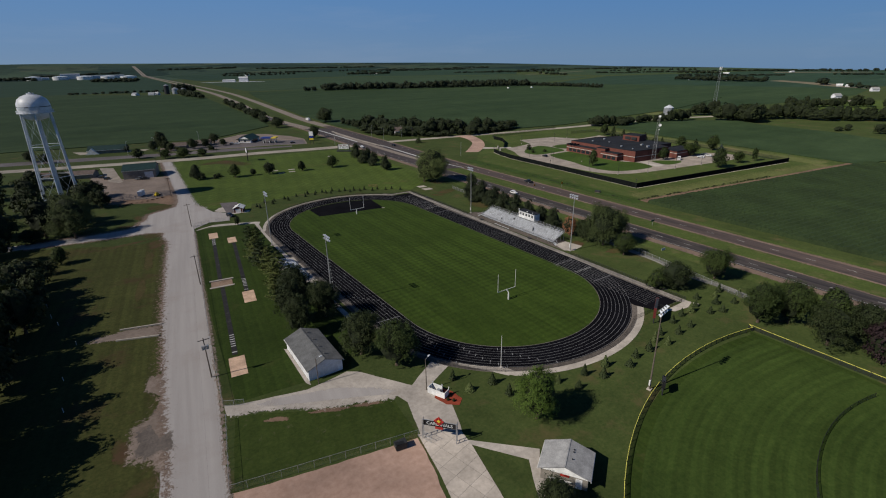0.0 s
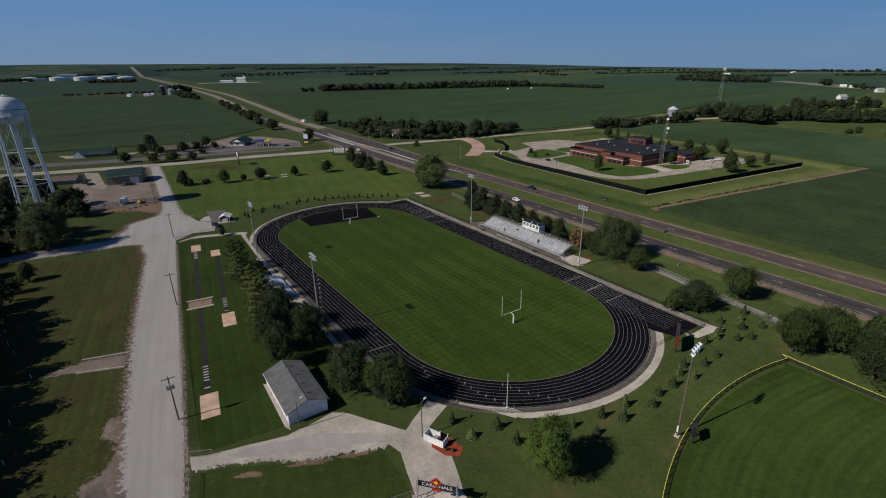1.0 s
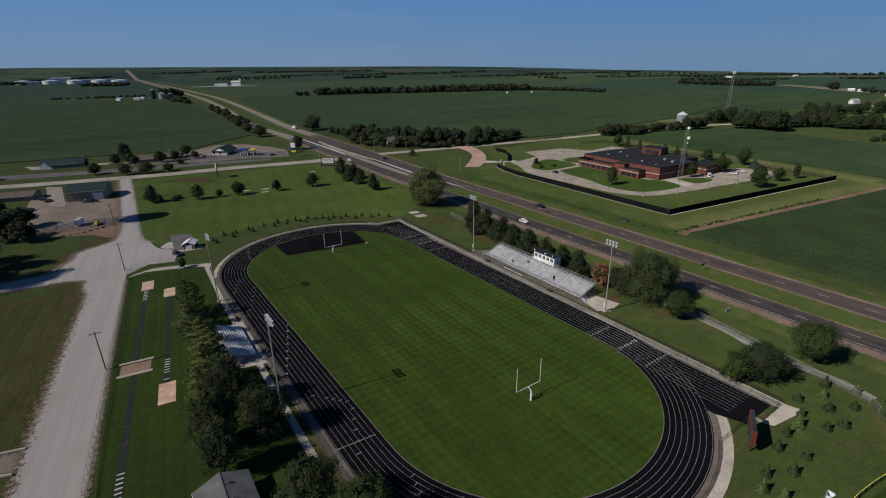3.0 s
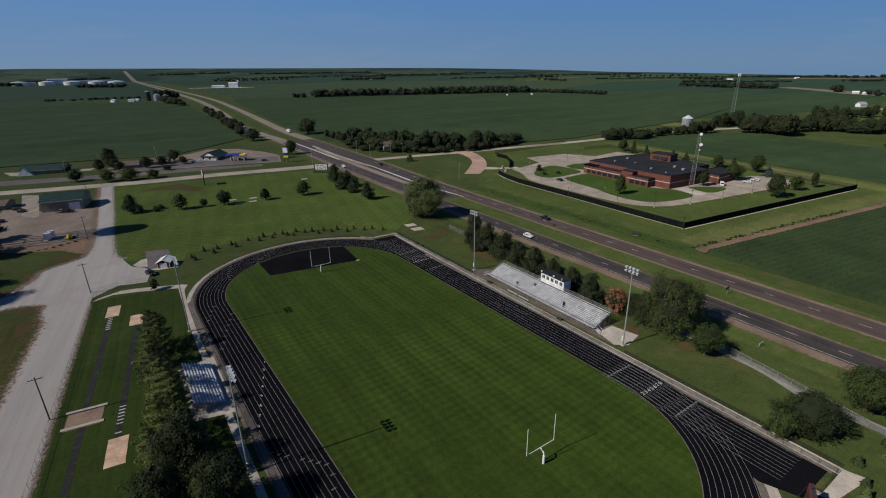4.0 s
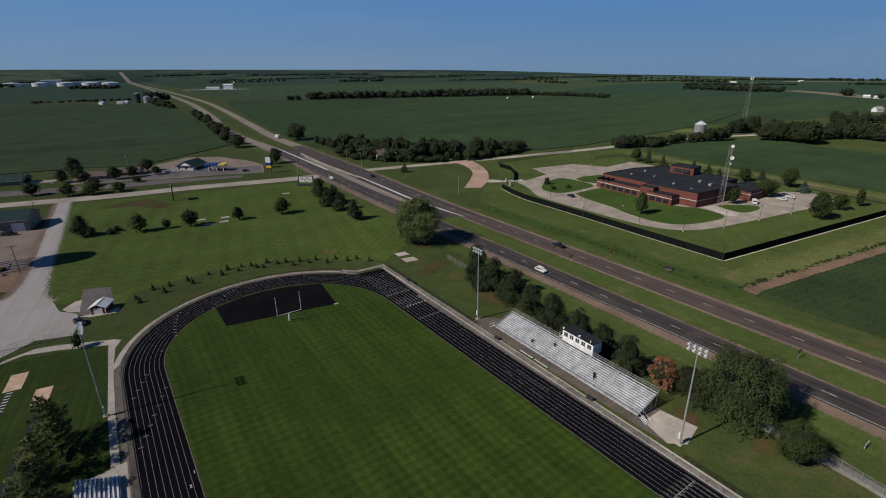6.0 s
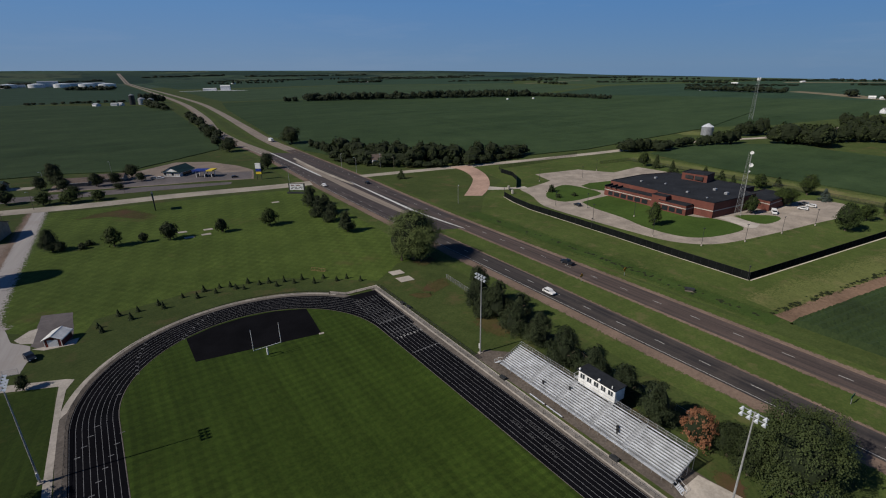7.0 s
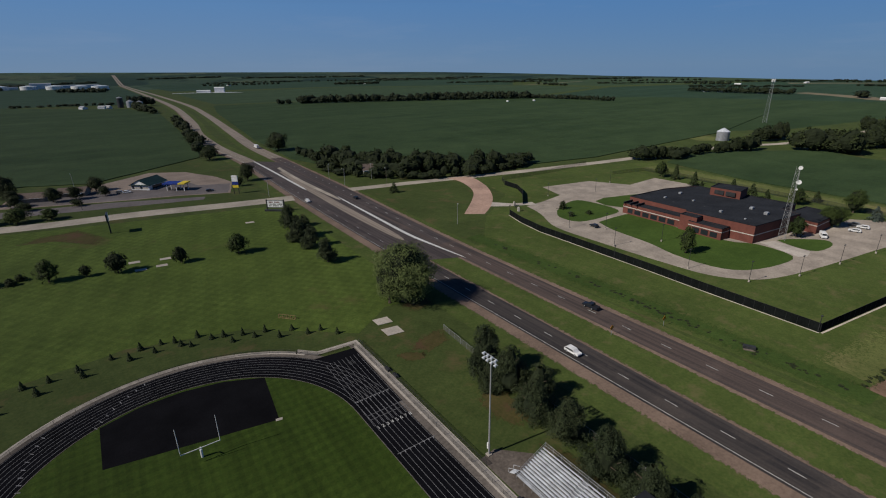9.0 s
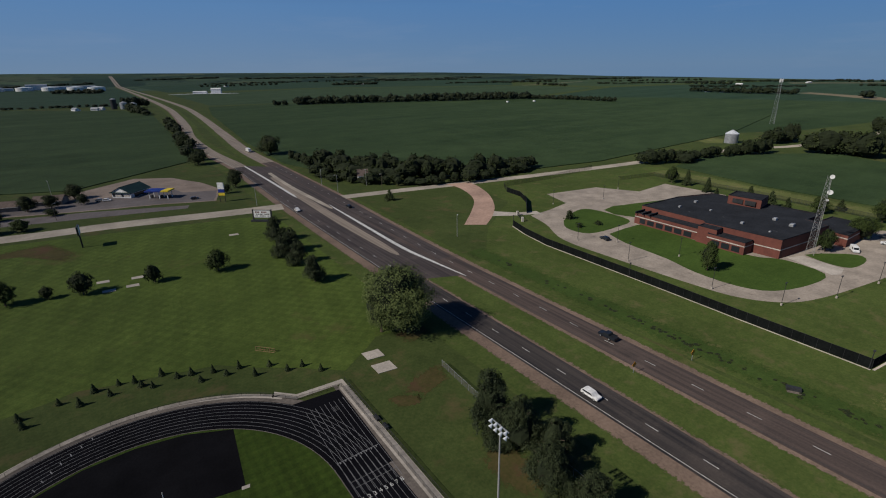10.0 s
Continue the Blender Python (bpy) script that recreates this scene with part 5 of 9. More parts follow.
m = Matrix.Translation((-71.9, 10.6, 0)) @ Matrix.Rotation(radians(-8), 4, "Z")
sheet("vault_pad", [(m @ Vector(p))[:2] for p in ((-3.4, -3.6, 0), (3.4, -3.6, 0), (3.4, 3.6, 0), (-3.4, 3.6, 0))], 0.034, "pit_clay", "worn reddish clay landing area", "pad", step=1, jag=0.1)
for y in (-3.0, 3.0):
    o = thing("pit_border", "pale timber border of the landing area", "border", m @ Matrix.Translation((0, y, 0)))
    bm = bmesh.new()
    box(bm, -3.9, -0.45, 0.0, 3.9, 0.45, 0.16, bevel=0.03)
    part("plank", bm, "concrete", o)

# ---- trees ----
RNG = np.random.default_rng(7)


def leaf_cards(pos, out, size, rng, droop=0.0):
    """Small folded leaf clumps at pos, facing roughly outwards."""
    n = len(pos)
    nrm = out + rng.normal(0, 0.18, (n, 3)) + np.array((0, 0, 0.25 - droop))
    nrm /= np.linalg.norm(nrm, axis=1)[:, None] + 1e-9
    t = rng.normal(0, 1, (n, 3))
    u = np.cross(nrm, t)
    u /= np.linalg.norm(u, axis=1)[:, None] + 1e-9
    v = np.cross(nrm, u)
    s = size * rng.uniform(0.6, 1.4, (n, 1))
    k = rng.uniform(0.5, 0.95, (n, 1))
    fold = nrm * s * rng.uniform(-0.25, 0.25, (n, 1))
    vs = np.stack([pos - u * s - fold, pos - v * s * k + fold, pos + u * s - fold, pos + v * s * k + fold], 1).reshape(-1, 3)
    fs = np.arange(4 * n).reshape(-1, 4)
    return vs, fs


def crown_points(seed, n, style):
    """Points of a broad crown inside a unit box: width 1, from z = low to 1."""
    rng = np.random.default_rng(seed)
    low, blobs = {"round": (0.13, 17), "oval": (0.14, 16), "spread": (0.14, 15), "loose": (0.18, 13), "bush": (0.0, 12), "conic": (0.05, 24)}[style]
    cs, rs = [], []
    for i in range(blobs):
        q = rng.uniform(0, 2 * math.pi)
        h = rng.uniform(0.0, 1.0)
        girth = {"round": math.sin(math.pi * (0.12 + 0.80 * h)) ** 0.6, "oval": math.sin(math.pi * (0.16 + 0.78 * h)) ** 0.8, "spread": math.sin(math.pi * (0.22 + 0.68 * h)) ** 0.55,
                 "loose": math.sin(math.pi * (0.15 + 0.75 * h)) ** 0.8, "bush": math.cos(math.pi * 0.45 * h), "conic": 1.0 - 0.62 * h ** 1.7}[style]
        rr = {"round": 0.27, "oval": 0.25, "spread": 0.27, "loose": 0.22, "bush": 0.27, "conic": 0.21 - 0.08 * h}[style] * rng.uniform(0.55, 1.3)
        d = max(0.0, 0.5 * girth - rr * 0.85) * math.sqrt(rng.uniform(0.25, 1))
        cs.append((d * math.cos(q), d * math.sin(q), low + rr * 0.7 + h * (1 - low - rr * 1.5)))
        rs.append(rr)
    cs, rs = np.array(cs), np.array(rs)
    # small lobes sit on the main ones, and the leaves gather in tufts on the lobes
    main = rng.choice(blobs, blobs * 3)
    d = rng.normal(0, 1, (blobs * 3, 3))
    d /= np.linalg.norm(d, axis=1)[:, None]
    d[:, 2] = np.abs(d[:, 2]) * 0.8 - 0.15
    cs = np.concatenate([cs, cs[main] + d * rs[main][:, None] * rng.uniform(0.75, 1.12, (blobs * 3, 1))])
    rs = np.concatenate([rs, rs[main] * rng.uniform(0.34, 0.58, blobs * 3)])
    w = rs ** 2 / (rs ** 2).sum()
    tufts = max(8, n // 9)
    k = rng.choice(len(rs), tufts, p=w)
    d = rng.normal(0, 1, (tufts, 3))
    d /= np.linalg.norm(d, axis=1)[:, None]
    d[:, 2] = np.where(d[:, 2] < -0.35, -d[:, 2] * 0.6, d[:, 2])
    r = rs[k] * rng.uniform(0.55, 1.08, tufts) ** 0.5
    mid = cs[k] + d * r[:, None] * np.array((1, 1, 0.85))
    pick = rng.choice(tufts, n)
    pos = mid[pick] + rng.normal(0, 0.022 if n > 800 else 0.035, (n, 3))
    d = d[pick]
    pos = pos + np.array((0.05 * rng.uniform(-1, 1), 0.05 * rng.uniform(-1, 1), 0)) * pos[:, 2:3]
    pos[:, :2] *= 0.5 / np.quantile(np.hypot(pos[:, 0], pos[:, 1]), 0.97)
    if style in ("round", "oval", "conic"):      # compact crowns: stray tufts are drawn in to the outline
        hh = np.clip((pos[:, 2] - low) / (1 - low), 0, 1)
        girth = {"round": np.sin(np.pi * (0.14 + 0.80 * hh)) ** 0.55, "oval": np.sin(np.pi * (0.16 + 0.80 * hh)) ** 0.7, "conic": (1.02 - hh ** 2.3) ** 0.75 * np.minimum(1, 0.62 + 2.2 * hh)}[style]
        q = np.arctan2(pos[:, 1], pos[:, 0])
        wave = 1.04 + 0.15 * np.sin(3 * q + 8 * hh + seed) + 0.13 * np.sin(5 * q - 13 * hh + 2 * seed) + 0.07 * np.sin(11 * q + 21 * hh)
        most = 0.5 * girth * wave
        rad = np.hypot(pos[:, 0], pos[:, 1]) + 1e-6
        pos[:, :2] *= np.where(rad > most, most * rng.uniform(0.80, 1.08, n) / rad, 1.0)[:, None]
    z0, z1 = np.quantile(pos[:, 2], (0.005, 0.995))
    pos[:, 2] = low + (pos[:, 2] - z0) * (1 - low) / (z1 - z0)
    pos[:, 2] = np.clip(pos[:, 2], 0.02, 1.02)
    return pos, d, rng


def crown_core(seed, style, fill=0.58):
    """A lumpy mass inside the crown that closes the gaps, coloured dark in place of shade, in quads."""
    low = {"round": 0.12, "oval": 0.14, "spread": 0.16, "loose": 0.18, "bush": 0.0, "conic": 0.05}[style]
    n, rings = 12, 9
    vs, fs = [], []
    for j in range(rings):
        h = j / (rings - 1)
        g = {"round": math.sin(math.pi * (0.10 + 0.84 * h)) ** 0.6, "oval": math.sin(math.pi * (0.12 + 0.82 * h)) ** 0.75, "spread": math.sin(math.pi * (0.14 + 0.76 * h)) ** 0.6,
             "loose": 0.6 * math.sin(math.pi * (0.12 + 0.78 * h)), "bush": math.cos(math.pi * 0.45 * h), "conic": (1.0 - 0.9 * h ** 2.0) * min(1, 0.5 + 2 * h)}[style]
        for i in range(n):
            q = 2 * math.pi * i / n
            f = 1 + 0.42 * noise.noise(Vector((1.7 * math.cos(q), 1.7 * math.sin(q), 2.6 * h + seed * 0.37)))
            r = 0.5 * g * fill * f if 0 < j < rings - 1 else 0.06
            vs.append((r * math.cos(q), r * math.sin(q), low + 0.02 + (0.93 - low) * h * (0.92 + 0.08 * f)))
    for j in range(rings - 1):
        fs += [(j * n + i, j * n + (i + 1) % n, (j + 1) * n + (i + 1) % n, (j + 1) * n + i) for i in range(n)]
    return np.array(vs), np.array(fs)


def branch_mesh(seed, style, height_ratio=1.0):
    """A tapered trunk with limbs, inside the same unit box."""
    rng = np.random.default_rng(seed + 500)
    bm = bmesh.new()
    tube(bm, (0, 0, 0), (0.01, 0, 0.06), 0.042, 0.03, 8)
    tube(bm, (0.01, 0, 0.055), (0.0, 0.015, 0.45), 0.03, 0.02, 8)
    tube(bm, (0.0, 0.015, 0.44), (0.02, -0.01, 0.86), 0.02, 0.004, 6)
    for i in range(9):
        q = i * 2.4 + rng.uniform(-0.4, 0.4)
        z = rng.uniform(0.18, 0.6)
        r = rng.uniform(0.2, 0.38)
        tip = (r * math.cos(q), r * math.sin(q), min(0.92, z + rng.uniform(0.14, 0.3)))
        tube(bm, (0, 0.01, z), tip, 0.014, 0.003, 5)
    return bm


def pine_points(seed, n, loose=False):
    """Points on whorls of boughs in a unit box; a loose pine carries flat sprays with gaps between."""
    rng = np.random.default_rng(seed)
    pos, out = [], []
    if loose:
        boughs = 40
        for i in range(boughs):
            h = (i + rng.uniform(0, 1)) / boughs
            z = 0.10 + 0.84 * h
            full = (0.50 * (1 - h) ** 0.62 * min(1.0, 0.55 + 2.5 * h) + 0.05) * rng.uniform(0.55, 1.15)
            q = i * 2.4 + rng.uniform(-0.5, 0.5)
            m = max(16, int(n / boughs * (0.3 + 1.4 * full / 0.5)))
            s = rng.uniform(0.05, 1, m) ** 0.7
            side = rng.normal(0, 1, m) * 0.20 * full * np.sin(np.pi * np.clip(s, 0.15, 0.95)) ** 0.6
            up = 0.22 * full * s ** 2
            p = np.stack([full * s * math.cos(q) - side * math.sin(q), full * s * math.sin(q) + side * math.cos(q), z + up], 1)
            p += rng.normal(0, 0.009, p.shape)
            pos.append(p)
            out.append(np.tile((math.cos(q) * 0.5, math.sin(q) * 0.5, 0.75), (m, 1)))
        return np.concatenate(pos), np.concatenate(out), rng
    boughs = 26
    for i in range(boughs):
        h = (i + 0.5) / boughs
        z = 0.06 + 0.92 * h
        wide = (0.5 * (1 - h) ** 0.75 + 0.02) * rng.uniform(0.75, 1.1)
        for j in range(4):
            q = rng.uniform(0, 2 * math.pi)
            m = max(3, int(n / boughs / 4 * (0.35 + 1.3 * (1 - h))))
            s = rng.uniform(0.15, 1, m) ** 0.7
            p = np.stack([wide * s * math.cos(q), wide * s * math.sin(q), z - 0.10 * s ** 2 * wide / 0.5], 1)
            p += rng.normal(0, 0.029, p.shape)
            pos.append(p)
            out.append(np.tile((math.cos(q) * 0.7, math.sin(q) * 0.7, 0.5), (m, 1)))
    return np.concatenate(pos), np.concatenate(out), rng


KINDS = {  # style, leaves, leaf size, material, label
    "round": ("round", 22000, 0.0112, "leaf_bright", "leafy round-crowned shade tree in full summer leaf"),
    "maple": ("round", 19000, 0.0115, "leaf", "dense green broadleaf tree standing in grass"),
    "oval": ("oval", 5600, 0.021, "leaf", "green broadleaf tree with an oval crown"),
    "dark": ("spread", 14000, 0.0130, "leaf_shade", "dark green spreading broadleaf tree"),
    "grove": ("spread", 3600, 0.027, "leaf_shade", "dark green broadleaf tree in a shady grove"),
    "spread": ("spread", 24000, 0.0098, "leaf_oak", "broad spreading deciduous tree with a heavy crown"),
    "poplar": ("spread", 24000, 0.0105, "leaf_olive", "tall olive-green cottonwood beside the highway"),
    "loose": ("loose", 3600, 0.024, "leaf_shade", "dark scraggly broadleaf tree"),
    "plum": ("oval", 4500, 0.021, "leaf_plum", "dark purple-leaved ornamental tree"),
    "rust": ("round", 6000, 0.020, "leaf_rust", "rust-brown leaved tree behind the bleachers"),
    "small": ("round", 3400, 0.027, "leaf_shade", "small dark green park tree"),
    "bush": ("bush", 1300, 0.038, "leaf_dark", "low dark green shrub in grass"),
    "pine": ("pine", 3600, 0.024, "needle", "dark green pine tree in mown grass"),
    "bushpine": ("conic", 14000, 0.0125, "needle_grey", "dense dark green pine with a rounded crown"),
    "pine_light": ("pine_loose", 6000, 0.0150, "needle_light", "light green white pine with drooping boughs"),
    "pine_dark": ("pine_loose", 6000, 0.0155, "needle", "dark green white pine beside the lawn"),
    "spruce": ("pine", 2400, 0.028, "needle_blue", "blue-grey spruce in the fenced grounds"),
    "sapling": ("cone", 420, 0.075, "needle", "young evergreen sapling planted in grass"),
    "sapling_dry": ("cone", 420, 0.075, "leaf_olive", "young browning evergreen sapling planted in grass"),
}
PROTO = {}


def tree(kind, x, y, h, w, group="", label="", name="tree"):
    style, n, size, mt, lb = KINDS[kind]
    k = (kind, int(RNG.integers(0, 3)) if n > 1000 else 0)
    m = Matrix.Translation((x, y, 0)) @ Matrix.Rotation(RNG.uniform(0, 6.28), 4, "Z") @ Matrix.Diagonal((w, w, h, 1))
    if k in PROTO:
        o = copy_thing(PROTO[k], m)
    else:
        seed = sum(ord(c) for c in kind) * 3 + k[1]
        o, core = new(name), None
        if style == "cone":
            rng = np.random.default_rng(seed)
            hh, qq = rng.uniform(0, 1, n) ** 1.4, rng.uniform(0, 2 * math.pi, n)
            rr = 0.46 * (1 - 0.92 * hh) * rng.uniform(0.55, 1.08, n)
            out = np.stack([np.cos(qq), np.sin(qq), np.full(n, 0.5)], 1)
            bm = bmesh.new()
            tube(bm, (0, 0, 0), (0, 0, 0.9), 0.05, 0.01, 6)
            vs, fs = leaf_cards(np.stack([rr * np.cos(qq), rr * np.sin(qq), 0.06 + 0.92 * hh], 1), out, size, rng)
        elif style.startswith("pine"):
            pos, out, rng = pine_points(seed, n, style == "pine_loose")
            bm = bmesh.new()
            tube(bm, (0, 0, 0), (0, 0, 0.95), 0.028, 0.004, 7)
            vs, fs = leaf_cards(pos, out, size, rng, 0.3)
        else:
            pos, out, rng = crown_points(seed, n, style)
            bm = branch_mesh(seed, style)
            vs, fs = leaf_cards(pos, out, size, rng)
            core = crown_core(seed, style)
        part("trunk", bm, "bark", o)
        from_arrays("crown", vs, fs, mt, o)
        # core whose dark colour paints in the shade between the leaves
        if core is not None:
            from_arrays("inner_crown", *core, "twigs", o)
        o.matrix_basis = m
        o.scale = (1, 1, 1)
        o.matrix_basis = m
        PROTO[k] = o
    sx = Matrix.Diagonal((w, w, h, 1))
    o.matrix_basis = Matrix.Translation((x, y, 0)) @ Matrix.Rotation(RNG.uniform(0, 6.28), 4, "Z") @ sx
    return tagged(o, label or lb, "tree" if kind != "bush" else "shrub", group)


def woods(name, spots, material, label, n=150, size=0.10, style="spread"):
    """A far belt of trees whose single crowns cannot be counted."""
    V, F, inner, base = [], [], [], 0
    for i, (x, y, h, w) in enumerate(spots):
        pos, out, rng = crown_points(900 + i % 7, n, style)
        vs, fs = leaf_cards(pos, out, size, rng)
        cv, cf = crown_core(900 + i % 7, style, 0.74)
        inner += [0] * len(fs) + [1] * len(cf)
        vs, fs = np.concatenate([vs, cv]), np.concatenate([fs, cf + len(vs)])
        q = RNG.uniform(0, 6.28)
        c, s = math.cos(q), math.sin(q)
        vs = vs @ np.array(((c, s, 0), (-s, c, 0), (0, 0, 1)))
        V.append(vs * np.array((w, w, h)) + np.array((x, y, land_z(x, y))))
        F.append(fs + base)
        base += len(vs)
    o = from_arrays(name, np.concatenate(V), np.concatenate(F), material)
    # second slot: cores with the crown's shade painted dark
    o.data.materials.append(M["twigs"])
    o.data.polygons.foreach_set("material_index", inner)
    return tagged(o, label, "woods", kind="stuff")


def along(line, gap, wide, h, w, jit=0.3):
    """Spots for trees scattered along a plan line."""
    out = []
    for p, q in zip(line[:-1], line[1:]):
        p, q = Vector(p), Vector(q)
        k = max(1, int((q - p).length / gap))
        s = (q - p).normalized().yx
        for j in range(k):
            c = p.lerp(q, (j + RNG.uniform(0, 1)) / k)
            o = RNG.uniform(-wide, wide)
            f = RNG.uniform(1 - jit, 1 + jit)
            out.append((c.x + s.x * o, c.y - s.y * o, h * f, w * RNG.uniform(1 - jit, 1 + jit)))
    return out


# beside the side lawn and the shed
for kd, x, y, h, w in (("pine_dark", -55.8, 34.0, 12.0, 9.0), ("pine_light", -54.4, 29.0, 12.5, 9.2), ("pine_light", -57.0, 23.0, 11.0, 9.6), ("pine_dark", -56.8, 15.0, 11.0, 9.6), ("pine_light", -56.2, 7.0, 12.0, 10.2), ("pine_light", -55.0, -0.5, 12.4, 10.2), ("pine_light", -58.0, -7.5, 12.0, 9.2), ("pine_dark", -55.0, -13.4, 11.5, 8.6), ("pine_light", -60.4, -15.0, 10.0, 8.4)):
    tree(kd, x, y, h, w, "row of pines beside the runways", name="pine_tree")
for kd, x, y, h, w in (("dark", -55.8, -20.5, 13, 11), ("dark", -60.0, -30.5, 13, 10), ("dark", -51.2, -33.0, 12, 10), ("dark", -60.8, -39.0, 12, 8.5), ("dark", -51.0, -57.6, 12.6, 11.6), ("maple", -46.0, -67.2, 12.4, 11.6)):
    tree(kd, x, y, h, w, "trees round the shed")
tree("small", -52.3, 75.5, 4.2, 3.2, label="small dark juniper beside the concrete walk")
tree("round", -31.0, -101.2, 11.6, 10.6, label="bright green round maple on the entrance lawn")
tree("dark", -44.6, -119.6, 6.5, 7.4, label="dark green tree in front of the concession hut")
# by the ball field
for kd, x, y, h, w in (("maple", 47.4, -108.5, 12.4, 11.0), ("maple", 54.0, -113.5, 12.8, 11.5), ("oval", 58.0, -121.5, 12.6, 10.5), ("dark", 49.4, -124.5, 11.0, 11.0), ("plum", 50.5, -135.5, 11.5, 10), ("dark", 56.0, -130.0, 12, 12), ("dark", 54, -146, 12, 12)):
    tree(kd, x, y, h, w, "trees beyond the outfield fence")
# between the track and the highway
tree("spread", 62.4, -43.0, 16.4, 15.5, label="broad heavy oak with a dense green crown")
tree("spread", 68.6, -42.0, 13.5, 12)
tree("dark", 60.4, -36.6, 9.6, 8.6, label="dark green tree crowding a broad oak")
tree("maple", 59.6, -54.6, 8.6, 8.6)
tree("dark", 49.4, -82.0, 8.6, 13.0, label="low spreading dark green tree")
tree("oval", 43.4, -79.0, 6.4, 6.5)
tree("maple", 66.2, -86.0, 10.6, 11.6)
for x, y, h, w in ((62.4, 44.8, 14.2, 9.6), (63.6, 37.2, 11.8, 9.2), (60.8, 40.0, 9.0, 7.2), (61.0, 27.0, 9.4, 8.0), (66.4, 30.5, 9.2, 8.2), (61.6, 18.2, 10.0, 8.2), (60.2, 7.6, 11.0, 8.6), (60.0, -1.4, 10.4, 8.2), (60.4, -9.6, 9.2, 7.4), (59.2, -18.8, 11.0, 8.0)):
    tree("bushpine", x, y, h * 0.96, w * 1.15, "row of pines behind the home bleachers", name="pine_tree")
tree("rust", 60.0, -27.0, 8.0, 7.2)
tree("dark", 62.0, -32.0, 8.0, 7.0)
tree("poplar", 66.9, 92.0, 20.5, 21.5)
tree("poplar", 71.0, 95.0, 16.5, 12.0)
tree("poplar", 62.6, 93.6, 16.0, 12.0)
tree("poplar", 68.4, 88.4, 14.0, 10.0)
# the park
for kd, x, y, h, w in (("bushpine", -51.6, 191.3, 10.0, 10.6), ("bush", -38.6, 191.5, 2.6, 4.4), ("oval", -29.7, 183.3, 8.7, 8.4), ("small", -18.5, 181.4, 4.6, 4.6), ("small", -8.4, 178.4, 8.1, 8.6), ("small", 13.0, 175.2, 6.8, 6.3), ("oval", 34.3, 172.5, 8.5, 9.0),
                       ("bushpine", 63.1, 194.0, 11.4, 10.4), ("bushpine", 59.5, 173.9, 9.6, 10.4), ("bushpine", 64.0, 177.0, 10, 9.4), ("bushpine", 61.3, 161.3, 9.8, 9.6), ("bushpine", 60.5, 140.0, 10.2, 9.2), ("bush", -41.3, 187.7, 3.0, 4.4)):
    tree(kd, x, y, h, w, "park trees")
SAP = [(-31.6, 106.2), (-26.4, 106), (-28.6, 101.3), (-20.5, 107.2), (-19.5, 103.5), (-13.3, 108.7), (-9.3, 105.4), (-6.5, 109.6), (-1.5, 109.5), (-3.4, 105.8), (1.8, 108.2), (3.0, 105.4), (7.6, 107.7), (10.7, 104.2), (5.2, 103.4), (13.8, 103.5), (18.5, 101.2), (15.2, 99.0), (21.0, 98.0), (24.3, 99.2), (26.8, 93.5), (31.0, 95.6), (34.1, 90.8), (37.8, 90.4), (41.0, 85.7), (-37.0, 101.0), (-36.2, 97.4)]
for x, y in SAP:
    tree("sapling", x, y, RNG.uniform(1.7, 2.6), RNG.uniform(1.5, 2.1), "double row of young evergreens", name="sapling")
SAP2 = [(-37.9, -79.9), (-37.0, -85.5), (-31.2, -86.5), (-30.7, -91.9), (-25.4, -91.2), (-18.4, -95.1), (-16.1, -99.3), (-11.2, -96.7), (-8.1, -99.8), (-4.3, -97.2), (0.6, -100.7), (5.0, -99.2), (10.4, -99.3), (15.4, -97.6), (19.6, -96.4), (47.4, -90.5), (42.6, -93.1), (53.1, -93.2), (49.1, -95.7), (53.9, -98.7), (45.7, -99.5), (38.3, -94.1), (41.9, -97.9), (33.7, -93.9), (28.1, -94.7), (16.9, -100.4), (24.0, -99.0), (30.0, -98.8), (57.5, -92.0), (60.0, -97.0)]
for i, (x, y) in enumerate(SAP2):
    tree("sapling_dry" if i % 4 == 1 else "sapling", x, y, RNG.uniform(1.9, 3.2), RNG.uniform(1.9, 2.8), "young evergreens round the track end", name="sapling")
# inside the fenced grounds
for kd, x, y, h, w in (("oval", 180.4, 61.4, 11.0, 7.4), ("bush", 190.6, 135.9, 4.6, 5.2), ("bush", 184, 124, 2.2, 4), ("bush", 194, 121, 2.0, 4), ("oval", 302.3, 149.4, 10.2, 9.4), ("pine", 302.2, 139.1, 10.0, 6.9), ("pine", 294.8, 122.4, 8.7, 6.6), ("pine", 287.9, 85.5, 8.8, 8.4), ("pine", 290, 97, 9, 7.5), ("oval", 294.0, 65.7, 8.9, 9.3), ("pine", 308.5, 61.5, 5.9, 5.5),
                       ("maple", 297.7, 42.1, 11.8, 10.3), ("spruce", 290.3, 31.2, 6.8, 7.8), ("oval", 240.0, 5.8, 12.6, 11.0), ("oval", 265.5, 5.8, 8.0, 8.2), ("oval", 280.4, 2.4, 9.1, 4.8), ("maple", 263.7, 39.5, 9.7, 12.3), ("oval", 235.5, 43.5, 9.1, 8.0), ("pine", 276, 108, 8, 6), ("pine", 283, 76, 8, 6)):
    tree(kd, x, y, h, w, "trees in the fenced grounds")
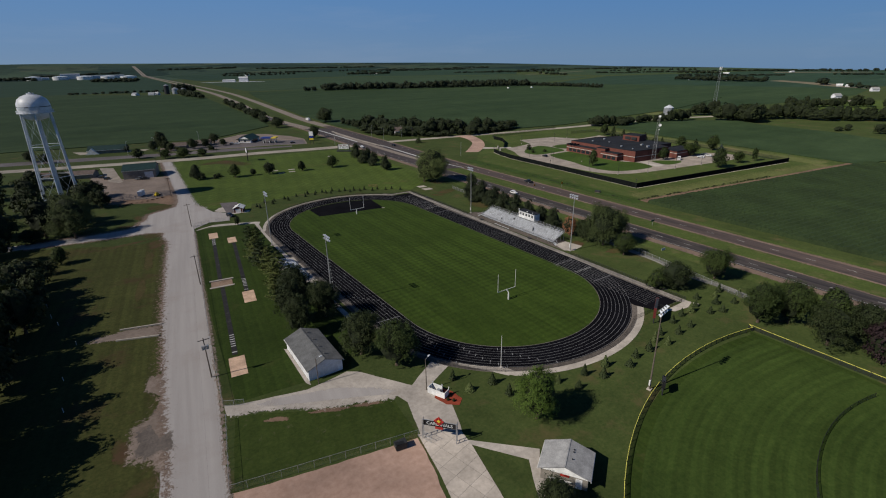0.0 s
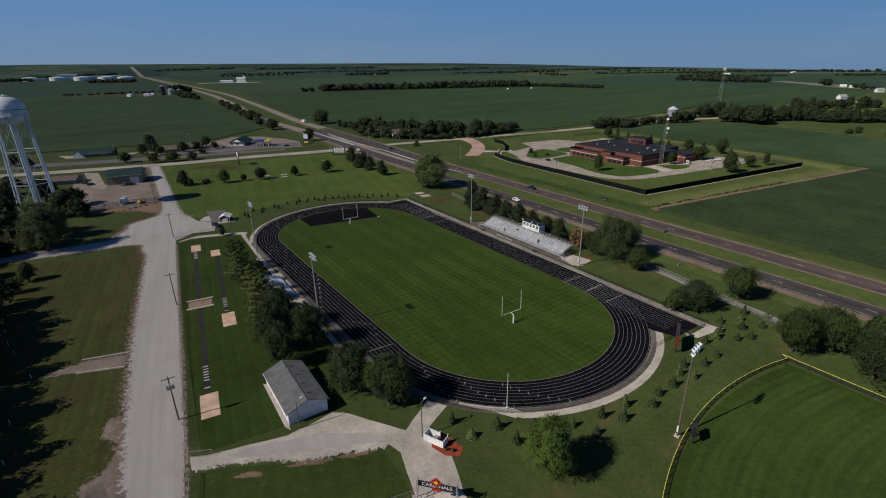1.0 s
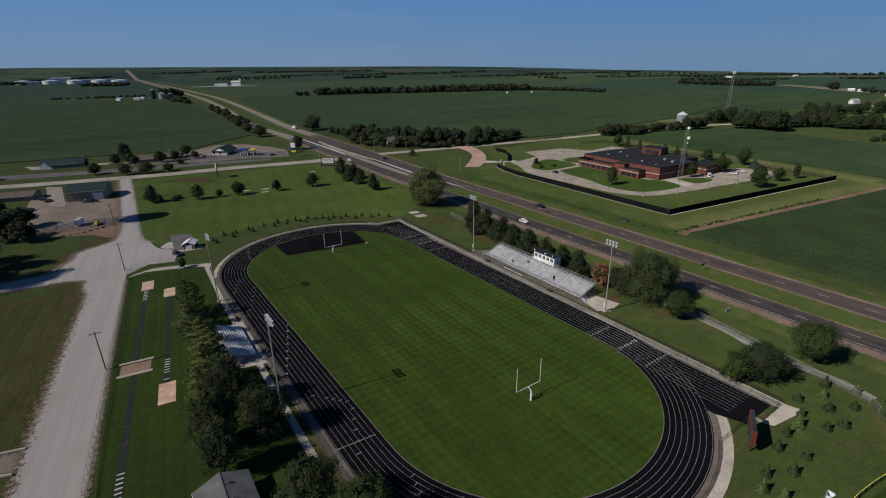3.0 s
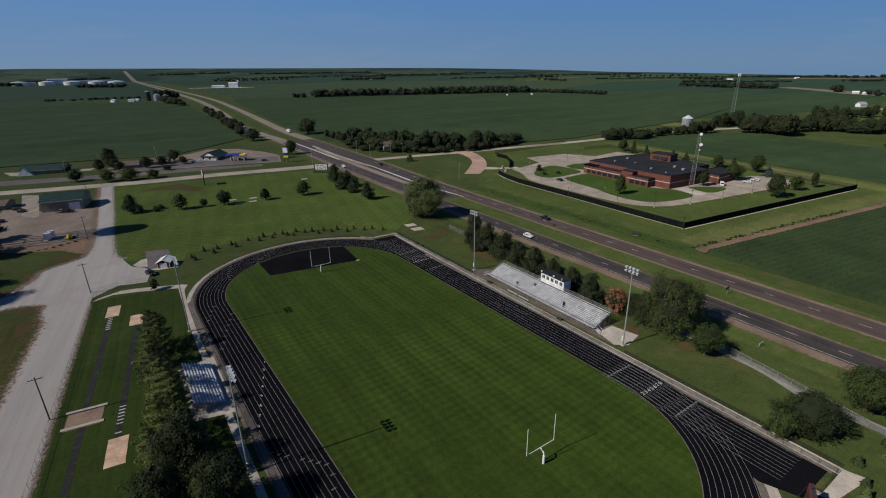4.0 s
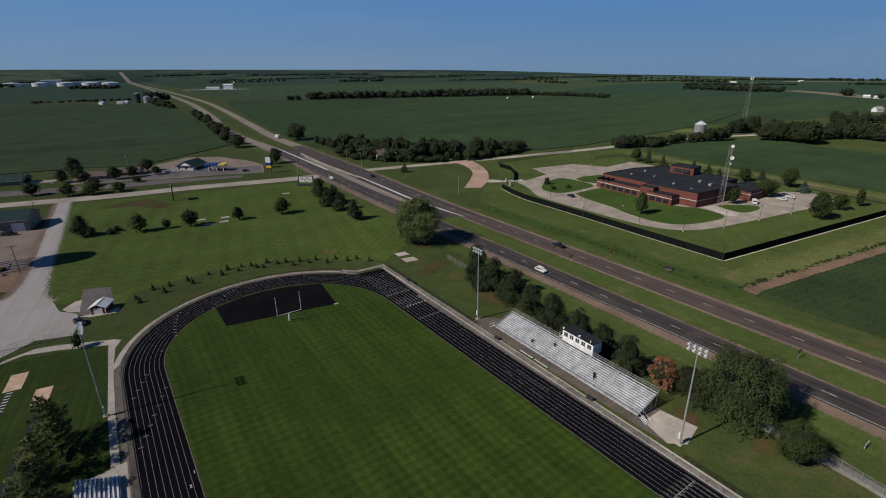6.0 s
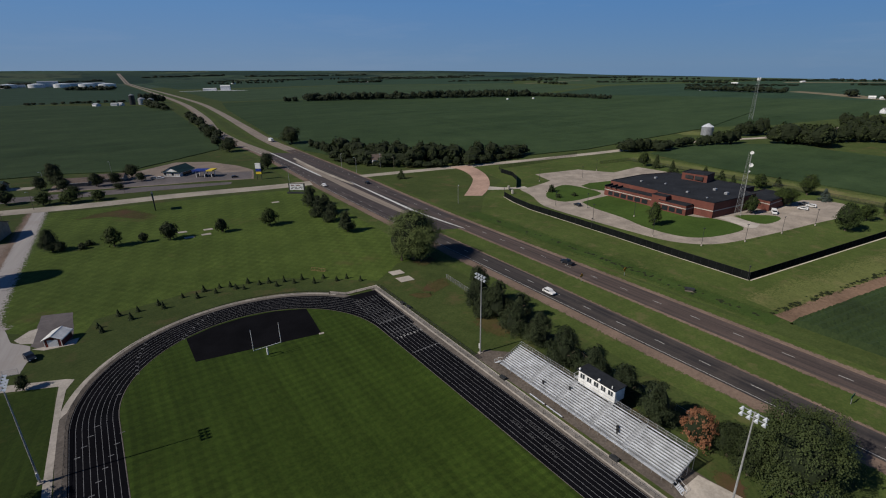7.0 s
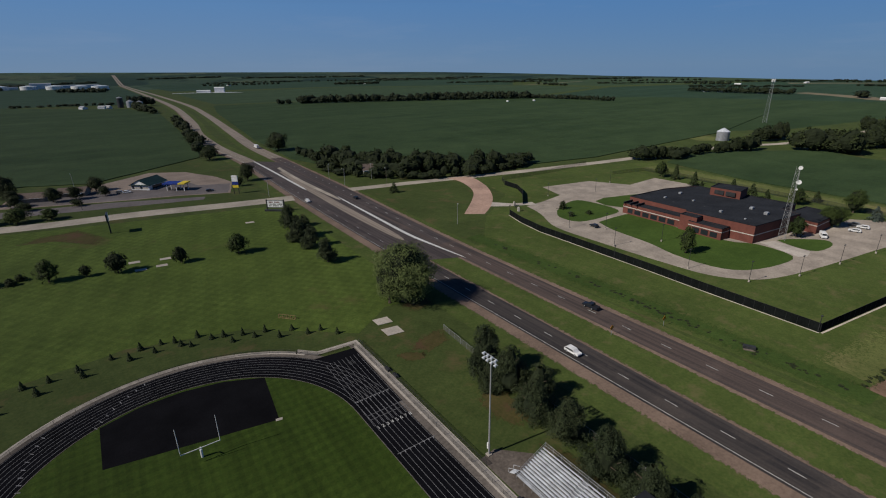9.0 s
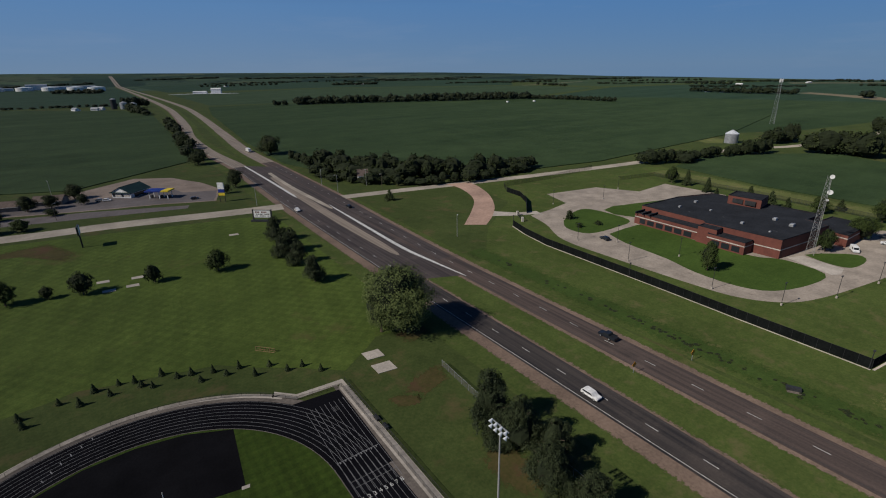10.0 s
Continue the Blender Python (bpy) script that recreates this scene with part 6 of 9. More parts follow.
# along the side road and the filling station
for kd, x, y, h, w in (("dark", -56.6, 352.8, 15, 13), ("oval", -78.1, 305.6, 8.3, 10.5), ("oval", -60.1, 291.5, 7.6, 10.5), ("oval", -47.1, 287.6, 8.0, 12.9), ("oval", -33.1, 285.2, 6.2, 10.0), ("dark", -12.5, 350, 9.3, 10.7), ("dark", -34, 331, 9, 10), ("dark", 74.9, 318.8, 12.1, 11.2), ("dark", 66, 305, 6, 6),
                       ("pine", 138.2, 224.4, 6.7, 7.2), ("dark", 133.9, 439.5, 17.3, 24.0), ("dark", 70.8, 427.6, 11.2, 17), ("dark", 76.4, 452, 10, 13), ("dark", 76, 545, 13, 15), ("dark", 80, 560, 12, 14), ("loose", 92, 700, 12, 13)):
    tree(kd, x, y, h, w, "trees by the crossroads")
for x, y, h, w in ((-52, 330, 7, 8), (-54, 342, 8, 9), (-23, 331, 8, 9), (-8, 331, 6, 7), (-22, 311, 4, 7), (-46, 316, 5, 8), (-64, 340, 9, 9), (-84, 352, 5, 6), (-140, 330, 8, 9), (-150, 345, 9, 10)):
    tree("dark", x, y, h, w, "trees round the small houses")
# left of the gravel road
for kd, x, y, h, w in (("spread", -115, 99, 19, 19), ("grove", -126, 108, 18, 17), ("grove", -112, 118, 14, 14), ("grove", -119, 128, 15, 14), ("grove", -121, 198, 14, 15), ("grove", -134, 148, 16, 16), ("grove", -112, 158, 13, 14), ("grove", -105, 150, 10, 10), ("grove", -108, 178, 10, 12), ("grove", -138, 186, 14, 15), ("loose", -131, 102, 6.4, 12.1), ("oval", -119, 66.0, 7.2, 6.5), ("loose", -122, 55.9, 5.6, 6.2),
                       ("grove", -127, 44, 11, 13), ("grove", -129, 33, 14, 14), ("loose", -123, 24, 12, 12), ("grove", -131, 19, 16, 14), ("grove", -125, 8, 15, 13), ("grove", -134, 4, 18, 15), ("loose", -128, -4, 17, 13), ("grove", -135, -12, 19, 15), ("grove", -130, -22, 19, 14), ("grove", -136, -31, 20, 15), ("loose", -130, -38, 19, 14), ("grove", -136, -46, 20, 15), ("grove", -131, -54, 19, 14), ("loose", -137, -62, 19, 15), ("grove", -133, -71, 16, 13), ("grove", -138, -80, 16, 14), ("grove", -133, -92, 17, 14), ("grove", -140, -101, 17, 15),
                       ("grove", -146, 58, 16, 16), ("grove", -142, 78, 14, 14), ("grove", -152, 92, 17, 17), ("grove", -150, 118, 17, 17), ("grove", -158, 140, 16, 17), ("grove", -150, 160, 15, 15), ("grove", -168, 180, 15, 17), ("grove", -156, 208, 14, 16), ("grove", -140, 232, 11, 13), ("grove", -160, 250, 13, 15), ("grove", -172, 222, 15, 16)):
    tree(kd, x, y, h, w, "trees beside the gravel road")

for k in range(46):
    tree("grove", RNG.uniform(-186, -140), -118 + 5.6 * k + RNG.uniform(-2, 2), RNG.uniform(14, 20), RNG.uniform(13, 17), "trees beside the gravel road")

# belts of trees farther off
BELT = [(131, 322), (136, 296), (148, 272), (165, 254), (186, 242), (212, 235), (236, 233), (262, 236)]
belt = along(BELT, 4.6, 3.0, 6.0, 10.0, 0.45) + along([(x + 8, y + 12) for x, y in BELT], 4.0, 6.0, 11.0, 15.5, 0.42) + along([(x + 16, y + 24) for x, y in BELT[:5]], 5.0, 6.0, 12.0, 16.0, 0.4)
woods("woodland", [p for i, p in enumerate(belt) if i % 4], "leaf_shade", "belt of dark green trees round a farmstead", 900, 0.036, "round")
woods("woodland", [p for i, p in enumerate(belt) if i % 4 == 0] + along([(137, 400), (142, 380), (138, 352)], 6.0, 2.0, 8.0, 8.5), "leaf_dark", "paler green trees in the farmstead belt", 900, 0.036, "spread")
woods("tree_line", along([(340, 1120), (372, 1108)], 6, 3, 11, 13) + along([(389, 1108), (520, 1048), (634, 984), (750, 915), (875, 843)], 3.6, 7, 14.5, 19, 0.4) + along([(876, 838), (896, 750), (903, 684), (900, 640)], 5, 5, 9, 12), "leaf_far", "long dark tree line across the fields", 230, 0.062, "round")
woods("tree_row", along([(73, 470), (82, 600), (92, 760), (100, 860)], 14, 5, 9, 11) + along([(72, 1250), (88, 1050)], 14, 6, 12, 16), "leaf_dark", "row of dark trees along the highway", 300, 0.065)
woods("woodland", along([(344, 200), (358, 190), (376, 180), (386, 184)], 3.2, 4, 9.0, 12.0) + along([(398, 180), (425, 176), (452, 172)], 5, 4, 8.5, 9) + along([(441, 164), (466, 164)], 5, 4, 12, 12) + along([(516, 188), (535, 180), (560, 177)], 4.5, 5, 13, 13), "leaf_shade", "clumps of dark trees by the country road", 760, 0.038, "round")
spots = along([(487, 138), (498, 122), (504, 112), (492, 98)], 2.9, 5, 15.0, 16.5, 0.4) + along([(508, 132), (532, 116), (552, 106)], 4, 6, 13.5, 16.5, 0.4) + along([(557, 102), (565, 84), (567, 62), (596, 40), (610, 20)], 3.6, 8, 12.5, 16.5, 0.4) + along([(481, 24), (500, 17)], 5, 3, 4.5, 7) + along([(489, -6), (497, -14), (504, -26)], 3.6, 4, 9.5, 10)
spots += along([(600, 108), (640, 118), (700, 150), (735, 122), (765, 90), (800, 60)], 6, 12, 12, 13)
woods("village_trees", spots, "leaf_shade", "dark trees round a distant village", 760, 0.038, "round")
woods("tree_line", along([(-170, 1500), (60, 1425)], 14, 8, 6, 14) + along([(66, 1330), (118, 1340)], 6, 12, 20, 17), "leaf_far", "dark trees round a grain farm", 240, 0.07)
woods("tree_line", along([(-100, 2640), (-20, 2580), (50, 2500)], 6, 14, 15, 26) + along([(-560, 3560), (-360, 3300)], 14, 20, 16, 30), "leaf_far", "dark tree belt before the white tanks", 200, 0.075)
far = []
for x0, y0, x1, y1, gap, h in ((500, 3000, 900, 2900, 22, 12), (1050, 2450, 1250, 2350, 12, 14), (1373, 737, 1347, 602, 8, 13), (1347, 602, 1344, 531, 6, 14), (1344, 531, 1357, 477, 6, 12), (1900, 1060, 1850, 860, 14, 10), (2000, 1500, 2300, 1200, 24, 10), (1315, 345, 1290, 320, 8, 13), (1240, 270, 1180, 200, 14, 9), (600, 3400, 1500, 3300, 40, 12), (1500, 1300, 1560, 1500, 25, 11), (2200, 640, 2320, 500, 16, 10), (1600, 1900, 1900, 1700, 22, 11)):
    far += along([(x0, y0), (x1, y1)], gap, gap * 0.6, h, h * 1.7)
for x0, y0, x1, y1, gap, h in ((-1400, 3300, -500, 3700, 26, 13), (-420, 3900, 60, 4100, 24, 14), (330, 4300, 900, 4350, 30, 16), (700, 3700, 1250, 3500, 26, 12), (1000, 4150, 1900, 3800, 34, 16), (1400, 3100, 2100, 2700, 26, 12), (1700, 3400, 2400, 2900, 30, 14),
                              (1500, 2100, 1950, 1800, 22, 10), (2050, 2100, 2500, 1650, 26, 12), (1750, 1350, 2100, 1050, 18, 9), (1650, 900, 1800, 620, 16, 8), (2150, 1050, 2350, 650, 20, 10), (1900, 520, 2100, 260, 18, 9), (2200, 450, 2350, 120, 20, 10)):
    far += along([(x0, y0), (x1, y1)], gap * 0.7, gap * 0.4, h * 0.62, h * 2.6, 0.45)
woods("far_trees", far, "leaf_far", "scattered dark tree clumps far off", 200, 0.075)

# tall corn beside the highway: a raised, uneven canopy
xs, ys = np.arange(0, 200, 0.9), np.arange(0, 150, 0.76)
gx, gy = np.meshgrid(xs, ys)
wx = 128.5 + gx
wy = -16.5 - gy - 0.155 * gx
rows_ = 0.6 + 0.4 * np.cos(2 * math.pi * gy / 3.04)
wz = 1.8 * (0.62 + 0.38 * rows_) + RNG.normal(0, 0.08, gx.shape)
wz[0, :] = wz[-1, :] = 0
wz[:, 0] = wz[:, -1] = 0
wx = wx + RNG.normal(0, 0.12, gx.shape)
wy = wy + RNG.normal(0, 0.12, gx.shape)
nxs, nys = len(xs), len(ys)
idx = np.arange(nxs * nys).reshape(nys, nxs)
quads = np.stack([idx[1:, :-1], idx[1:, 1:], idx[:-1, 1:], idx[:-1, :-1]], -1).reshape(-1, 4)
corn = tagged(from_arrays("corn_crop", np.stack([wx, wy, wz], -1).reshape(-1, 3), quads, "corn"), "standing field of dark green corn in rows", "crop", kind="stuff")
ragged_edge("field_edge", smooth([(129.5, -16.2), (160, -20.5), (230, -32), (330, -46)], 9), (-5.4, -4.2, -2.0, 0.4), (0.0, 0.7, 0.95, 0.95), 0.05, "earth", "bare brown strip along the corn", "ground")
# weedy growth along the ditch and the field edge
spots = []
for i in range(80):
    y = RNG.uniform(-10, 118)
    spots.append((RNG.normal(126.8, 0.9), y, RNG.uniform(0.08, 0.2), RNG.uniform(0.9, 2.2)))
for i in range(120):
    x = RNG.uniform(130, 240)
    spots.append((x, -10.6 - 0.155 * (x - 131) + RNG.normal(0, 0.7), RNG.uniform(0.2, 0.6), RNG.uniform(0.8, 1.8)))
woods("ditch_weeds", spots, "weeds", "rough weeds along the ditch and field edge", 30, 0.14, "bush")

# ---- sports things ----


def field_turn(x, y, rz=0.0, z=0.0):
    return pose(x, y, z, 0, 0, rz)


def stadium_light(x, y, h, toward, label, banks=2, pole="pole"):
    """A tall pole with two cross arms of floodlights turned to the field."""
    o = thing("stadium_light", label, "floodlight", field_turn(x, y, toward), "stadium lights")
    bm = bmesh.new()
    tube(bm, (0, 0, 0), (0, 0, h), 0.20, 0.10, 10)
    part("pole", bm, pole, o)
    bm = bmesh.new()
    box(bm, -0.5, -0.5, 0, 0.5, 0.5, 0.25, bevel=0.04)
    part("footing", bm, "concrete", o)
    bm = bmesh.new()
    box(bm, -0.16, -0.5, 1.3, 0.16, -0.2, 2.7, bevel=0.03)
    part("switch_box", bm, "white", o, "white electrical box on the pole")
    bm = bmesh.new()
    tube(bm, (0, 0, 0), (0.34, 0, -0.26), 0.16, 0.34, 12)
    tube(bm, (-0.16, 0, 0.1), (0.02, 0, 0), 0.12, 0.15, 8)
    first = None
    for k in range(banks):
        z = h - 0.15 - k * 0.95
        b2 = bmesh.new()
        box(b2, -0.07, -1.9, z - 0.07, 0.07, 1.9, z + 0.07, bevel=0.01)
        part("cross_arm", b2, "steel", o)
        for j in range(4):
            m = Matrix.Translation((0.25, -1.62 + 1.08 * j, z + 0.10))
            if first is None:
                first = part("lamp", bm, "lamp_face", o, "white floodlight head")
                first.matrix_basis = m
            else:
                share("lamp", first, o, m)
    return o


stadium_light(-46.4, -26.6, 22.6, 0, "tall steel stadium light pole beside the visitor side")
stadium_light(-47.0, 37.6, 22.6, 0, "tall steel stadium light pole beside the concrete walk")
stadium_light(46.2, 24.0, 22.6, 180, "tall steel stadium light pole beside the home bleachers")
stadium_light(46.8, -39.6, 22.6, 180, "tall steel stadium light pole by the bleacher slab")
stadium_light(-3.6, -109.0, 21.0, -80, "tall weathered wooden light pole behind the outfield fence", pole="wood_pole")


def goal_post(x, y, rz, label):
    o = thing("goal_post", label, "goal post", field_turn(x, y, rz), "football goal posts")
    bm = bmesh.new()
    tube(bm, (0, 0, 0), (0, 0, 1.9), 0.24, 0.24, 12)
    part("padding", bm, "white", o, "white padding round the base")
    bm = bmesh.new()
    tube(bm, (0, 0, 1.9), (0, 0.1, 2.5), 0.13, 0.13, 10)
    tube(bm, (0, 0.08, 2.46), (0, 1.0, 3.05), 0.13, 0.12, 10)
    part("gooseneck", bm, "white", o)
    bm = bmesh.new()
    tube(bm, (-3.55, 1.0, 3.05), (3.55, 1.0, 3.05), 0.085, n=10)
    part("crossbar", bm, "white", o)
    for s in (-3.55, 3.55):
        bm = bmesh.new()
        tube(bm, (s, 1.0, 3.0), (s, 1.0, 9.1), 0.07, 0.055, 10)
        part("upright", bm, "white", o)


goal_post(0, -56.6, 0, "white football goal post on the grass")
goal_post(0, 56.6, 180, "white football goal post before the black pad")


def bleachers(name, m, rows, pitch, rise, z0, length, label, aisles, rail=True):
    """Open aluminium seating: foot planks and seat planks on a steel frame, local x runs up the rows, y along."""
    o = thing(name, label, "bleachers", m)
    b_seat = bmesh.new()
    box(b_seat, -0.14, 0, 0, 0.14, length, 0.05, bevel=0.008)
    b_foot = bmesh.new()
    box(b_foot, -0.2, 0, 0, 0.2, length, 0.04, bevel=0.006)
    seat0 = foot0 = None
    for k in range(rows):
        ms = Matrix.Translation((k * pitch + 0.1, 0, z0 + k * rise + 0.42))
        mf = Matrix.Translation((k * pitch - 0.22, 0, z0 + k * rise))
        if k == 0:
            seat0 = part("seat_plank", b_seat, "alu", o)
            seat0.matrix_basis = ms
            foot0 = part("foot_plank", b_foot, "alu_dull", o)
            foot0.matrix_basis = mf
        else:
            share("seat_plank", seat0, o, ms)
            share("foot_plank", foot0, o, mf)
        if k:
            bm = bmesh.new()
            box(bm, k * pitch - 0.45, 0, z0 + (k - 1) * rise + 0.05, k * pitch - 0.42, length, z0 + k * rise - 0.02)
            part("riser", bm, "alu_dull", o)
    n = int(length / 2.9)
    for i in range(n + 1):
        y = 0.1 + i * (length - 0.2) / n
        bm = bmesh.new()
        top = rows * pitch
        tube(bm, (-0.3, y, z0 - 0.06), (top, y, z0 + (rows - 1) * rise - 0.06), 0.05, n=6)
        for f in (0.0, 0.35, 0.7, 1.0):
            tube(bm, (-0.25 + f * top, y, 0), (-0.25 + f * top, y, z0 + f * (rows - 1) * rise - 0.06), 0.045, n=6)
        tube(bm, (0, y, 0.1), (top * 0.7, y, z0 + 0.5 * rows * rise), 0.03, n=5)
        part("frame", bm, "steel", o)
    if rail:
        top, zt = rows * pitch + 0.15, z0 + rows * rise
        bm = bmesh.new()
        for z in (0.45, 1.1):
            tube(bm, (top, 0, zt + z), (top, length, zt + z), 0.03, n=6)
        for i in range(int(length / 2) + 1):
            tube(bm, (top, i * length / int(length / 2), zt - rise), (top, i * length / int(length / 2), zt + 1.1), 0.028, n=6)
        for y in (0.0, length):
            for z in (0.5, 1.05):
                tube(bm, (0, y, z0 + z), (top, y, zt + z), 0.028, n=6)
            for f in (0, 0.33, 0.66):
                tube(bm, (f * top, y, z0 + f * (zt - z0)), (f * top, y, z0 + f * (zt - z0) + 1.05), 0.025, n=6)
        part("guard_rail", bm, "steel", o)
        bm = bmesh.new()
        box(bm, top - 0.005, 0, zt - rise, top + 0.005, length, zt + 1.1)
        for y in (0.0, length):
            v = [bm.verts.new(p) for p in ((0, y, z0 + 0.0), (top, y, zt), (top, y, zt + 1.05), (0, y, z0 + 1.05))]
            bm.faces.new(v)
        part("mesh_panel", bm, "link", o, "wire mesh infill")
        bm = bmesh.new()
        for z in (0.6, 1.1):
            tube(bm, (-0.95, 0, z0 + z), (-0.95, length, z0 + z), 0.028, n=6)
        for i in range(int(length / 2) + 1):
            tube(bm, (-0.95, i * length / int(length / 2), 0), (-0.95, i * length / int(length / 2), z0 + 1.1), 0.028, n=6)
        part("front_rail", bm, "steel", o)
        bm = bmesh.new()
        box(bm, -0.97, 0, z0 - 0.05, -0.955, length, z0 + 1.1)
        part("mesh_panel", bm, "link", o, "wire mesh infill")
        bm = bmesh.new()
        box(bm, -0.95, 0, z0 - 0.05, -0.42, length, z0, bevel=0.01)
        part("walkway", bm, "alu", o)
    for y in aisles:
        for k in range(rows):
            if k == 0 and y == aisles[0]:
                bm = bmesh.new()
                box(bm, -0.04, -0.6, 0.04, 0.26, 0.6, 0.10)
                box(bm, 0.0, -0.62, 0.475, 0.22, 0.62, 0.50)
                step0 = part("aisle_step", bm, "steel", o)
                step0.matrix_basis = Matrix.Translation((0, y, z0))
            else:
                share("aisle_step", step0, o, Matrix.Translation((k * pitch, y, z0 + k * rise)))
    return o


home = bleachers("home_bleachers", pose(47.3, -30.2, 0), 11, 0.56, 0.235, 0.95, 46.6, "long silver aluminium bleachers with a press box behind", (10.5, 18.5, 28.0, 36.5))
for y in (-0.4, 47.0):
    bm = bmesh.new()
    s = -1 if y < 0 else 1
    for k in range(5):
        box(bm, -0.9, y + s * (0.3 + 0.28 * k) - 0.14, 0.95 - 0.19 * (k + 1), 0.3, y + s * (0.3 + 0.28 * k) + 0.14, 0.95 - 0.19 * (k + 1) + 0.05)
    for x in (-0.92, 0.32):
        tube(bm, (x, y, 0.9), (x, y + s * 1.7, 0.0), 0.04, n=6)
        tube(bm, (x, y, 1.9), (x, y + s * 1.7, 0.95), 0.03, n=6)
        tube(bm, (x, y + s * 1.7, 0.95), (x, y + s * 1.7, 0.0), 0.03, n=6)
    part("end_stair", bm, "alu", home, "aluminium end stair")
visitor = bleachers("visitor_bleachers", pose(-45.6, 15.8, 0, 0, 0, 180), 10, 0.64, 0.23, 0.45, 18.6, "small silver aluminium bleachers under the pines", (9.3,), False)


def window_row(parent, n, x0, x1, z0, z1, y, depth=0.06, frame_mat="white", rotm=None):
    """Framed panes along local x on a wall facing -y."""
    w = (x1 - x0) / n
    for i in range(n):
        a_, b_ = x0 + i * w + w * 0.18, x0 + (i + 1) * w - w * 0.18
        bm = bmesh.new()
        for p, q in (((a_ - 0.07, z0 - 0.07), (b_ + 0.07, z0)), ((a_ - 0.07, z1), (b_ + 0.07, z1 + 0.07)), ((a_ - 0.07, z0), (a_, z1)), ((b_, z0), (b_ + 0.07, z1)), (((a_ + b_) / 2 - 0.03, z0), ((a_ + b_) / 2 + 0.03, z1))):
            box(bm, p[0], y - depth, p[1], q[0], y + 0.03, q[1])
        win = part("window", bm, frame_mat, parent)
        bm = bmesh.new()
        box(bm, a_, y - 0.012, z0, b_, y + 0.02, z1)
        part("pane", bm, "glass", win, "dark window pane")


# press box on legs behind the top row
pb = thing("press_box", "white press box with dark windows behind the bleachers", "press box", pose(53.6, -7.2, 0, 0, 0, -90))
bm = bmesh.new()
box(bm, -4.9, 0, 3.35, 4.9, 3.3, 6.6)
part("wall", bm, "white", pb)
bm = bmesh.new()
for a_, b_ in (((-5.2, -0.6, 6.35), (5.2, 3.5, 6.12)),):
    v = [bm.verts.new(p) for p in ((-5.2, -0.55, 6.84), (5.2, -0.55, 6.84), (5.2, 3.55, 6.60), (-5.2, 3.55, 6.60), (-5.2, -0.55, 6.66), (5.2, -0.55, 6.66), (5.2, 3.55, 6.48), (-5.2, 3.55, 6.48))]
    for f in ((0, 1, 2, 3), (7, 6, 5, 4), (0, 4, 5, 1), (1, 5, 6, 2), (2, 6, 7, 3), (3, 7, 4, 0)):
        bm.faces.new([v[i] for i in f])
part("roof", bm, "roof_black", pb, "dark shed roof")
window_row(pb, 5, -4.7, 4.7, 4.75, 5.95, 0.0)
for x in (-4.6, 0, 4.6):
    for y in (0.3, 3.0):
        bm = bmesh.new()
        box(bm, x - 0.1, y - 0.1, 0, x + 0.1, y + 0.1, 3.5)
        part("leg", bm, "wood_pole", pb)
bm = bmesh.new()
box(bm, -6.3, 0.4, 3.45, -4.95, 3.0, 3.6)
for x, y in ((-6.3, 0.4), (-6.3, 3.0)):
    tube(bm, (x, y, 0), (x, y, 4.6), 0.05, n=6)
tube(bm, (-6.3, 0.4, 4.6), (-6.3, 3.0, 4.6), 0.04, n=6)
tube(bm, (-4.9, 3.0, 4.6), (-6.3, 3.0, 4.6), 0.04, n=6)
part("landing", bm, "white", pb, "white side landing with a railing")
for x0, y0, z0, x1, y1, z1, bv in ((-4.7, -0.4, 6.80, -4.3, 0.0, 7.25, 0.08), (0.4, -0.3, 6.78, 0.9, 0.2, 7.2, 0.1), (4.0, -0.2, 6.78, 4.2, 0.0, 7.4, 0.04)):
    bm = bmesh.new()
    box(bm, x0, y0, z0, x1, y1, z1, bevel=bv)
    part("loudspeaker", bm, "white", pb, "white loudspeaker on the roof edge")
for y0 in (-6.2, -1.0):
    tb = thing("team_bench", "long aluminium team bench beside the track", "bench", pose(44.4, y0, 0), "benches beside the home straight")
    bm = bmesh.new()
    box(bm, -0.15, 0, 0.42, 0.15, 4.6, 0.47, bevel=0.01)
    part("seat", bm, "alu", tb)
    for y in (0.4, 2.3, 4.2):
        bm = bmesh.new()
        box(bm, -0.14, y - 0.03, 0, 0.14, y + 0.03, 0.42)
        part("leg", bm, "steel", tb)
for x, y in ((49.2, -16.4), (50.6, -2.6), (48.6, -16.9), (48.4, 3.4)):
    z = 0.95 + (x - 47.3) / 0.56 * 0.235
    bn = thing("litter_bin", "dark litter bin standing on the bleachers", "bin", pose(x, y, z))
    bm = bmesh.new()
    tube(bm, (0, 0, 0), (0, 0, 0.85), 0.25, 0.29, 12)
    part("drum", bm, "dark_steel", bn)
    bm = bmesh.new()
    tube(bm, (0, 0, 0.85), (0, 0, 0.92), 0.30, 0.30, 12)
    part("rim", bm, "black", bn)

# ---- fences ----


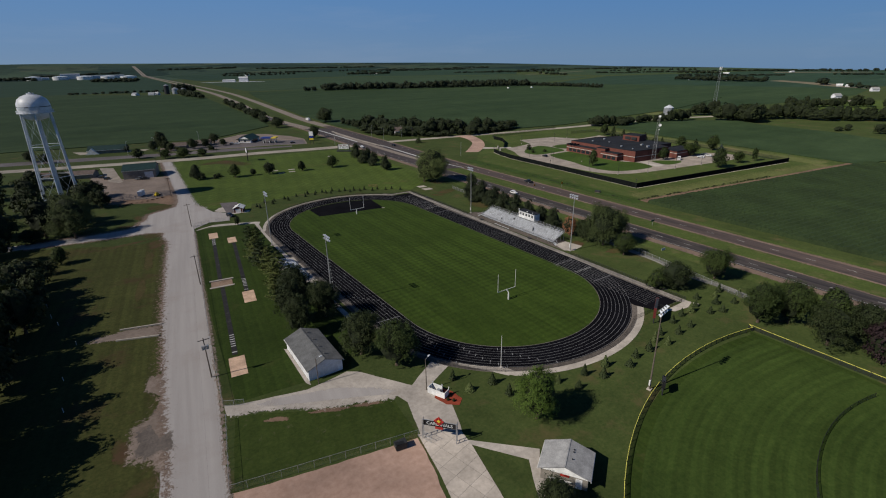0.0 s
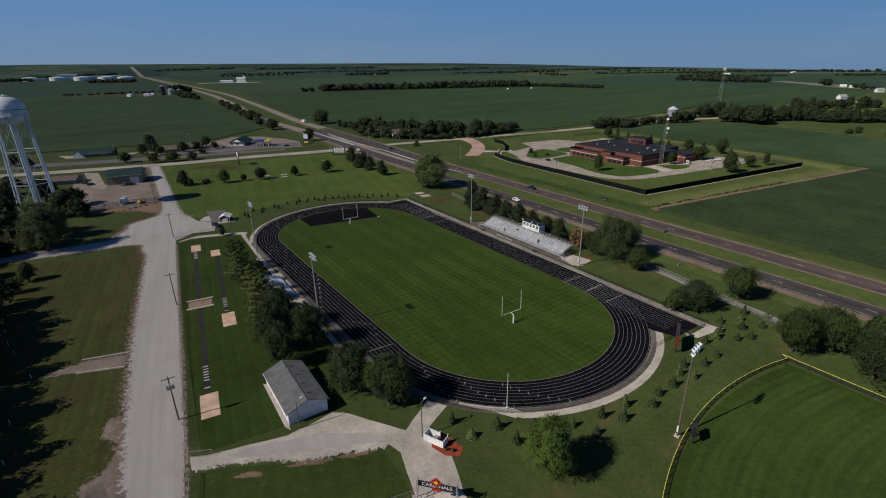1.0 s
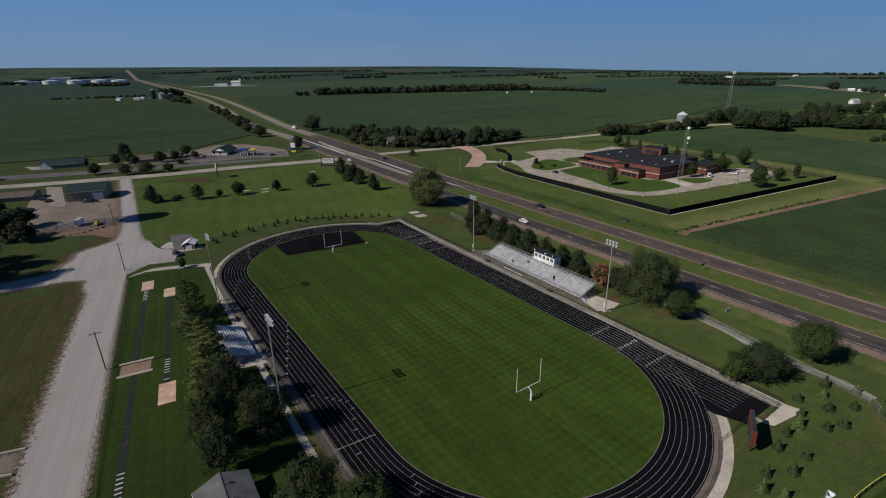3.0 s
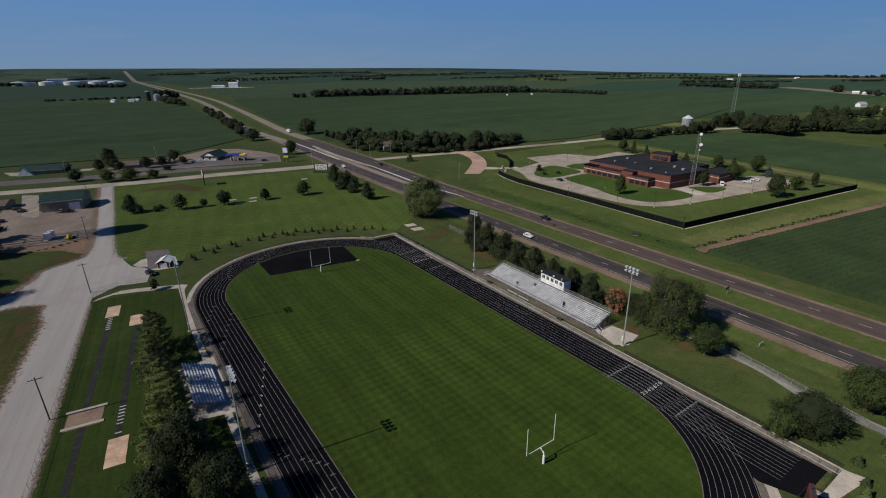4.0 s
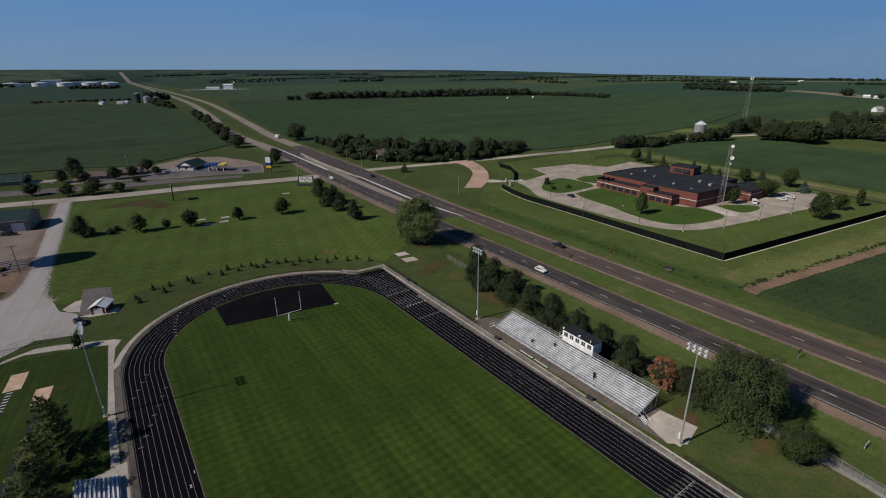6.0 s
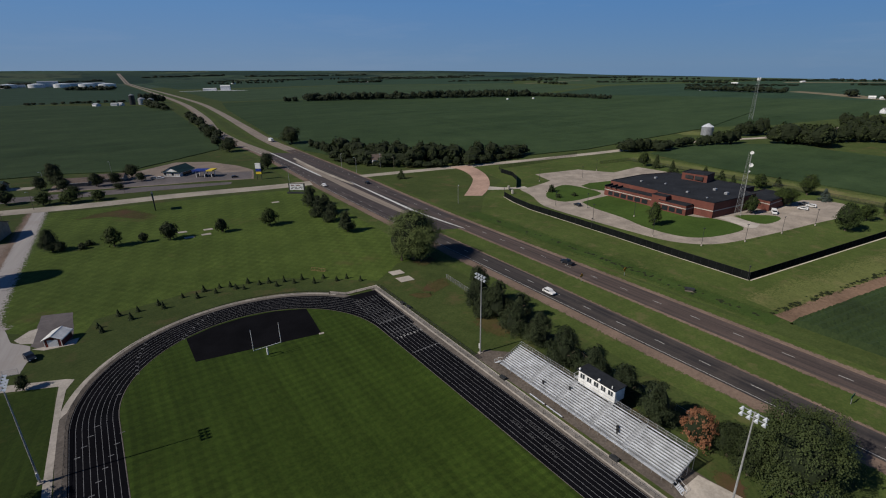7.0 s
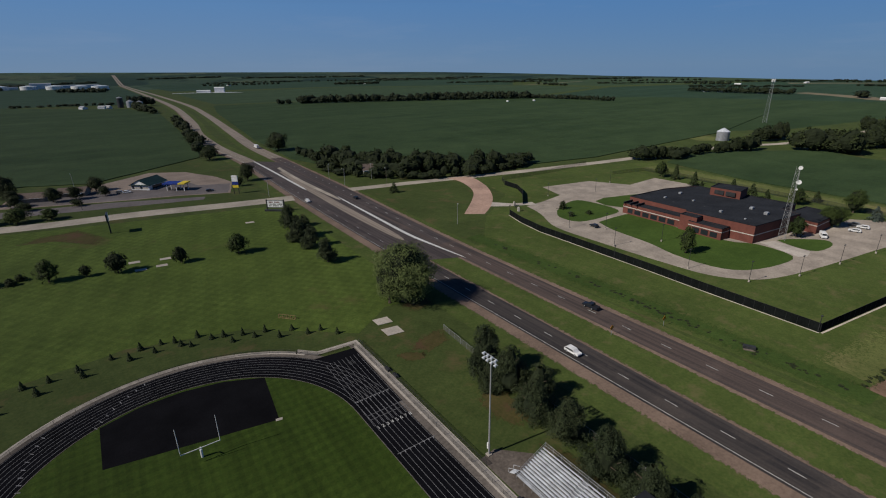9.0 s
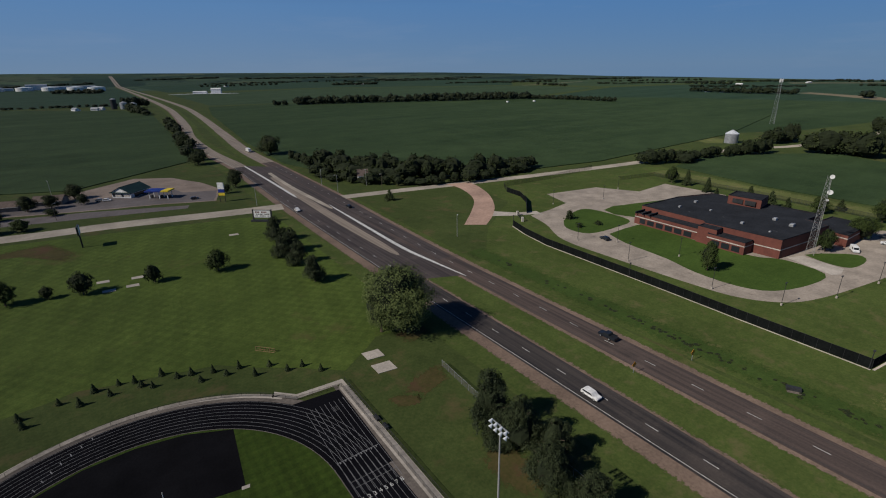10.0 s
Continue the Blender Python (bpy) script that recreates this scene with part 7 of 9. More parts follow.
def fence(name, pts, h, gap, mesh_mat, post_mat, label, closed=False, rails=(1.0,), r=0.035, rail_mat=None, group=""):
    """Posts, rails and mesh along a plan line."""
    o = thing(name, label, "fence", group=group)
    bm = bmesh.new()
    tube(bm, (0, 0, 0), (0, 0, h + 0.06), r, n=6)
    post0 = None
    line = [Vector(p) for p in pts] + ([Vector(pts[0])] if closed else [])
    cut = [line[0]]
    for p, q in zip(line[:-1], line[1:]):
        k = max(1, round((q - p).length / gap))
        cut += [p.lerp(q, (j + 1) / k) for j in range(k)]
    for c in cut:
        if post0 is None:
            post0 = part("post", bm, post_mat, o)
            post0.matrix_basis = Matrix.Translation((c.x, c.y, 0))
        else:
            share("post", post0, o, Matrix.Translation((c.x, c.y, 0)))
    for f in rails:
        bm = bmesh.new()
        for p, q in zip(line[:-1], line[1:]):
            tube(bm, (p.x, p.y, h * f), (q.x, q.y, h * f), r * 0.8, n=6)
        part("rail", bm, rail_mat or post_mat, o)
    bm = bmesh.new()
    for p, q in zip(line[:-1], line[1:]):
        v = [bm.verts.new(t) for t in ((p.x, p.y, 0.04), (q.x, q.y, 0.04), (q.x, q.y, h), (p.x, p.y, h))]
        bm.faces.new(v)
    part("mesh_panel", bm, mesh_mat, o, "wire mesh")
    return o


fence("chain_link_fence", [(-70.6, 78), (-71.6, 68), (-82.2, -26.5), (-85.0, -58.5)], 1.8, 3.2, "link", "steel", "grey chain-link fence along the gravel road", rails=(1.0,))
fence("chain_link_fence", [(-85.4, -64), (-88.9, -84.0), (-54.4, -91.4)], 1.8, 3.0, "link", "steel", "grey chain-link fence round the front lawn", rails=(1.0,))
fence("gate", [(-85.0, -58.5), (-81.0, -60.6)], 1.5, 2.0, "link", "steel", "open chain-link gate leaf at the drive", rails=(1.0, 0.1))
fence("gate", [(-70.4, 79), (-70.0, 84.5), (-62.5, 86)], 1.8, 3.6, "link", "steel", "chain-link gate across the walk", rails=(1.0, 0.5, 0.1))
fence("gate", [(-60.2, 85.8), (-54.0, 84.6)], 1.8, 3.0, "link", "steel", "chain-link gate leaf beside the gravel", rails=(1.0, 0.5, 0.1))
rr = ROUT + 1.45
fence("track_fence", [(E1 + 3.4, 78), (E1 + 3.4, 22)], 1.1, 3.0, "link_black", "dark_steel", "low black chain-link fence beside the walk", rails=(1.0,), r=0.03)
fence("track_fence", [(E1 + 3.4, -42), (E1 + 3.4, -89)], 1.1, 3.0, "link_black", "dark_steel", "low black chain-link fence beside the walk", rails=(1.0,), r=0.03)
PERIM = [(TRACK_X + rr * math.cos(radians(q)), HALF + rr * math.sin(radians(q))) for q in range(52, 181, 6)] + [(TRACK_X - rr, 0)] + [(TRACK_X + rr * math.cos(radians(q)), -HALF + rr * math.sin(radians(q))) for q in range(180, 306, 6)] + [(E1 - 7.5, -87.6), (E1 - 6.6, -89.2), (E1 + 1.3, -89.2), (E1 + 1.6, 0), (E1 + 1.9, 76.2), (E1 - 8.5, 77.6), (E1 - 12.5, 82.0)]
fence("track_fence", PERIM, 1.1, 3.0, "link_black", "dark_steel", "low black chain-link fence round the track", closed=True, rails=(1.0,), r=0.03)
fence("chain_link_fence", [(66.8, 69), (65.8, 54), (66.2, 0), (65.8, -57), (63.2, -73), (58.5, -100), (50, -108.5)], 1.8, 3.1, "link_dense", "steel", "weathered chain-link fence along the highway", rails=(1.0,))
HOME = (19.4, -197.3)
OUT = [(HOME[0] + 90 * math.cos(radians(q)), HOME[1] + 90 * math.sin(radians(q))) for q in range(76, 176, 3)]
fence("outfield_fence", [(42.0, -190), (42.0, -108.6)] + OUT, 1.25, 3.0, "windscreen", "dark_steel", "outfield fence with a yellow cap and dark mesh", rails=(1.0,), rail_mat="cap", r=0.075)
fence("temporary_fence", [(HOME[0] + 60 * math.cos(radians(q)), HOME[1] + 60 * math.sin(radians(q))) for q in range(76, 150, 3)], 1.2, 3.0, "windscreen", "black", "low dark temporary fence across the outfield", rails=(1.0,))
SEC1 = [(161, 144.6), (157, 132), (154.0, 116), (153.4, 91.2), (152.6, 60), (151.6, 37.5), (150.8, 5.0), (293.5, -14.3)]
SEC2 = [(181, 156), (196, 172), (203, 184), (204.3, 197), (212, 208.5), (255, 206), (300, 211)]
SEC3 = [(293.5, -14.3), (302, 40), (308, 100), (312, 168), (283, 174)]
fence("screened_fence", SEC2[3:], 2.9, 3.0, "link_black", "dark_steel", "tall black mesh fence behind the brick building", rails=(1.0,), group="screened security fence")
fence("screened_fence", SEC3, 2.6, 3.0, "link_black", "dark_steel", "tall black mesh fence behind the brick building", rails=(1.0,), group="screened security fence")
for k, pts in enumerate((SEC1, SEC2[:4])):
    o = fence("screened_fence", pts, 2.9, 3.0, "screen", "dark_steel", "tall fence covered with black screen cloth", rails=(1.0,), group="screened security fence")
for p, q in zip(SEC1[:-1], SEC1[1:]):
    ribbon("mow_strip", [p, q], 0.2, 0.75, 0.034, "slab", "thin pale concrete strip under the fence", "path")
for x, y in ((150.6, 5.4), (293, -14), (152.9, 75), (161, 144.6)):
    sp = thing("camera_post", "dark post with a camera above the fence", "post", pose(x, y, 0))
    bm = bmesh.new()
    tube(bm, (0, 0, 0), (0, 0, 5.0), 0.12, 0.1, 8)
    part("pole", bm, "dark_steel", sp)
    bm = bmesh.new()
    box(bm, -0.25, -0.25, 4.9, 0.25, 0.25, 5.3, bevel=0.06)
    part("housing", bm, "dark_steel", sp)
gt = thing("sliding_gate", "steel sliding gate between brick piers", "gate", pose(172, 151.5, 0, 0, 0, 60))
for x in (-5.4, 5.4):
    bm = bmesh.new()
    box(bm, x - 0.5, -0.5, 0, x + 0.5, 0.5, 2.3, bevel=0.04)
    part("pier", bm, "stone", gt)
bm = bmesh.new()
for z in (0.3, 2.2):
    box(bm, -4.9, -0.04, z, 4.9, 0.04, z + 0.08)
for k in range(25):
    box(bm, -4.9 + 0.4 * k, -0.02, 0.3, -4.86 + 0.4 * k, 0.02, 2.2)
part("leaf", bm, "dark_steel", gt)

# ---- buildings ----


def gabled(name, m, sx, sy, eave, ridge, wall, roof, label, category, over=0.4, parts=True):
    """Walls with gables at both ends of local y, and a roof of two slopes with thickness."""
    o = thing(name, label, category, m)
    bm = bmesh.new()
    pts = [(-sx / 2, 0), (sx / 2, 0), (sx / 2, eave), (0, ridge), (-sx / 2, eave)]
    profile(bm, pts, -sy / 2, sy / 2)
    part("wall", bm, wall, o)
    t = 0.14
    k = (ridge - eave) / (sx / 2)
    for s in (-1, 1):
        bm = bmesh.new()
        x1 = s * (sx / 2 + over)
        z1 = eave - k * over
        profile(bm, [(0, ridge + 0.02), (x1, z1 + 0.02), (x1, z1 + t), (0, ridge + t + 0.02)], -sy / 2 - over, sy / 2 + over)
        part("roof", bm, roof, o)
    bm = bmesh.new()
    box(bm, -0.14, -sy / 2 - over, ridge + t - 0.03, 0.14, sy / 2 + over, ridge + t + 0.05, bevel=0.02)
    part("ridge_cap", bm, roof, o)
    for s in (-1, 1):
        bm = bmesh.new()
        box(bm, s * (sx / 2 + over) - 0.06, -sy / 2 - over, eave - k * over - 0.10, s * (sx / 2 + over) + 0.06, sy / 2 + over, eave - k * over + 0.05)
        part("gutter", bm, "white", o)
    return o


def door(parent, x, y, w, h, face, mt="white_wall", handle=True):
    """A door leaf with a frame on a wall: face is '-y', '+y', '-x' or '+x'."""
    rz = {"-y": 0, "+x": 90, "+y": 180, "-x": -90}[face]
    bm = bmesh.new()
    box(bm, -w / 2, -0.05, 0, w / 2, 0.03, h, bevel=0.01)
    d = part("door", bm, mt, parent)
    d.matrix_basis = pose(x, y, 0.02, 0, 0, rz)
    bm = bmesh.new()
    for a_, b_ in (((-w / 2 - 0.1, 0), (-w / 2, h)), ((w / 2, 0), (w / 2 + 0.1, h)), ((-w / 2 - 0.1, h), (w / 2 + 0.1, h + 0.1))):
        box(bm, a_[0], -0.08, a_[1], b_[0], 0.03, b_[1])
    f = part("frame", bm, "white", d)
    if handle:
        bm = bmesh.new()
        box(bm, w / 2 - 0.2, -0.12, 0.95, w / 2 - 0.08, -0.05, 1.05, bevel=0.01)
        part("handle", bm, "steel", d)
    return d


shed = gabled("shed", pose(-61.9, -52.4, 0), 8.5, 17.0, 3.0, 4.7, "white_wall", "shingle", "long white storage shed with a grey shingle roof", "shed")
door(shed, 1.2, -8.5, 3.4, 2.6, "-y", handle=False)
door(shed, -2.9, -8.5, 1.0, 2.1, "-y")
for y in (-6, -2, 2, 6):
    bm = bmesh.new()
    tube(bm, (0, 0, 0), (0, 0, 0.35), 0.16, 0.16, 8)
    tube(bm, (0, 0, 0.3), (0, 0, 0.42), 0.24, 0.05, 8)
    v = part("roof_vent", bm, "shingle", shed)
    v.matrix_basis = Matrix.Translation((0.9, y, 4.45))
sheet("shed_apron", [(-66.2, -61), (-66.2, -44), (-66.9, -43.4), (-67.1, -61), (-66.4, -62.6)], 0.05, "plaza", "narrow pale strip beside the shed wall", "path")
hut = gabled("concession_hut", pose(-36.9, -114.6, 0, 0, 0, -56), 8.2, 6.1, 2.9, 4.4, "tan_wall", "shingle_light", "tan concession hut with a pale grey shingle roof", "hut", 0.55)
bm = bmesh.new()
v = [bm.verts.new(p) for p in ((-4.5, -3.42, 2.72), (4.5, -3.42, 2.72), (0, -3.42, 4.4), (-4.5, -3.30, 2.72), (4.5, -3.30, 2.72), (0, -3.30, 4.4))]
for f in ((0, 1, 2), (5, 4, 3), (0, 3, 4, 1), (1, 4, 5, 2), (2, 5, 3, 0)):
    bm.faces.new([v[i] for i in f])
part("gable_panel", bm, "white", hut, "white gable above the front")
bm = bmesh.new()
box(bm, -0.7, -3.14, 1.9, 0.9, -3.05, 2.6, bevel=0.02)
part("sign_panel", bm, "red", hut, "red panel over the counter")
door(hut, 2.6, -3.05, 0.95, 2.05, "-y")
bm = bmesh.new()
box(bm, -2.6, -3.35, 0.98, 1.4, -3.03, 1.06, bevel=0.01)
part("counter", bm, "white", hut)
for y in (-1.0, 0.8, 1.4):
    bm = bmesh.new()
    tube(bm, (0, 0, 0), (0, 0, 0.4), 0.11, 0.11, 8)
    v = part("roof_vent", bm, "dark_steel", hut)
    v.matrix_basis = Matrix.Translation((1.0, y, 4.0))

rh = gabled("ticket_hut", pose(-46.3, 98.2, 0, 0, 0, -24), 4.5, 5.2, 2.3, 3.3, "dark_red", "white", "small red hut with a white metal roof", "hut", 0.4)
door(rh, 0, -2.6, 2.4, 2.0, "-y", handle=False)
for x in (-2.08, 1.94):
    bm = bmesh.new()
    box(bm, x * 1.05, -2.66, 0, x * 1.05 + 0.16, -2.54, 2.3)
    part("corner_trim", bm, "white", rh, "white corner board")
sheet("hut_pad", [(-52.8, 99.8), (-49.9, 96.0), (-44.6, 95.4), (-43.0, 97.6), (-43.4, 118), (-51.5, 121)], 0.04, "lot_asphalt", "grey asphalt pad behind the red hut", "pad", step=2, jag=0.2)
sheet("hut_pad", [(-57.0, 106.6), (-53.8, 111.2), (-51.8, 111.4), (-52.4, 101.2), (-55.2, 103)], 0.044, "concrete", "broken pale concrete beside the gravel road", "pad", step=1, jag=0.2)
sheet("hut_pad", [(-52.4, 97.6), (-49.6, 95.0), (-42.4, 94.0), (-41.6, 97.6), (-43.2, 97.6), (-45.4, 96.6), (-49.6, 97.4)], 0.046, "concrete", "pale concrete apron before the red hut", "pad", step=1, jag=0.1)

barn = gabled("barn", pose(-80.6, 229.6, 0, 0, 0, 78), 18.0, 19.0, 5.6, 8.4, "tan_wall", "roof_green", "long low barn with a dark green metal roof", "barn", 0.5)
door(barn, -9.0, -5.6, 4.8, 4.0, "-x", "white_wall", False)
gabled("long_house", pose(-126, 254, 0, 0, 0, 72), 11, 40, 2.9, 4.6, "tan_wall", "roof_brown", "long low house with a brown roof", "house", 0.6)
shop1 = gabled("shop", pose(-97, 360, 0, 0, 0, 74), 12, 28, 3.2, 6.0, "tan_wall", "roof_green", "low shop with a dark green roof", "shop", 0.8)
bm = bmesh.new()
profile(bm, [(-5, 0), (5, 0), (0, 5.2)], -1.2, 1.2)
entry = part("entry_gable", bm, "white", shop1, "white triangular entrance gable")
entry.matrix_basis = pose(-7.2, 10.5, 0, 0, 0, 90)
for x, y, s in ((-44, 343, 15), (-24, 345, 15)):
    gabled("house", pose(x, y, 0, 0, 0, 70), 9.5, s, 2.8, 5.0, "tan_wall", "roof_brown", "small house with a brown hipped roof among trees", "house", 0.6)
gas = gabled("filling_station", pose(16.8, 340.2, 0, 0, 0, -44), 13.0, 16, 3.4, 6.6, "white_wall", "roof_green", "white filling station with a green roof", "shop", 1.0)
bm = bmesh.new()
profile(bm, [(-4.2, 3.55), (4.2, 3.55), (0, 5.9)], -8.35, -8.05)
part("pediment", bm, "white", gas, "white triangular pediment")
bm = bmesh.new()
box(bm, -7.4, -9.0, 3.05, 7.4, -8.1, 3.5, bevel=0.04)
part("canopy_edge", bm, "roof_green", gas, "green eave over the shop front")
for k in range(6):
    bm = bmesh.new()
    box(bm, -5.9 + 2.0 * k, -8.1, 0.7, -4.3 + 2.0 * k, -7.95, 2.6)
    part("shop_window", bm, "stone" if k % 3 else "glass", gas, "pale blind shop window" if k % 3 else "dark shop window")
bm = bmesh.new()
box(bm, 6.5, -5, 0.2, 6.62, 5, 2.7)
part("shop_window", bm, "glass", gas, "long dark side window")
can = thing("pump_canopy", "blue and yellow canopy over fuel pumps", "canopy", pose(31.5, 318.5, 0, 0, 0, -35))
bm = bmesh.new()
box(bm, -8, -4, 4.4, 2, 4, 5.2, bevel=0.08)
part("roof", bm, "blue", can, "blue canopy roof")
bm = bmesh.new()
box(bm, 2.0, -4, 4.4, 6.5, 4, 5.2, bevel=0.08)
part("roof", bm, "yellow", can, "yellow canopy roof")
for x in (-6, 0, 5):
    for y in (-2.5, 2.5):
        bm = bmesh.new()
        box(bm, x - 0.2, y - 0.2, 0, x + 0.2, y + 0.2, 4.4)
        part("column", bm, "white", can)
    bm = bmesh.new()
    box(bm, x - 0.5, -0.6, 0, x + 0.5, 0.6, 1.9, bevel=0.08)
    part("fuel_pump", bm, "dark_steel", can)

# the brick building
jail = thing("brick_building", "large low red brick building with a flat black roof", "building")


def block(name, pts, z1, parent, roof=True, band_z=None):
    bm = bmesh.new()
    prism(bm, pts, 0, z1)
    w = part(name, bm, "brick", parent)
    if roof:
        cx, cy = sum(p[0] for p in pts) / len(pts), sum(p[1] for p in pts) / len(pts)
        ins = [(p[0] + (0.45 if p[0] < cx else -0.45), p[1] + (0.45 if p[1] < cy else -0.45)) for p in pts]
        bm = bmesh.new()
        prism(bm, ins, z1 - 0.3, z1 + 0.012)
        part("roof", bm, "roof_black", parent, "flat black roof membrane")
        for p, q in zip(pts, pts[1:] + pts[:1]):
            bm = bmesh.new()
            d = (Vector(q) - Vector(p)).normalized()
            s = Vector((d.y, -d.x))
            P, Q = Vector(p) + s * 0.06, Vector(q) + s * 0.06
            a_ = [P, Q, Q - s * 0.45, P - s * 0.45]
            prism(bm, [tuple(t) for t in a_], z1 + 0.014, z1 + 0.32)
            bmesh.ops.recalc_face_normals(bm, faces=bm.faces)
            part("coping", bm, "roof_black", w)
    if band_z:
        for p, q in zip(pts, pts[1:] + pts[:1]):
            d = (Vector(q) - Vector(p)).normalized()
            s = Vector((d.y, -d.x))
            bm = bmesh.new()
            prism(bm, [tuple(t) for t in (Vector(p) + s * 0.05, Vector(q) + s * 0.05, Vector(q) - s * 0.1, Vector(p) - s * 0.1)], band_z, band_z + 0.4)
            bmesh.ops.recalc_face_normals(bm, faces=bm.faces)
            part("stone_band", bm, "stone", w)
    return w


MAIN = [(212, 50.6), (246, 47.0), (249, 56), (262, 55), (263, 104), (243, 111), (215, 112.6), (214, 82), (211.5, 80)]
block("wall", MAIN, 7.6, jail, band_z=3.4)
block("wall", [(205.6, 60.6), (211.2, 60.2), (211.4, 75.5), (206.2, 75.8)], 5.0, jail, band_z=3.3)
block("wall", [(208.4, 80.5), (213.6, 80.2), (214.6, 112), (209.6, 112.3)], 5.2, jail, band_z=3.3)
block("wall", [(206.8, 72.5), (211.2, 72.5), (211.4, 80.5), (207.0, 80.5)], 7.0, jail)
block("wall", [(246.4, 40), (270, 40), (272, 54), (249.2, 55.6)], 5.0, jail, band_z=3.4)
block("wall", [(251, 75.6), (262.5, 77.5), (261, 91.5), (250, 90)], 11.6, jail)
for x0, y0, x1, y1, n in ((208.36, 83, 209.6, 110.5, 6), (205.55, 61.8, 205.9, 74, 3)):
    for k in range(n):
        t0, t1 = (k + 0.12) / n, (k + 0.88) / n
        bm = bmesh.new()
        p, q = Vector((x0, y0)).lerp(Vector((x1, y1)), t0), Vector((x0, y0)).lerp(Vector((x1, y1)), t1)
        prism(bm, [(p.x - 0.06, p.y), (p.x + 0.3, p.y), (q.x + 0.3, q.y), (q.x - 0.06, q.y)], 0.7, 2.9)
        part("window", bm, "glass", jail, "deep dark window bay")
for k in range(2):
    bm = bmesh.new()
    box(bm, 249.9, 77.6 + k * 5.6, 8.6, 250.5, 82.2 + k * 5.6, 10.6)
    part("louvre", bm, "dark_steel", jail, "dark louvre in the roof block")
for x, y, s in ((222, 70, 0.8), (231, 88, 0.6), (238, 64, 1.0), (226, 100, 0.7), (240, 100, 0.9), (234, 56, 1.1), (219, 58, 0.5)):
    bm = bmesh.new()
    box(bm, x - s, y - s * 0.7, 7.6, x + s, y + s * 0.7, 7.6 + s, bevel=0.06)
    part("roof_unit", bm, "steel", jail, "grey rooftop ventilation unit")
for y in (104, 107.5, 111):
    bm = bmesh.new()
    box(bm, 208.0, y - 0.25, 5.3, 216, y + 0.25, 6.3)
    part("roof_fin", bm, "roof_black", jail, "dark louvred roof fin")


def lattice(name, m, h, w0, w1, step, mt, label, category, stout=1.0):
    """A three-legged lattice tower with cross braces."""
    o = thing(name, label, category, m)
    bm = bmesh.new()
    corner = lambda k, z: Vector((math.cos(2 * math.pi * k / 3), math.sin(2 * math.pi * k / 3), 0)) * (w0 + (w1 - w0) * z / h) + Vector((0, 0, z))
    for k in range(3):
        tube(bm, corner(k, 0), corner(k, h), 0.09 * stout, 0.06 * stout, 6)
    part("leg", bm, mt, o)
    bm = bmesh.new()
    z = 0.0
    i = 0
    while z + step <= h + 0.01:
        for k in range(3):
            tube(bm, corner(k, z), corner((k + 1) % 3, z + step), 0.028 * stout, n=5)
            tube(bm, corner((k + 1) % 3, z), corner(k, z + step), 0.028 * stout, n=5)
            tube(bm, corner(k, z + step), corner((k + 1) % 3, z + step), 0.028 * stout, n=5)
        z += step
        i += 1
    part("brace", bm, mt, o)
    return o


tw = lattice("radio_tower", pose(227.0, 45.4, 0), 31.5, 1.7, 0.8, 2.2, "pole", "grey lattice radio tower with white dishes", "tower", 0.7)
for z, r, dx in ((31.2, 0.8, -0.9), (25.2, 0.95, 1.2), (22.2, 0.45, 0.9)):
    bm = bmesh.new()
    tube(bm, (0, 0, 0), (-0.5, -0.2, 0), r * 0.35, r, 14)
    d = part("dish", bm, "white", tw, "round white dish antenna")
    d.matrix_basis = Matrix.Translation((dx * 0.5, -abs(dx) * 0.8, z))
mast = lattice("radio_mast", pose(690, 252, 0), 53.0, 3.0, 1.5, 4.0, "steel", "tall grey lattice mast far behind the trees", "mast", 1.2)
for q in range(6):
    bm = bmesh.new()
    box(bm, 1.7, -0.4, 48.6, 2.1, 0.4, 52.4, bevel=0.1)
    part("antenna", bm, "white", mast).matrix_basis = Matrix.Rotation(q * math.pi / 3, 4, "Z")

bn = thing("grain_bin", "round silver corrugated grain bin", "grain bin", pose(500, 209, 0))
bm = bmesh.new()
tube(bm, (0, 0, 0), (0, 0, 8.6), 5.8, 5.8, 32)
part("drum", bm, "steel", bn)
bm = bmesh.new()
tube(bm, (0, 0, 8.6), (0, 0, 12.0), 6.05, 0.7, 32)
part("roof", bm, "alu", bn)
for k in range(13):
    bm = bmesh.new()
    tube(bm, (0, 0, 0.25 + 0.64 * k), (0, 0, 0.42 + 0.64 * k), 5.86, 5.86, 32, False)
    part("corrugation", bm, "steel", bn)

# the water tower
wt = thing("water_tower", "white water tower on pale tubular legs", "water tower", pose(-122, 171, 0))
bm = bmesh.new()
prof = [(0.3, 58.2), (2.0, 58.0), (4.2, 57.2), (6.0, 55.8), (6.9, 53.8), (7.1, 52.2), (7.1, 49.6), (6.5, 47.8), (4.8, 46.2), (2.4, 45.4), (1.0, 45.2)]
n = 32
rings_ = [[bm.verts.new((r * math.cos(2 * math.pi * i / n), r * math.sin(2 * math.pi * i / n), z)) for i in range(n)] for r, z in prof]
for a_, b_ in zip(rings_[:-1], rings_[1:]):
    for i in range(n):
        bm.faces.new((b_[i], b_[(i + 1) % n], a_[(i + 1) % n], a_[i]))
bm.faces.new(rings_[0])
for f in bm.faces:
    f.smooth = True
part("bowl", bm, "tank_white", wt)
bm = bmesh.new()
tube(bm, (0, 0, 52.0), (0, 0, 52.3), 7.15, 7.15, n, False)
part("seam_band", bm, "dark_steel", wt, "dark seam round the bowl")
bm = bmesh.new()
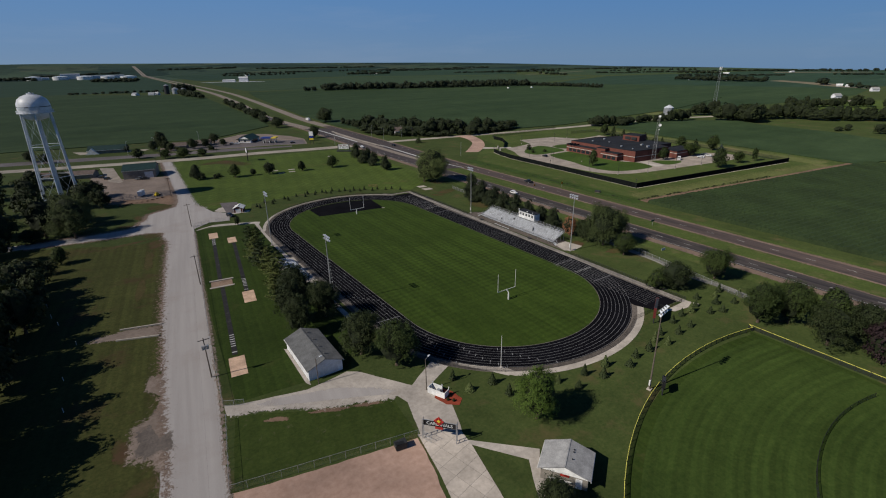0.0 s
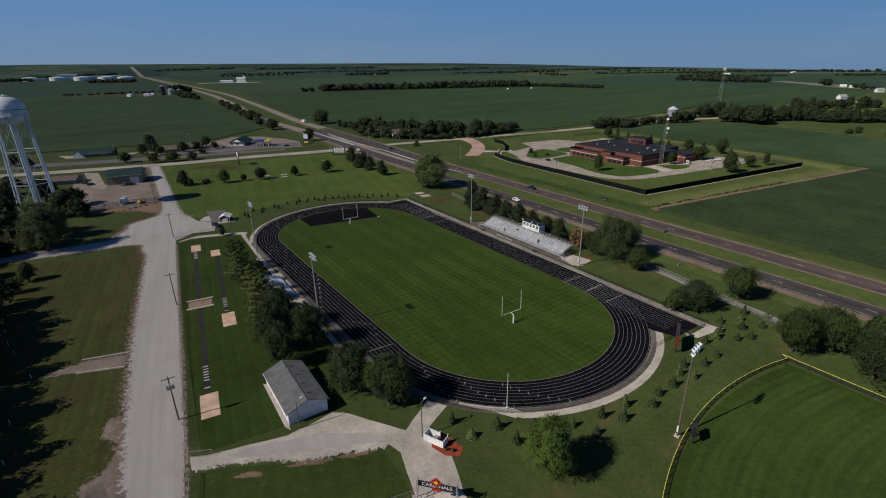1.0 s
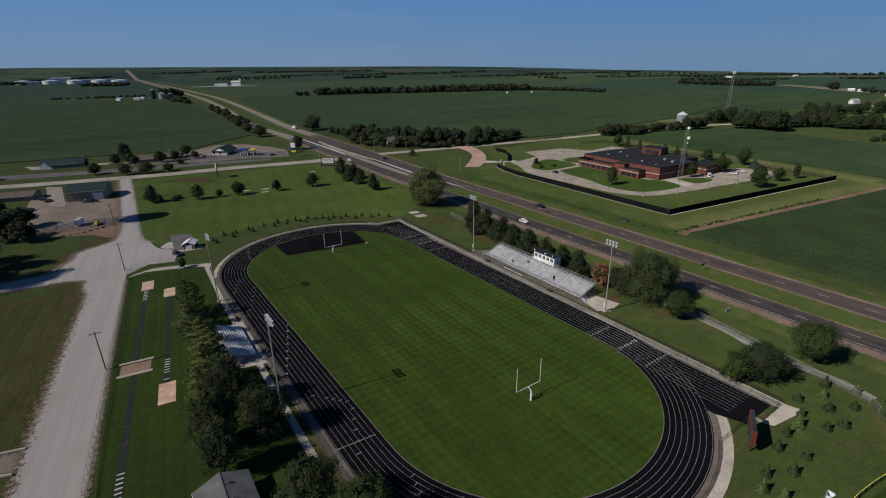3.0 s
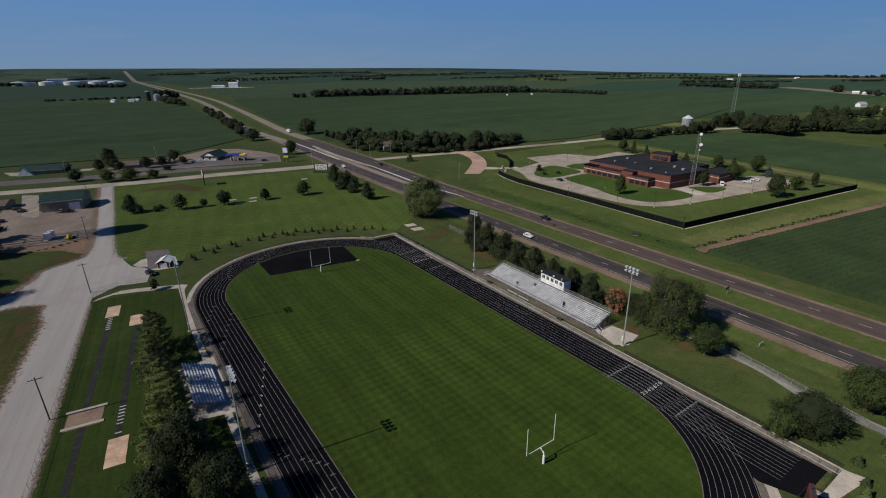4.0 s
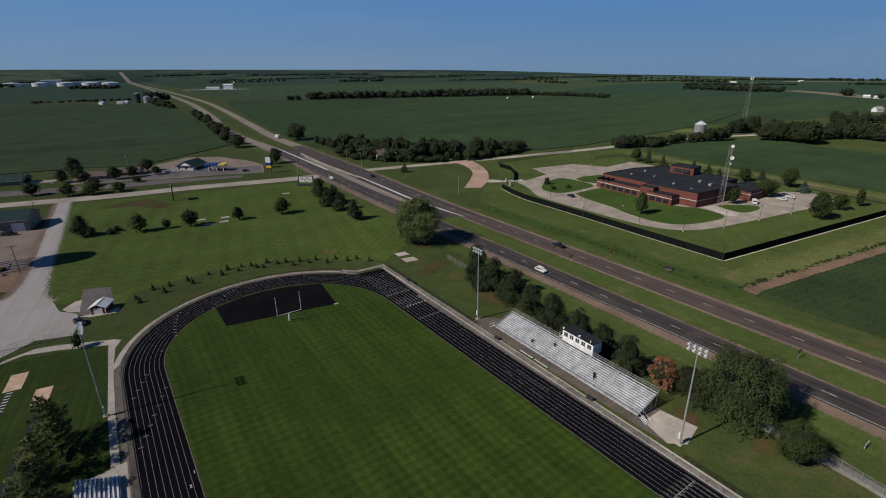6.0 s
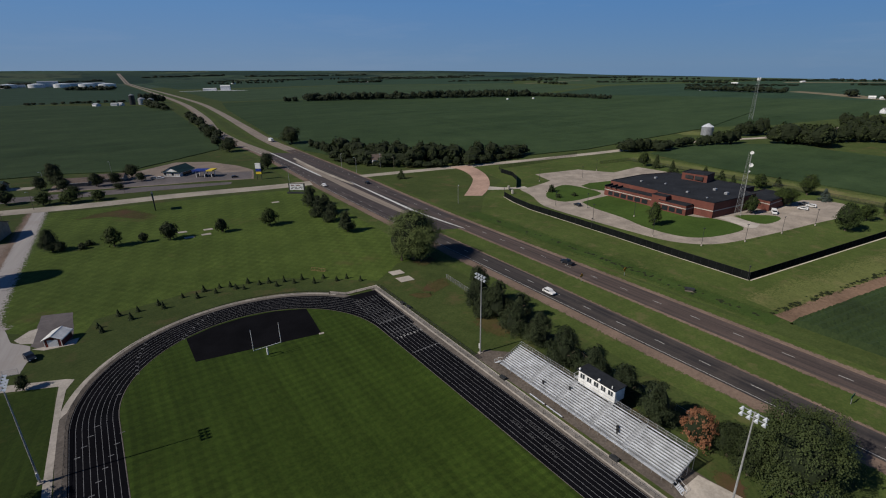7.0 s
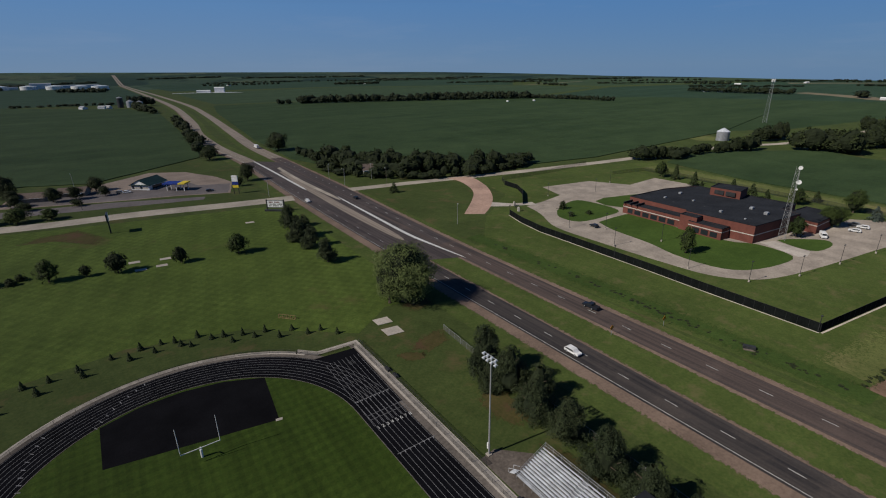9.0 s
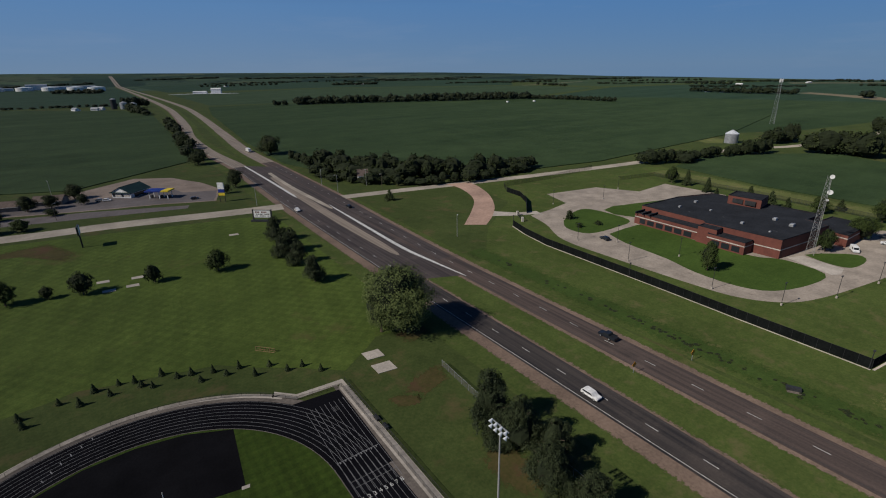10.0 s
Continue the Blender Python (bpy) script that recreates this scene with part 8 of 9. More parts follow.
for z in (49.2, 49.8, 50.4):
    for i in range(n):
        p, q = 2 * math.pi * i / n, 2 * math.pi * (i + 1) / n
        tube(bm, (7.7 * math.cos(p), 7.7 * math.sin(p), z), (7.7 * math.cos(q), 7.7 * math.sin(q), z), 0.05, n=4)
for i in range(n):
    p = 2 * math.pi * i / n
    tube(bm, (7.7 * math.cos(p), 7.7 * math.sin(p), 49.1), (7.7 * math.cos(p), 7.7 * math.sin(p), 50.4), 0.05, n=4)
part("balcony_rail", bm, "tank_leg", wt)
bm = bmesh.new()
tube(bm, (0, 0, 49.05), (0, 0, 49.2), 7.8, 7.8, n)
part("balcony", bm, "tank_white", wt)
bm = bmesh.new()
tube(bm, (0, 0, 58.0), (0, 0, 58.6), 1.4, 1.6, 16)
tube(bm, (0, 0, 58.6), (0, 0, 59.1), 0.5, 0.4, 10)
part("finial", bm, "tank_white", wt)
bm = bmesh.new()
tube(bm, (0, 0, 0), (0, 0, 45.5), 0.75, 0.75, 16)
part("riser_pipe", bm, "tank_leg", wt)
feet = []
for i in range(6):
    q = 2 * math.pi * (i + 0.5) / 6
    p0, p1 = Vector((9.0 * math.cos(q), 9.0 * math.sin(q), 0)), Vector((6.8 * math.cos(q), 6.8 * math.sin(q), 49.2))
    feet.append((p0, p1))
    bm = bmesh.new()
    tube(bm, p0, p1, 0.42, 0.42, 12)
    part("leg", bm, "tank_leg", wt)
    bm = bmesh.new()
    box(bm, p0.x - 0.9, p0.y - 0.9, 0, p0.x + 0.9, p0.y + 0.9, 0.5, bevel=0.05)
    part("footing", bm, "concrete", wt)
for i in range(6):
    a_, b_ = feet[i], feet[(i + 1) % 6]
    for f in (0.33, 0.66):
        bm = bmesh.new()
        tube(bm, a_[0].lerp(a_[1], f), b_[0].lerp(b_[1], f), 0.16, n=8)
        part("strut", bm, "tank_leg", wt)
    for f0, f1 in ((0.02, 0.33), (0.33, 0.66), (0.66, 0.98)):
        for c_, d_ in ((a_, b_), (b_, a_)):
            bm = bmesh.new()
            tube(bm, c_[0].lerp(c_[1], f0), d_[0].lerp(d_[1], f1), 0.045, n=5)
            part("tie_rod", bm, "tank_leg", wt)
for z, w, q0 in ((53.2, 0.5, -150), (53.2, 0.5, -100)):
    bm = bmesh.new()
    for k in range(6):
        q = radians(q0 + k * 6)
        c = Vector((7.05 * math.cos(q), 7.05 * math.sin(q), 50.9))
        box(bm, -0.03, -0.3, -0.7, 0.03, 0.3, 0.7, Matrix.Translation(c * 1.012 * Vector((1, 1, 0)).length_squared ** 0 + Vector((0, 0, 0))) @ Matrix.Rotation(q, 4, "Z"))
    part("lettering_bar", bm, "tank_leg", wt, "row of faded painted bars")

# ---- signs, poles and small things ----
gx0, gx1 = Vector((-53.6, -92.0)), Vector((-49.0, -97.2))
gd = (gx1 - gx0)
ang = math.degrees(math.atan2(gd.y, gd.x))
arch = thing("entrance_arch", "entrance arch with a black banner and red emblem", "gate sign", pose(gx0.x, gx0.y, 0, 0, 0, ang))
L = gd.length
for x in (0, L):
    bm = bmesh.new()
    for y in (-0.45, 0.45):
        tube(bm, (x, y, 0), (x, y, 4.7), 0.08, n=8)
    for k in range(5):
        tube(bm, (x, -0.45, 0.5 + k), (x, 0.45, 0.5 + k), 0.05, n=6)
    part("post", bm, "steel", arch)
bm = bmesh.new()
box(bm, 0.1, -0.12, 3.25, L - 0.1, 0.12, 4.45, bevel=0.02)
ban = part("banner", bm, "black", arch, "black name banner")
for z in (3.2, 4.5):
    bm = bmesh.new()
    tube(bm, (0, 0, z), (L, 0, z), 0.07, n=8)
    part("beam", bm, "steel", arch)
lettering("CARDINALS", 1.0, "white", ban, Matrix.Translation((L / 2, -0.135, 3.85)) @ Matrix.Rotation(radians(90), 4, "X"))
bm = bmesh.new()
for k, r in ((0, 0.75), (45, 0.6)):
    box(bm, -r, -0.05, -r, r, 0.05, r, Matrix.Translation((L / 2 - 0.1, -0.2, 4.75)) @ Matrix.Rotation(radians(45 + k), 4, "Y"))
box(bm, -0.8, -0.05, -0.25, 0.8, 0.05, 0.25, Matrix.Translation((L / 2 - 0.1, -0.2, 3.05)))
part("emblem", bm, "red", arch, "red star-shaped emblem")
bm = bmesh.new()
box(bm, -0.28, -0.04, -0.28, 0.28, 0.04, 0.28, Matrix.Translation((L / 2 - 0.1, -0.27, 4.75)) @ Matrix.Rotation(radians(45), 4, "Y"))
part("emblem_centre", bm, "yellow", arch)
for x0 in (0.2, ):
    bm = bmesh.new()
    for k in range(9):
        tube(bm, (x0 + 0.24 * k, -0.5 - 0.1 * k, 0.1), (x0 + 0.24 * k, -0.5 - 0.1 * k, 2.0), 0.02, n=5)
    for z in (0.1, 1.05, 2.0):
        tube(bm, (x0, -0.5, z), (x0 + 1.95, -1.3, z), 0.03, n=6)
    part("gate_leaf", bm, "steel", arch, "open steel gate leaf")

tk = thing("ticket_stand", "white panelled ticket stand on red mulch", "ticket stand", pose(-43.6, -82.4, 0, 0, 0, -66))
for x0, y0, x1, y1 in ((-2.3, -1.0, 2.3, -0.85), (-2.3, 0.9, 0.4, 1.05), (-2.3, -0.85, -2.15, 0.9), (2.15, -0.85, 2.3, 1.0)):
    bm = bmesh.new()
    box(bm, x0, y0, 0.05, x1, y1, 1.55, bevel=0.02)
    part("panel", bm, "white", tk)
bm = bmesh.new()
box(bm, -0.4, -0.2, 0.05, 0.5, 0.5, 1.1, bevel=0.03)
part("counter", bm, "steel", tk)
for x in (-2.2, 0.4, 2.2):
    bm = bmesh.new()
    box(bm, x - 0.08, 0.9, 0, x + 0.08, 1.06, 2.0)
    part("post", bm, "white", tk)
sheet("mulch_bed", [(-42.6, -80.2), (-40.6, -83.6), (-40.2, -87.0), (-42.0, -88.4), (-44.2, -86.6), (-45.2, -83.2)], 0.06, "mulch", "bed of red mulch round the ticket stand", "flower bed", step=0.8, jag=0.15)
for x, y in ((-41.6, -84.4), (-42.3, -86.6), (-43.2, -85.6)):
    tree("bush", x, y, 0.7, 0.9, label="small clipped green shrub in red mulch")


def utility_pole(x, y, h, rz, label, drum=False, arms=1):
    o = thing("utility_pole", label, "utility pole", field_turn(x, y, rz), "power line poles")
    bm = bmesh.new()
    tube(bm, (0, 0, 0), (0, 0, h), 0.17, 0.11, 8)
    part("pole", bm, "wood_pole", o)
    for k in range(arms):
        bm = bmesh.new()
        box(bm, -1.3, -0.06, h - 0.6 - 0.9 * k, 1.3, 0.06, h - 0.45 - 0.9 * k, bevel=0.01)
        arm = part("cross_arm", bm, "wood_pole", o)
        for q in (-1.1, -0.5, 0.5, 1.1):
            bm = bmesh.new()
            tube(bm, (q, 0, h - 0.45 - 0.9 * k), (q, 0, h - 0.25 - 0.9 * k), 0.05, 0.04, 6)
            part("insulator", bm, "steel", arm)
    if drum:
        for q in (-0.55, 0.55, 0.0):
            bm = bmesh.new()
            tube(bm, (q, -0.35, h - 2.9), (q, -0.35, h - 1.9), 0.26, 0.26, 10)
            part("transformer", bm, "steel", o, "grey transformer can")
    return o


POLES = [(-92.0, -101, 11.0, -83), (-85.1, -45.4, 11.0, -83), (-78.2, 14.0, 11.0, -83), (-70.6, 86.2, 11.0, -83), (-71.4, 154, 11.0, -83), (-70.6, 232, 11.0, -83)]
for i, (x, y, h, rz) in enumerate(POLES):
    utility_pole(x, y, h, rz + 83, "wooden utility pole with cross arm beside the gravel road" if i != 1 else "wooden utility pole carrying transformer cans", i == 1)
wires = thing("power_lines", "thin sagging power lines between wooden poles", "cable", kind="stuff")
for off in (-1.1, 1.1):
    bm = bmesh.new()
    for p, q in zip(POLES[:-1], POLES[1:]):
        P, Q = Vector((p[0] + off, p[1], p[2] - 0.25)), Vector((q[0] + off, q[1], q[2] - 0.25))
        prev = P
        for k in range(1, 9):
            t = k / 8
            c = P.lerp(Q, t) - Vector((0, 0, 1.2 * 4 * t * (1 - t)))
            tube(bm, prev, c, 0.005, n=4, caps=False)
            prev = c
    part("wire", bm, "black", wires)
for x, y, h in ((-64.7, -63.1, 7.0), (-45.1, -79.7, 8.4), (122.4, 262, 11), (121, 285, 11), (145, 268, 11), (148, 252, 10), (73, 262, 11), (-64, 283, 10), (-20, 299, 9), (-84, 330, 11), (-24, 360, 11), (-62, 345, 11), (130.5, 148.4, 10.5)):
    o = thing("yard_light", "slim pole with a lamp arm", "lamp post", pose(x, y, 0, 0, 0, RNG.uniform(0, 360)), "lamp posts")
    bm = bmesh.new()
    tube(bm, (0, 0, 0), (0, 0, h), 0.13, 0.08, 8)
    part("pole", bm, "pole" if h > 10 else "wood_pole", o)
    bm = bmesh.new()
    tube(bm, (0, 0, h - 0.2), (1.2, 0, h + 0.1), 0.05, n=6)
    part("arm", bm, "steel", o)
    bm = bmesh.new()
    box(bm, 1.0, -0.18, h, 1.7, 0.18, h + 0.18, bevel=0.05)
    part("lamp", bm, "lamp_face", o)
for x, y in ((168.8, 112), (165.0, 84), (165.6, 52), (170.8, 33), (190, 24.8), (214, 20.6), (238, 16.5), (205, 160), (235, 150), (180, 100), (185, 75), (262, 160)):
    o = thing("lot_light", "slim dark lamp post on a concrete base", "lamp post", pose(x, y, 0), "lamp posts round the brick building")
    bm = bmesh.new()
    tube(bm, (0, 0, 0.7), (0, 0, 7.6), 0.09, 0.07, 8)
    part("pole", bm, "dark_steel", o)
    bm = bmesh.new()
    tube(bm, (0, 0, 0), (0, 0, 0.75), 0.3, 0.28, 10)
    part("base", bm, "concrete", o)
    bm = bmesh.new()
    box(bm, -0.6, -0.2, 7.55, 0.6, 0.2, 7.75, bevel=0.04)
    part("lamp", bm, "dark_steel", o)
fp = thing("flagpole", "slender white flagpole beside the track", "flagpole", pose(-25.9, -83.4, 0))
bm = bmesh.new()
tube(bm, (0, 0, 0), (0, 0, 9.4), 0.09, 0.04, 8)
part("pole", bm, "white", fp)
bm = bmesh.new()
box(bm, -0.7, -0.7, 0, 0.7, 0.7, 0.12, bevel=0.03)
part("base", bm, "concrete", fp)
sheet("flagpole_pad", [(-28.2, -83.4), (-25.4, -81.9), (-23.6, -86.4), (-26.2, -86.6)], 0.048, "concrete", "small concrete bay round the flagpole", "pad")


def scoreboard(x, y, rz, w, h, z, front, label):
    o = thing("scoreboard", label, "scoreboard", pose(x, y, 0, 0, 0, rz))
    for k in (-0.36, 0.36):
        bm = bmesh.new()
        tube(bm, (k * w, 0, 0), (k * w, 0, z + h), 0.16, n=8)
        part("post", bm, "dark_steel", o)
    bm = bmesh.new()
    box(bm, -w / 2, -0.35, z, w / 2, 0.35, z + h, bevel=0.04)
    bd = part("board", bm, "dark_steel", o)
    bm = bmesh.new()
    box(bm, -w / 2 + 0.05, 0.35, z + h * 0.72, w / 2 - 0.05, 0.40, z + h - 0.05)
    part("header", bm, front, bd, "red header panel")
    for k in (-w / 2, w / 2):
        bm = bmesh.new()
        box(bm, k - 0.10, -0.36, z - 0.05, k + 0.10, 0.36, z + h + 0.05)
        part("end_trim", bm, front, bd)
    return o


scoreboard(25.6, -90.6, 29, 7.0, 3.0, 2.2, "dark_red", "football scoreboard with red trim standing edge on")
scoreboard(-2.4, -111.4, 33, 2.4, 1.6, 2.2, "black", "small dark ball field scoreboard by the fence")
ss = thing("school_sign", "dark monument sign with white writing by the road", "sign", pose(66.8, 227.6, 0, 0, 0, -40))
bm = bmesh.new()
box(bm, -6.2, -0.7, 0, 6.2, 0.7, 1.0, bevel=0.05)
part("base", bm, "dark_steel", ss)
bm = bmesh.new()
box(bm, -4.6, -0.25, 2.0, 4.6, 0.25, 6.2, bevel=0.05)
pn = part("panel", bm, "dark_steel", ss)
for x in (-4.8, 4.8):
    bm = bmesh.new()
    box(bm, x - 0.25, -0.3, 0.9, x + 0.25, 0.3, 6.5, bevel=0.03)
    part("post", bm, "dark_steel", ss)
bm = bmesh.new()
box(bm, -4.3, -0.275, 2.3, 4.3, -0.255, 5.95)
face = part("sign_face", bm, "white", pn, "white sign face")
for z, w, hh in ((4.75, 3.4, 0.7), (3.75, 3.9, 0.5), (2.85, 3.6, 0.45)):
    for k in range(9):
        if (k * 7 + int(z * 4)) % 5:
            bm = bmesh.new()
            box(bm, -w + 2 * w * k / 9, -0.295, z, -w + 2 * w * (k + 0.72) / 9, -0.28, z + hh)
            part("lettering_bar", bm, "dark_steel" if hh < 0.6 else "dark_red", face)
ps = thing("price_sign", "tall filling station price sign with yellow panel", "sign", pose(59.5, 284, 0, 0, 0, -40))
for x in (-1.6, 1.6):
    bm = bmesh.new()
    box(bm, x - 0.15, -0.15, 0, x + 0.15, 0.15, 11.5)
    part("post", bm, "dark_steel", ps)
for z0, z1, mt in ((7.6, 11.4, "white"), (5.6, 7.4, "blue"), (3.8, 5.4, "yellow")):
    bm = bmesh.new()
    box(bm, -1.9, -0.3, z0, 1.9, 0.3, z1, bevel=0.04)
    part("panel", bm, mt, ps)
vp = thing("billboard", "dark billboard on a steel post standing edge on in the park", "sign", pose(-8.6, 238, 0, 0, 0, 86))
bm = bmesh.new()
box(bm, -0.28, -0.28, 0, 0.28, 0.28, 6.6, bevel=0.04)
part("post", bm, "dark_steel", vp)
bm = bmesh.new()
box(bm, -3.0, -0.32, 6.2, 3.0, 0.32, 10.0, bevel=0.05)
bd = part("board", bm, "dark_steel", vp)
for y in (-0.36, 0.34):
    bm = bmesh.new()
    box(bm, -2.8, y, 6.4, 2.8, y + 0.02, 9.8)
    part("panel", bm, "white_wall", bd, "pale advertisement panel")
for x, y, mt, h, lb in ((103.0, 38.5, "orange", 2.4, "orange road works sign in the median"), (119.6, 33.0, "orange", 2.4, "orange road works sign on the verge"), (99.4, -40, "green", 2.6, "green direction sign in the median"), (75.4, -61, "white", 1.2, "white marker post by the fence")):
    o = thing("road_sign", lb, "sign", pose(x, y, 0))
    bm = bmesh.new()
    box(bm, -0.05, -0.05, 0, 0.05, 0.05, h)
    part("post", bm, "steel", o)
    bm = bmesh.new()
    if mt == "orange":
        box(bm, -0.62, -0.03, -0.62, 0.62, 0.03, 0.62, Matrix.Translation((0, 0, h)) @ Matrix.Rotation(radians(45), 4, "Y"))
    else:
        box(bm, -1.1, -0.03, h - 0.9, 1.1, 0.03, h)
    part("panel", bm, mt, o)
sl = thing("blocking_sled", "tan football blocking sled standing in the park", "training sled", pose(32.2, 103.4, 0, 0, 0, -48))
bm = bmesh.new()
for y in (-0.4, 0.4):
    tube(bm, (-2.9, y, 0.1), (2.9, y, 0.1), 0.07, n=8)
tube(bm, (-2.9, 0, 1.15), (2.9, 0, 1.15), 0.07, n=8)
for x in (-2.8, -1.4, 0, 1.4, 2.8):
    tube(bm, (x, -0.4, 0.1), (x, 0, 1.15), 0.06, n=6)
    tube(bm, (x, 0.4, 0.1), (x, 0, 1.15), 0.06, n=6)
part("frame", bm, "sled_wood", sl)
cv = thing("culvert", "dark concrete culvert end in the ditch", "culvert", pose(126.5, 12.6, 0, 0, 0, -60))
bm = bmesh.new()
box(bm, -1.5, -0.6, 0, 1.5, 0.6, 0.9, bevel=0.1)
part("headwall", bm, "dark_steel", cv)
bm = bmesh.new()
box(bm, -1.4, -1.4, 0, 1.4, -0.6, 0.12)
part("apron", bm, "mud", cv)
dz = thing("dumpster", "dark open dumpster at the edge of the dirt lot", "dumpster", pose(-58.8, -91.9, 0, 0, 0, -10))
bm = bmesh.new()
profile(bm, [(-1.1, 0.15), (1.1, 0.15), (1.2, 1.5), (-1.2, 1.3)], -0.8, 0.8)
part("body", bm, "dark_steel", dz)
bm = bmesh.new()
box(bm, -1.2, -0.8, 1.42, 1.2, 0.1, 1.5, Matrix.Rotation(radians(4), 4, "Y"))
part("lid", bm, "black", dz)
for p, q in (((-102.6, -6.1), (-92.2, -9.0)), ((-103.8, -12.2), (-93.6, -16.0))):
    o = thing("timber_rail", "long pale timber edging the farm track", "timber")
    bm = bmesh.new()
    d = (Vector(q) - Vector(p))
    box(bm, 0, -0.22, 0, d.length, 0.22, 0.4, Matrix.Translation((*p, 0)) @ Matrix.Rotation(math.atan2(d.y, d.x), 4, "Z"), 0.03)
    part("beam", bm, "concrete", o)
ragged_patch("farm_track", [(-109.6, -9.6), (-103, -11.8), (-93.0, -15.2), (-91.8, -9.8), (-101, -7.0), (-109, -7.6)], 0.026, "tan_lot", "short tan track off the gravel road", "path")
for x, y in ((-124, 32), (-121, 24), (-119.5, 15), (-117.5, 8), (-122.5, 50), (-115, -26), (-114.5, -40), (-112.8, -8)):
    o = thing("marker_stake", "thin white marker stake in dry grass", "stake", pose(x, y, 0), "marker stakes")
    bm = bmesh.new()
    box(bm, -0.06, -0.06, 0, 0.06, 0.06, 1.3, Matrix.Rotation(radians(5), 4, "X"))
    part("stake", bm, "white", o)
for x, y, mt in ((38.8, -76.5, "pad"), (43.7, -20, "pad"), (43.6, 12, "pad"), (43.9, 61, "pad"), (44.2, 57.5, "pad")):
    o = thing("equipment_box", "low dark equipment box beside the track", "box", pose(x if x > 43 else 43.6, y, 0))
    bm = bmesh.new()
    box(bm, -0.4, -0.9, 0.05, 0.4, 0.9, 0.65, bevel=0.05)
    part("body", bm, "dark_steel", o)


# ---- vehicles ----
def vehicle(name, kind, x, y, rz, paint, label):
    """Local x is ahead."""
    o = thing(name, label, "car" if kind != "truck" else "truck", pose(x, y, 0.05, 0, 0, rz))
    if kind == "pickup":
        side = [(-2.8, 0.45), (2.75, 0.45), (2.85, 0.8), (2.75, 1.08), (1.35, 1.18), (0.75, 1.82), (-0.75, 1.86), (-0.95, 1.2), (-2.8, 1.2)]
        glass = [(1.22, 1.2), (0.72, 1.74), (-0.68, 1.78), (-0.8, 1.22)]
        ax, half = (1.85, -1.0), 0.98
    elif kind == "van":
        side = [(-2.7, 0.4), (2.7, 0.4), (2.75, 0.95), (2.0, 1.25), (1.45, 2.1), (1.1, 2.25), (-2.6, 2.25), (-2.72, 1.2)]
        glass = [(1.9, 1.28), (1.42, 2.0), (0.4, 2.02), (0.4, 1.3)]
        ax, half = (1.0, -1.65), 1.0
    elif kind == "truck":
        side = [(-5.5, 0.9), (3.9, 0.9), (4.0, 0.5), (5.6, 0.5), (5.7, 1.7), (5.0, 2.9), (3.9, 3.0), (3.8, 3.6), (-5.5, 3.6)]
        glass = [(5.55, 1.85), (5.0, 2.75), (4.3, 2.8), (4.3, 1.85)]
        ax, half = (4.5, -4.0), 1.25
    else:
        side = [(-2.3, 0.42), (2.3, 0.42), (2.38, 0.75), (2.2, 0.98), (1.2, 1.08), (0.55, 1.62), (-1.6, 1.66), (-2.25, 1.12)]
        glass = [(1.05, 1.1), (0.52, 1.55), (-1.5, 1.58), (-1.95, 1.12)]
        ax, half = (1.45, -1.4), 0.92
    bm = bmesh.new()
    profile(bm, side, -half, half)
    bmesh.ops.bevel(bm, geom=list(bm.edges), offset=0.06, segments=2, affect="EDGES")
    body = part("body", bm, paint, o)
    for s in (-1, 1):
        bm = bmesh.new()
        profile(bm, glass, s * half - 0.01, s * half + 0.012)
        part("side_window", bm, "glass", body)
    bm = bmesh.new()
    p, q = Vector((glass[0][0] + 0.1, 0, glass[0][1])), Vector((glass[1][0] + 0.1, 0, glass[1][1]))
    v = [bm.verts.new(t) for t in ((p.x, -half + 0.15, p.z), (p.x, half - 0.15, p.z), (q.x, half - 0.2, q.z), (q.x, -half + 0.2, q.z))]
    bm.faces.new(v)
    bmesh.ops.solidify(bm, geom=list(bm.faces), thickness=0.03)
    part("windscreen", bm, "glass", body)
    if kind == "pickup":
        bm = bmesh.new()
        box(bm, -2.7, -half + 0.12, 0.9, -1.0, half - 0.12, 1.215)
        part("load_bed", bm, "black", body)
    for xx in ax:
        for s in (-1, 1):
            bm = bmesh.new()
            tube(bm, (xx, s * (half - 0.22), 0.36), (xx, s * (half + 0.02), 0.36), 0.37, n=14)
            w = part("wheel", bm, "rubber", o)
            bm = bmesh.new()
            tube(bm, (xx, s * (half + 0.02), 0.36), (xx, s * (half + 0.035), 0.36), 0.2, n=10)
            part("rim", bm, "steel", w)
    for s in (-0.65, 0.65):
        bm = bmesh.new()
        xf = max(p_[0] for p_ in side)
        box(bm, xf - 0.1, s - 0.16, 0.72, xf + 0.01, s + 0.16, 0.88, bevel=0.02)
        part("headlight", bm, "lamp_face", body)
    return o


vehicle("pickup_truck", "pickup", 111.7, 52.6, 90, "car_dark", "dark pickup truck driving on the highway")
vehicle("sport_utility_car", "suv", 87.2, 38.6, -90, "car_white", "white sport utility car driving on the highway")
vehicle("car", "suv", 87.4, 236, -90, "car_white", "white car on the highway near the crossing")
vehicle("car", "suv", 112.6, 225, 90, "car_dark", "dark car on the highway near the turning lanes")
vehicle("box_truck", "truck", 121.6, 470, 90, "car_white", "white box truck far along the highway")
vehicle("delivery_van", "van", 244.0, 36.4, -150, "car_white", "white delivery van beside the brick building")
for k, (x, y) in enumerate(((262.9, 30.9), (271.6, 30.4), (273.5, 34.4))):
    vehicle("car", "suv", x, y, 100, "car_white" if k < 2 else "car_grey", "white car parked in the concrete lot")
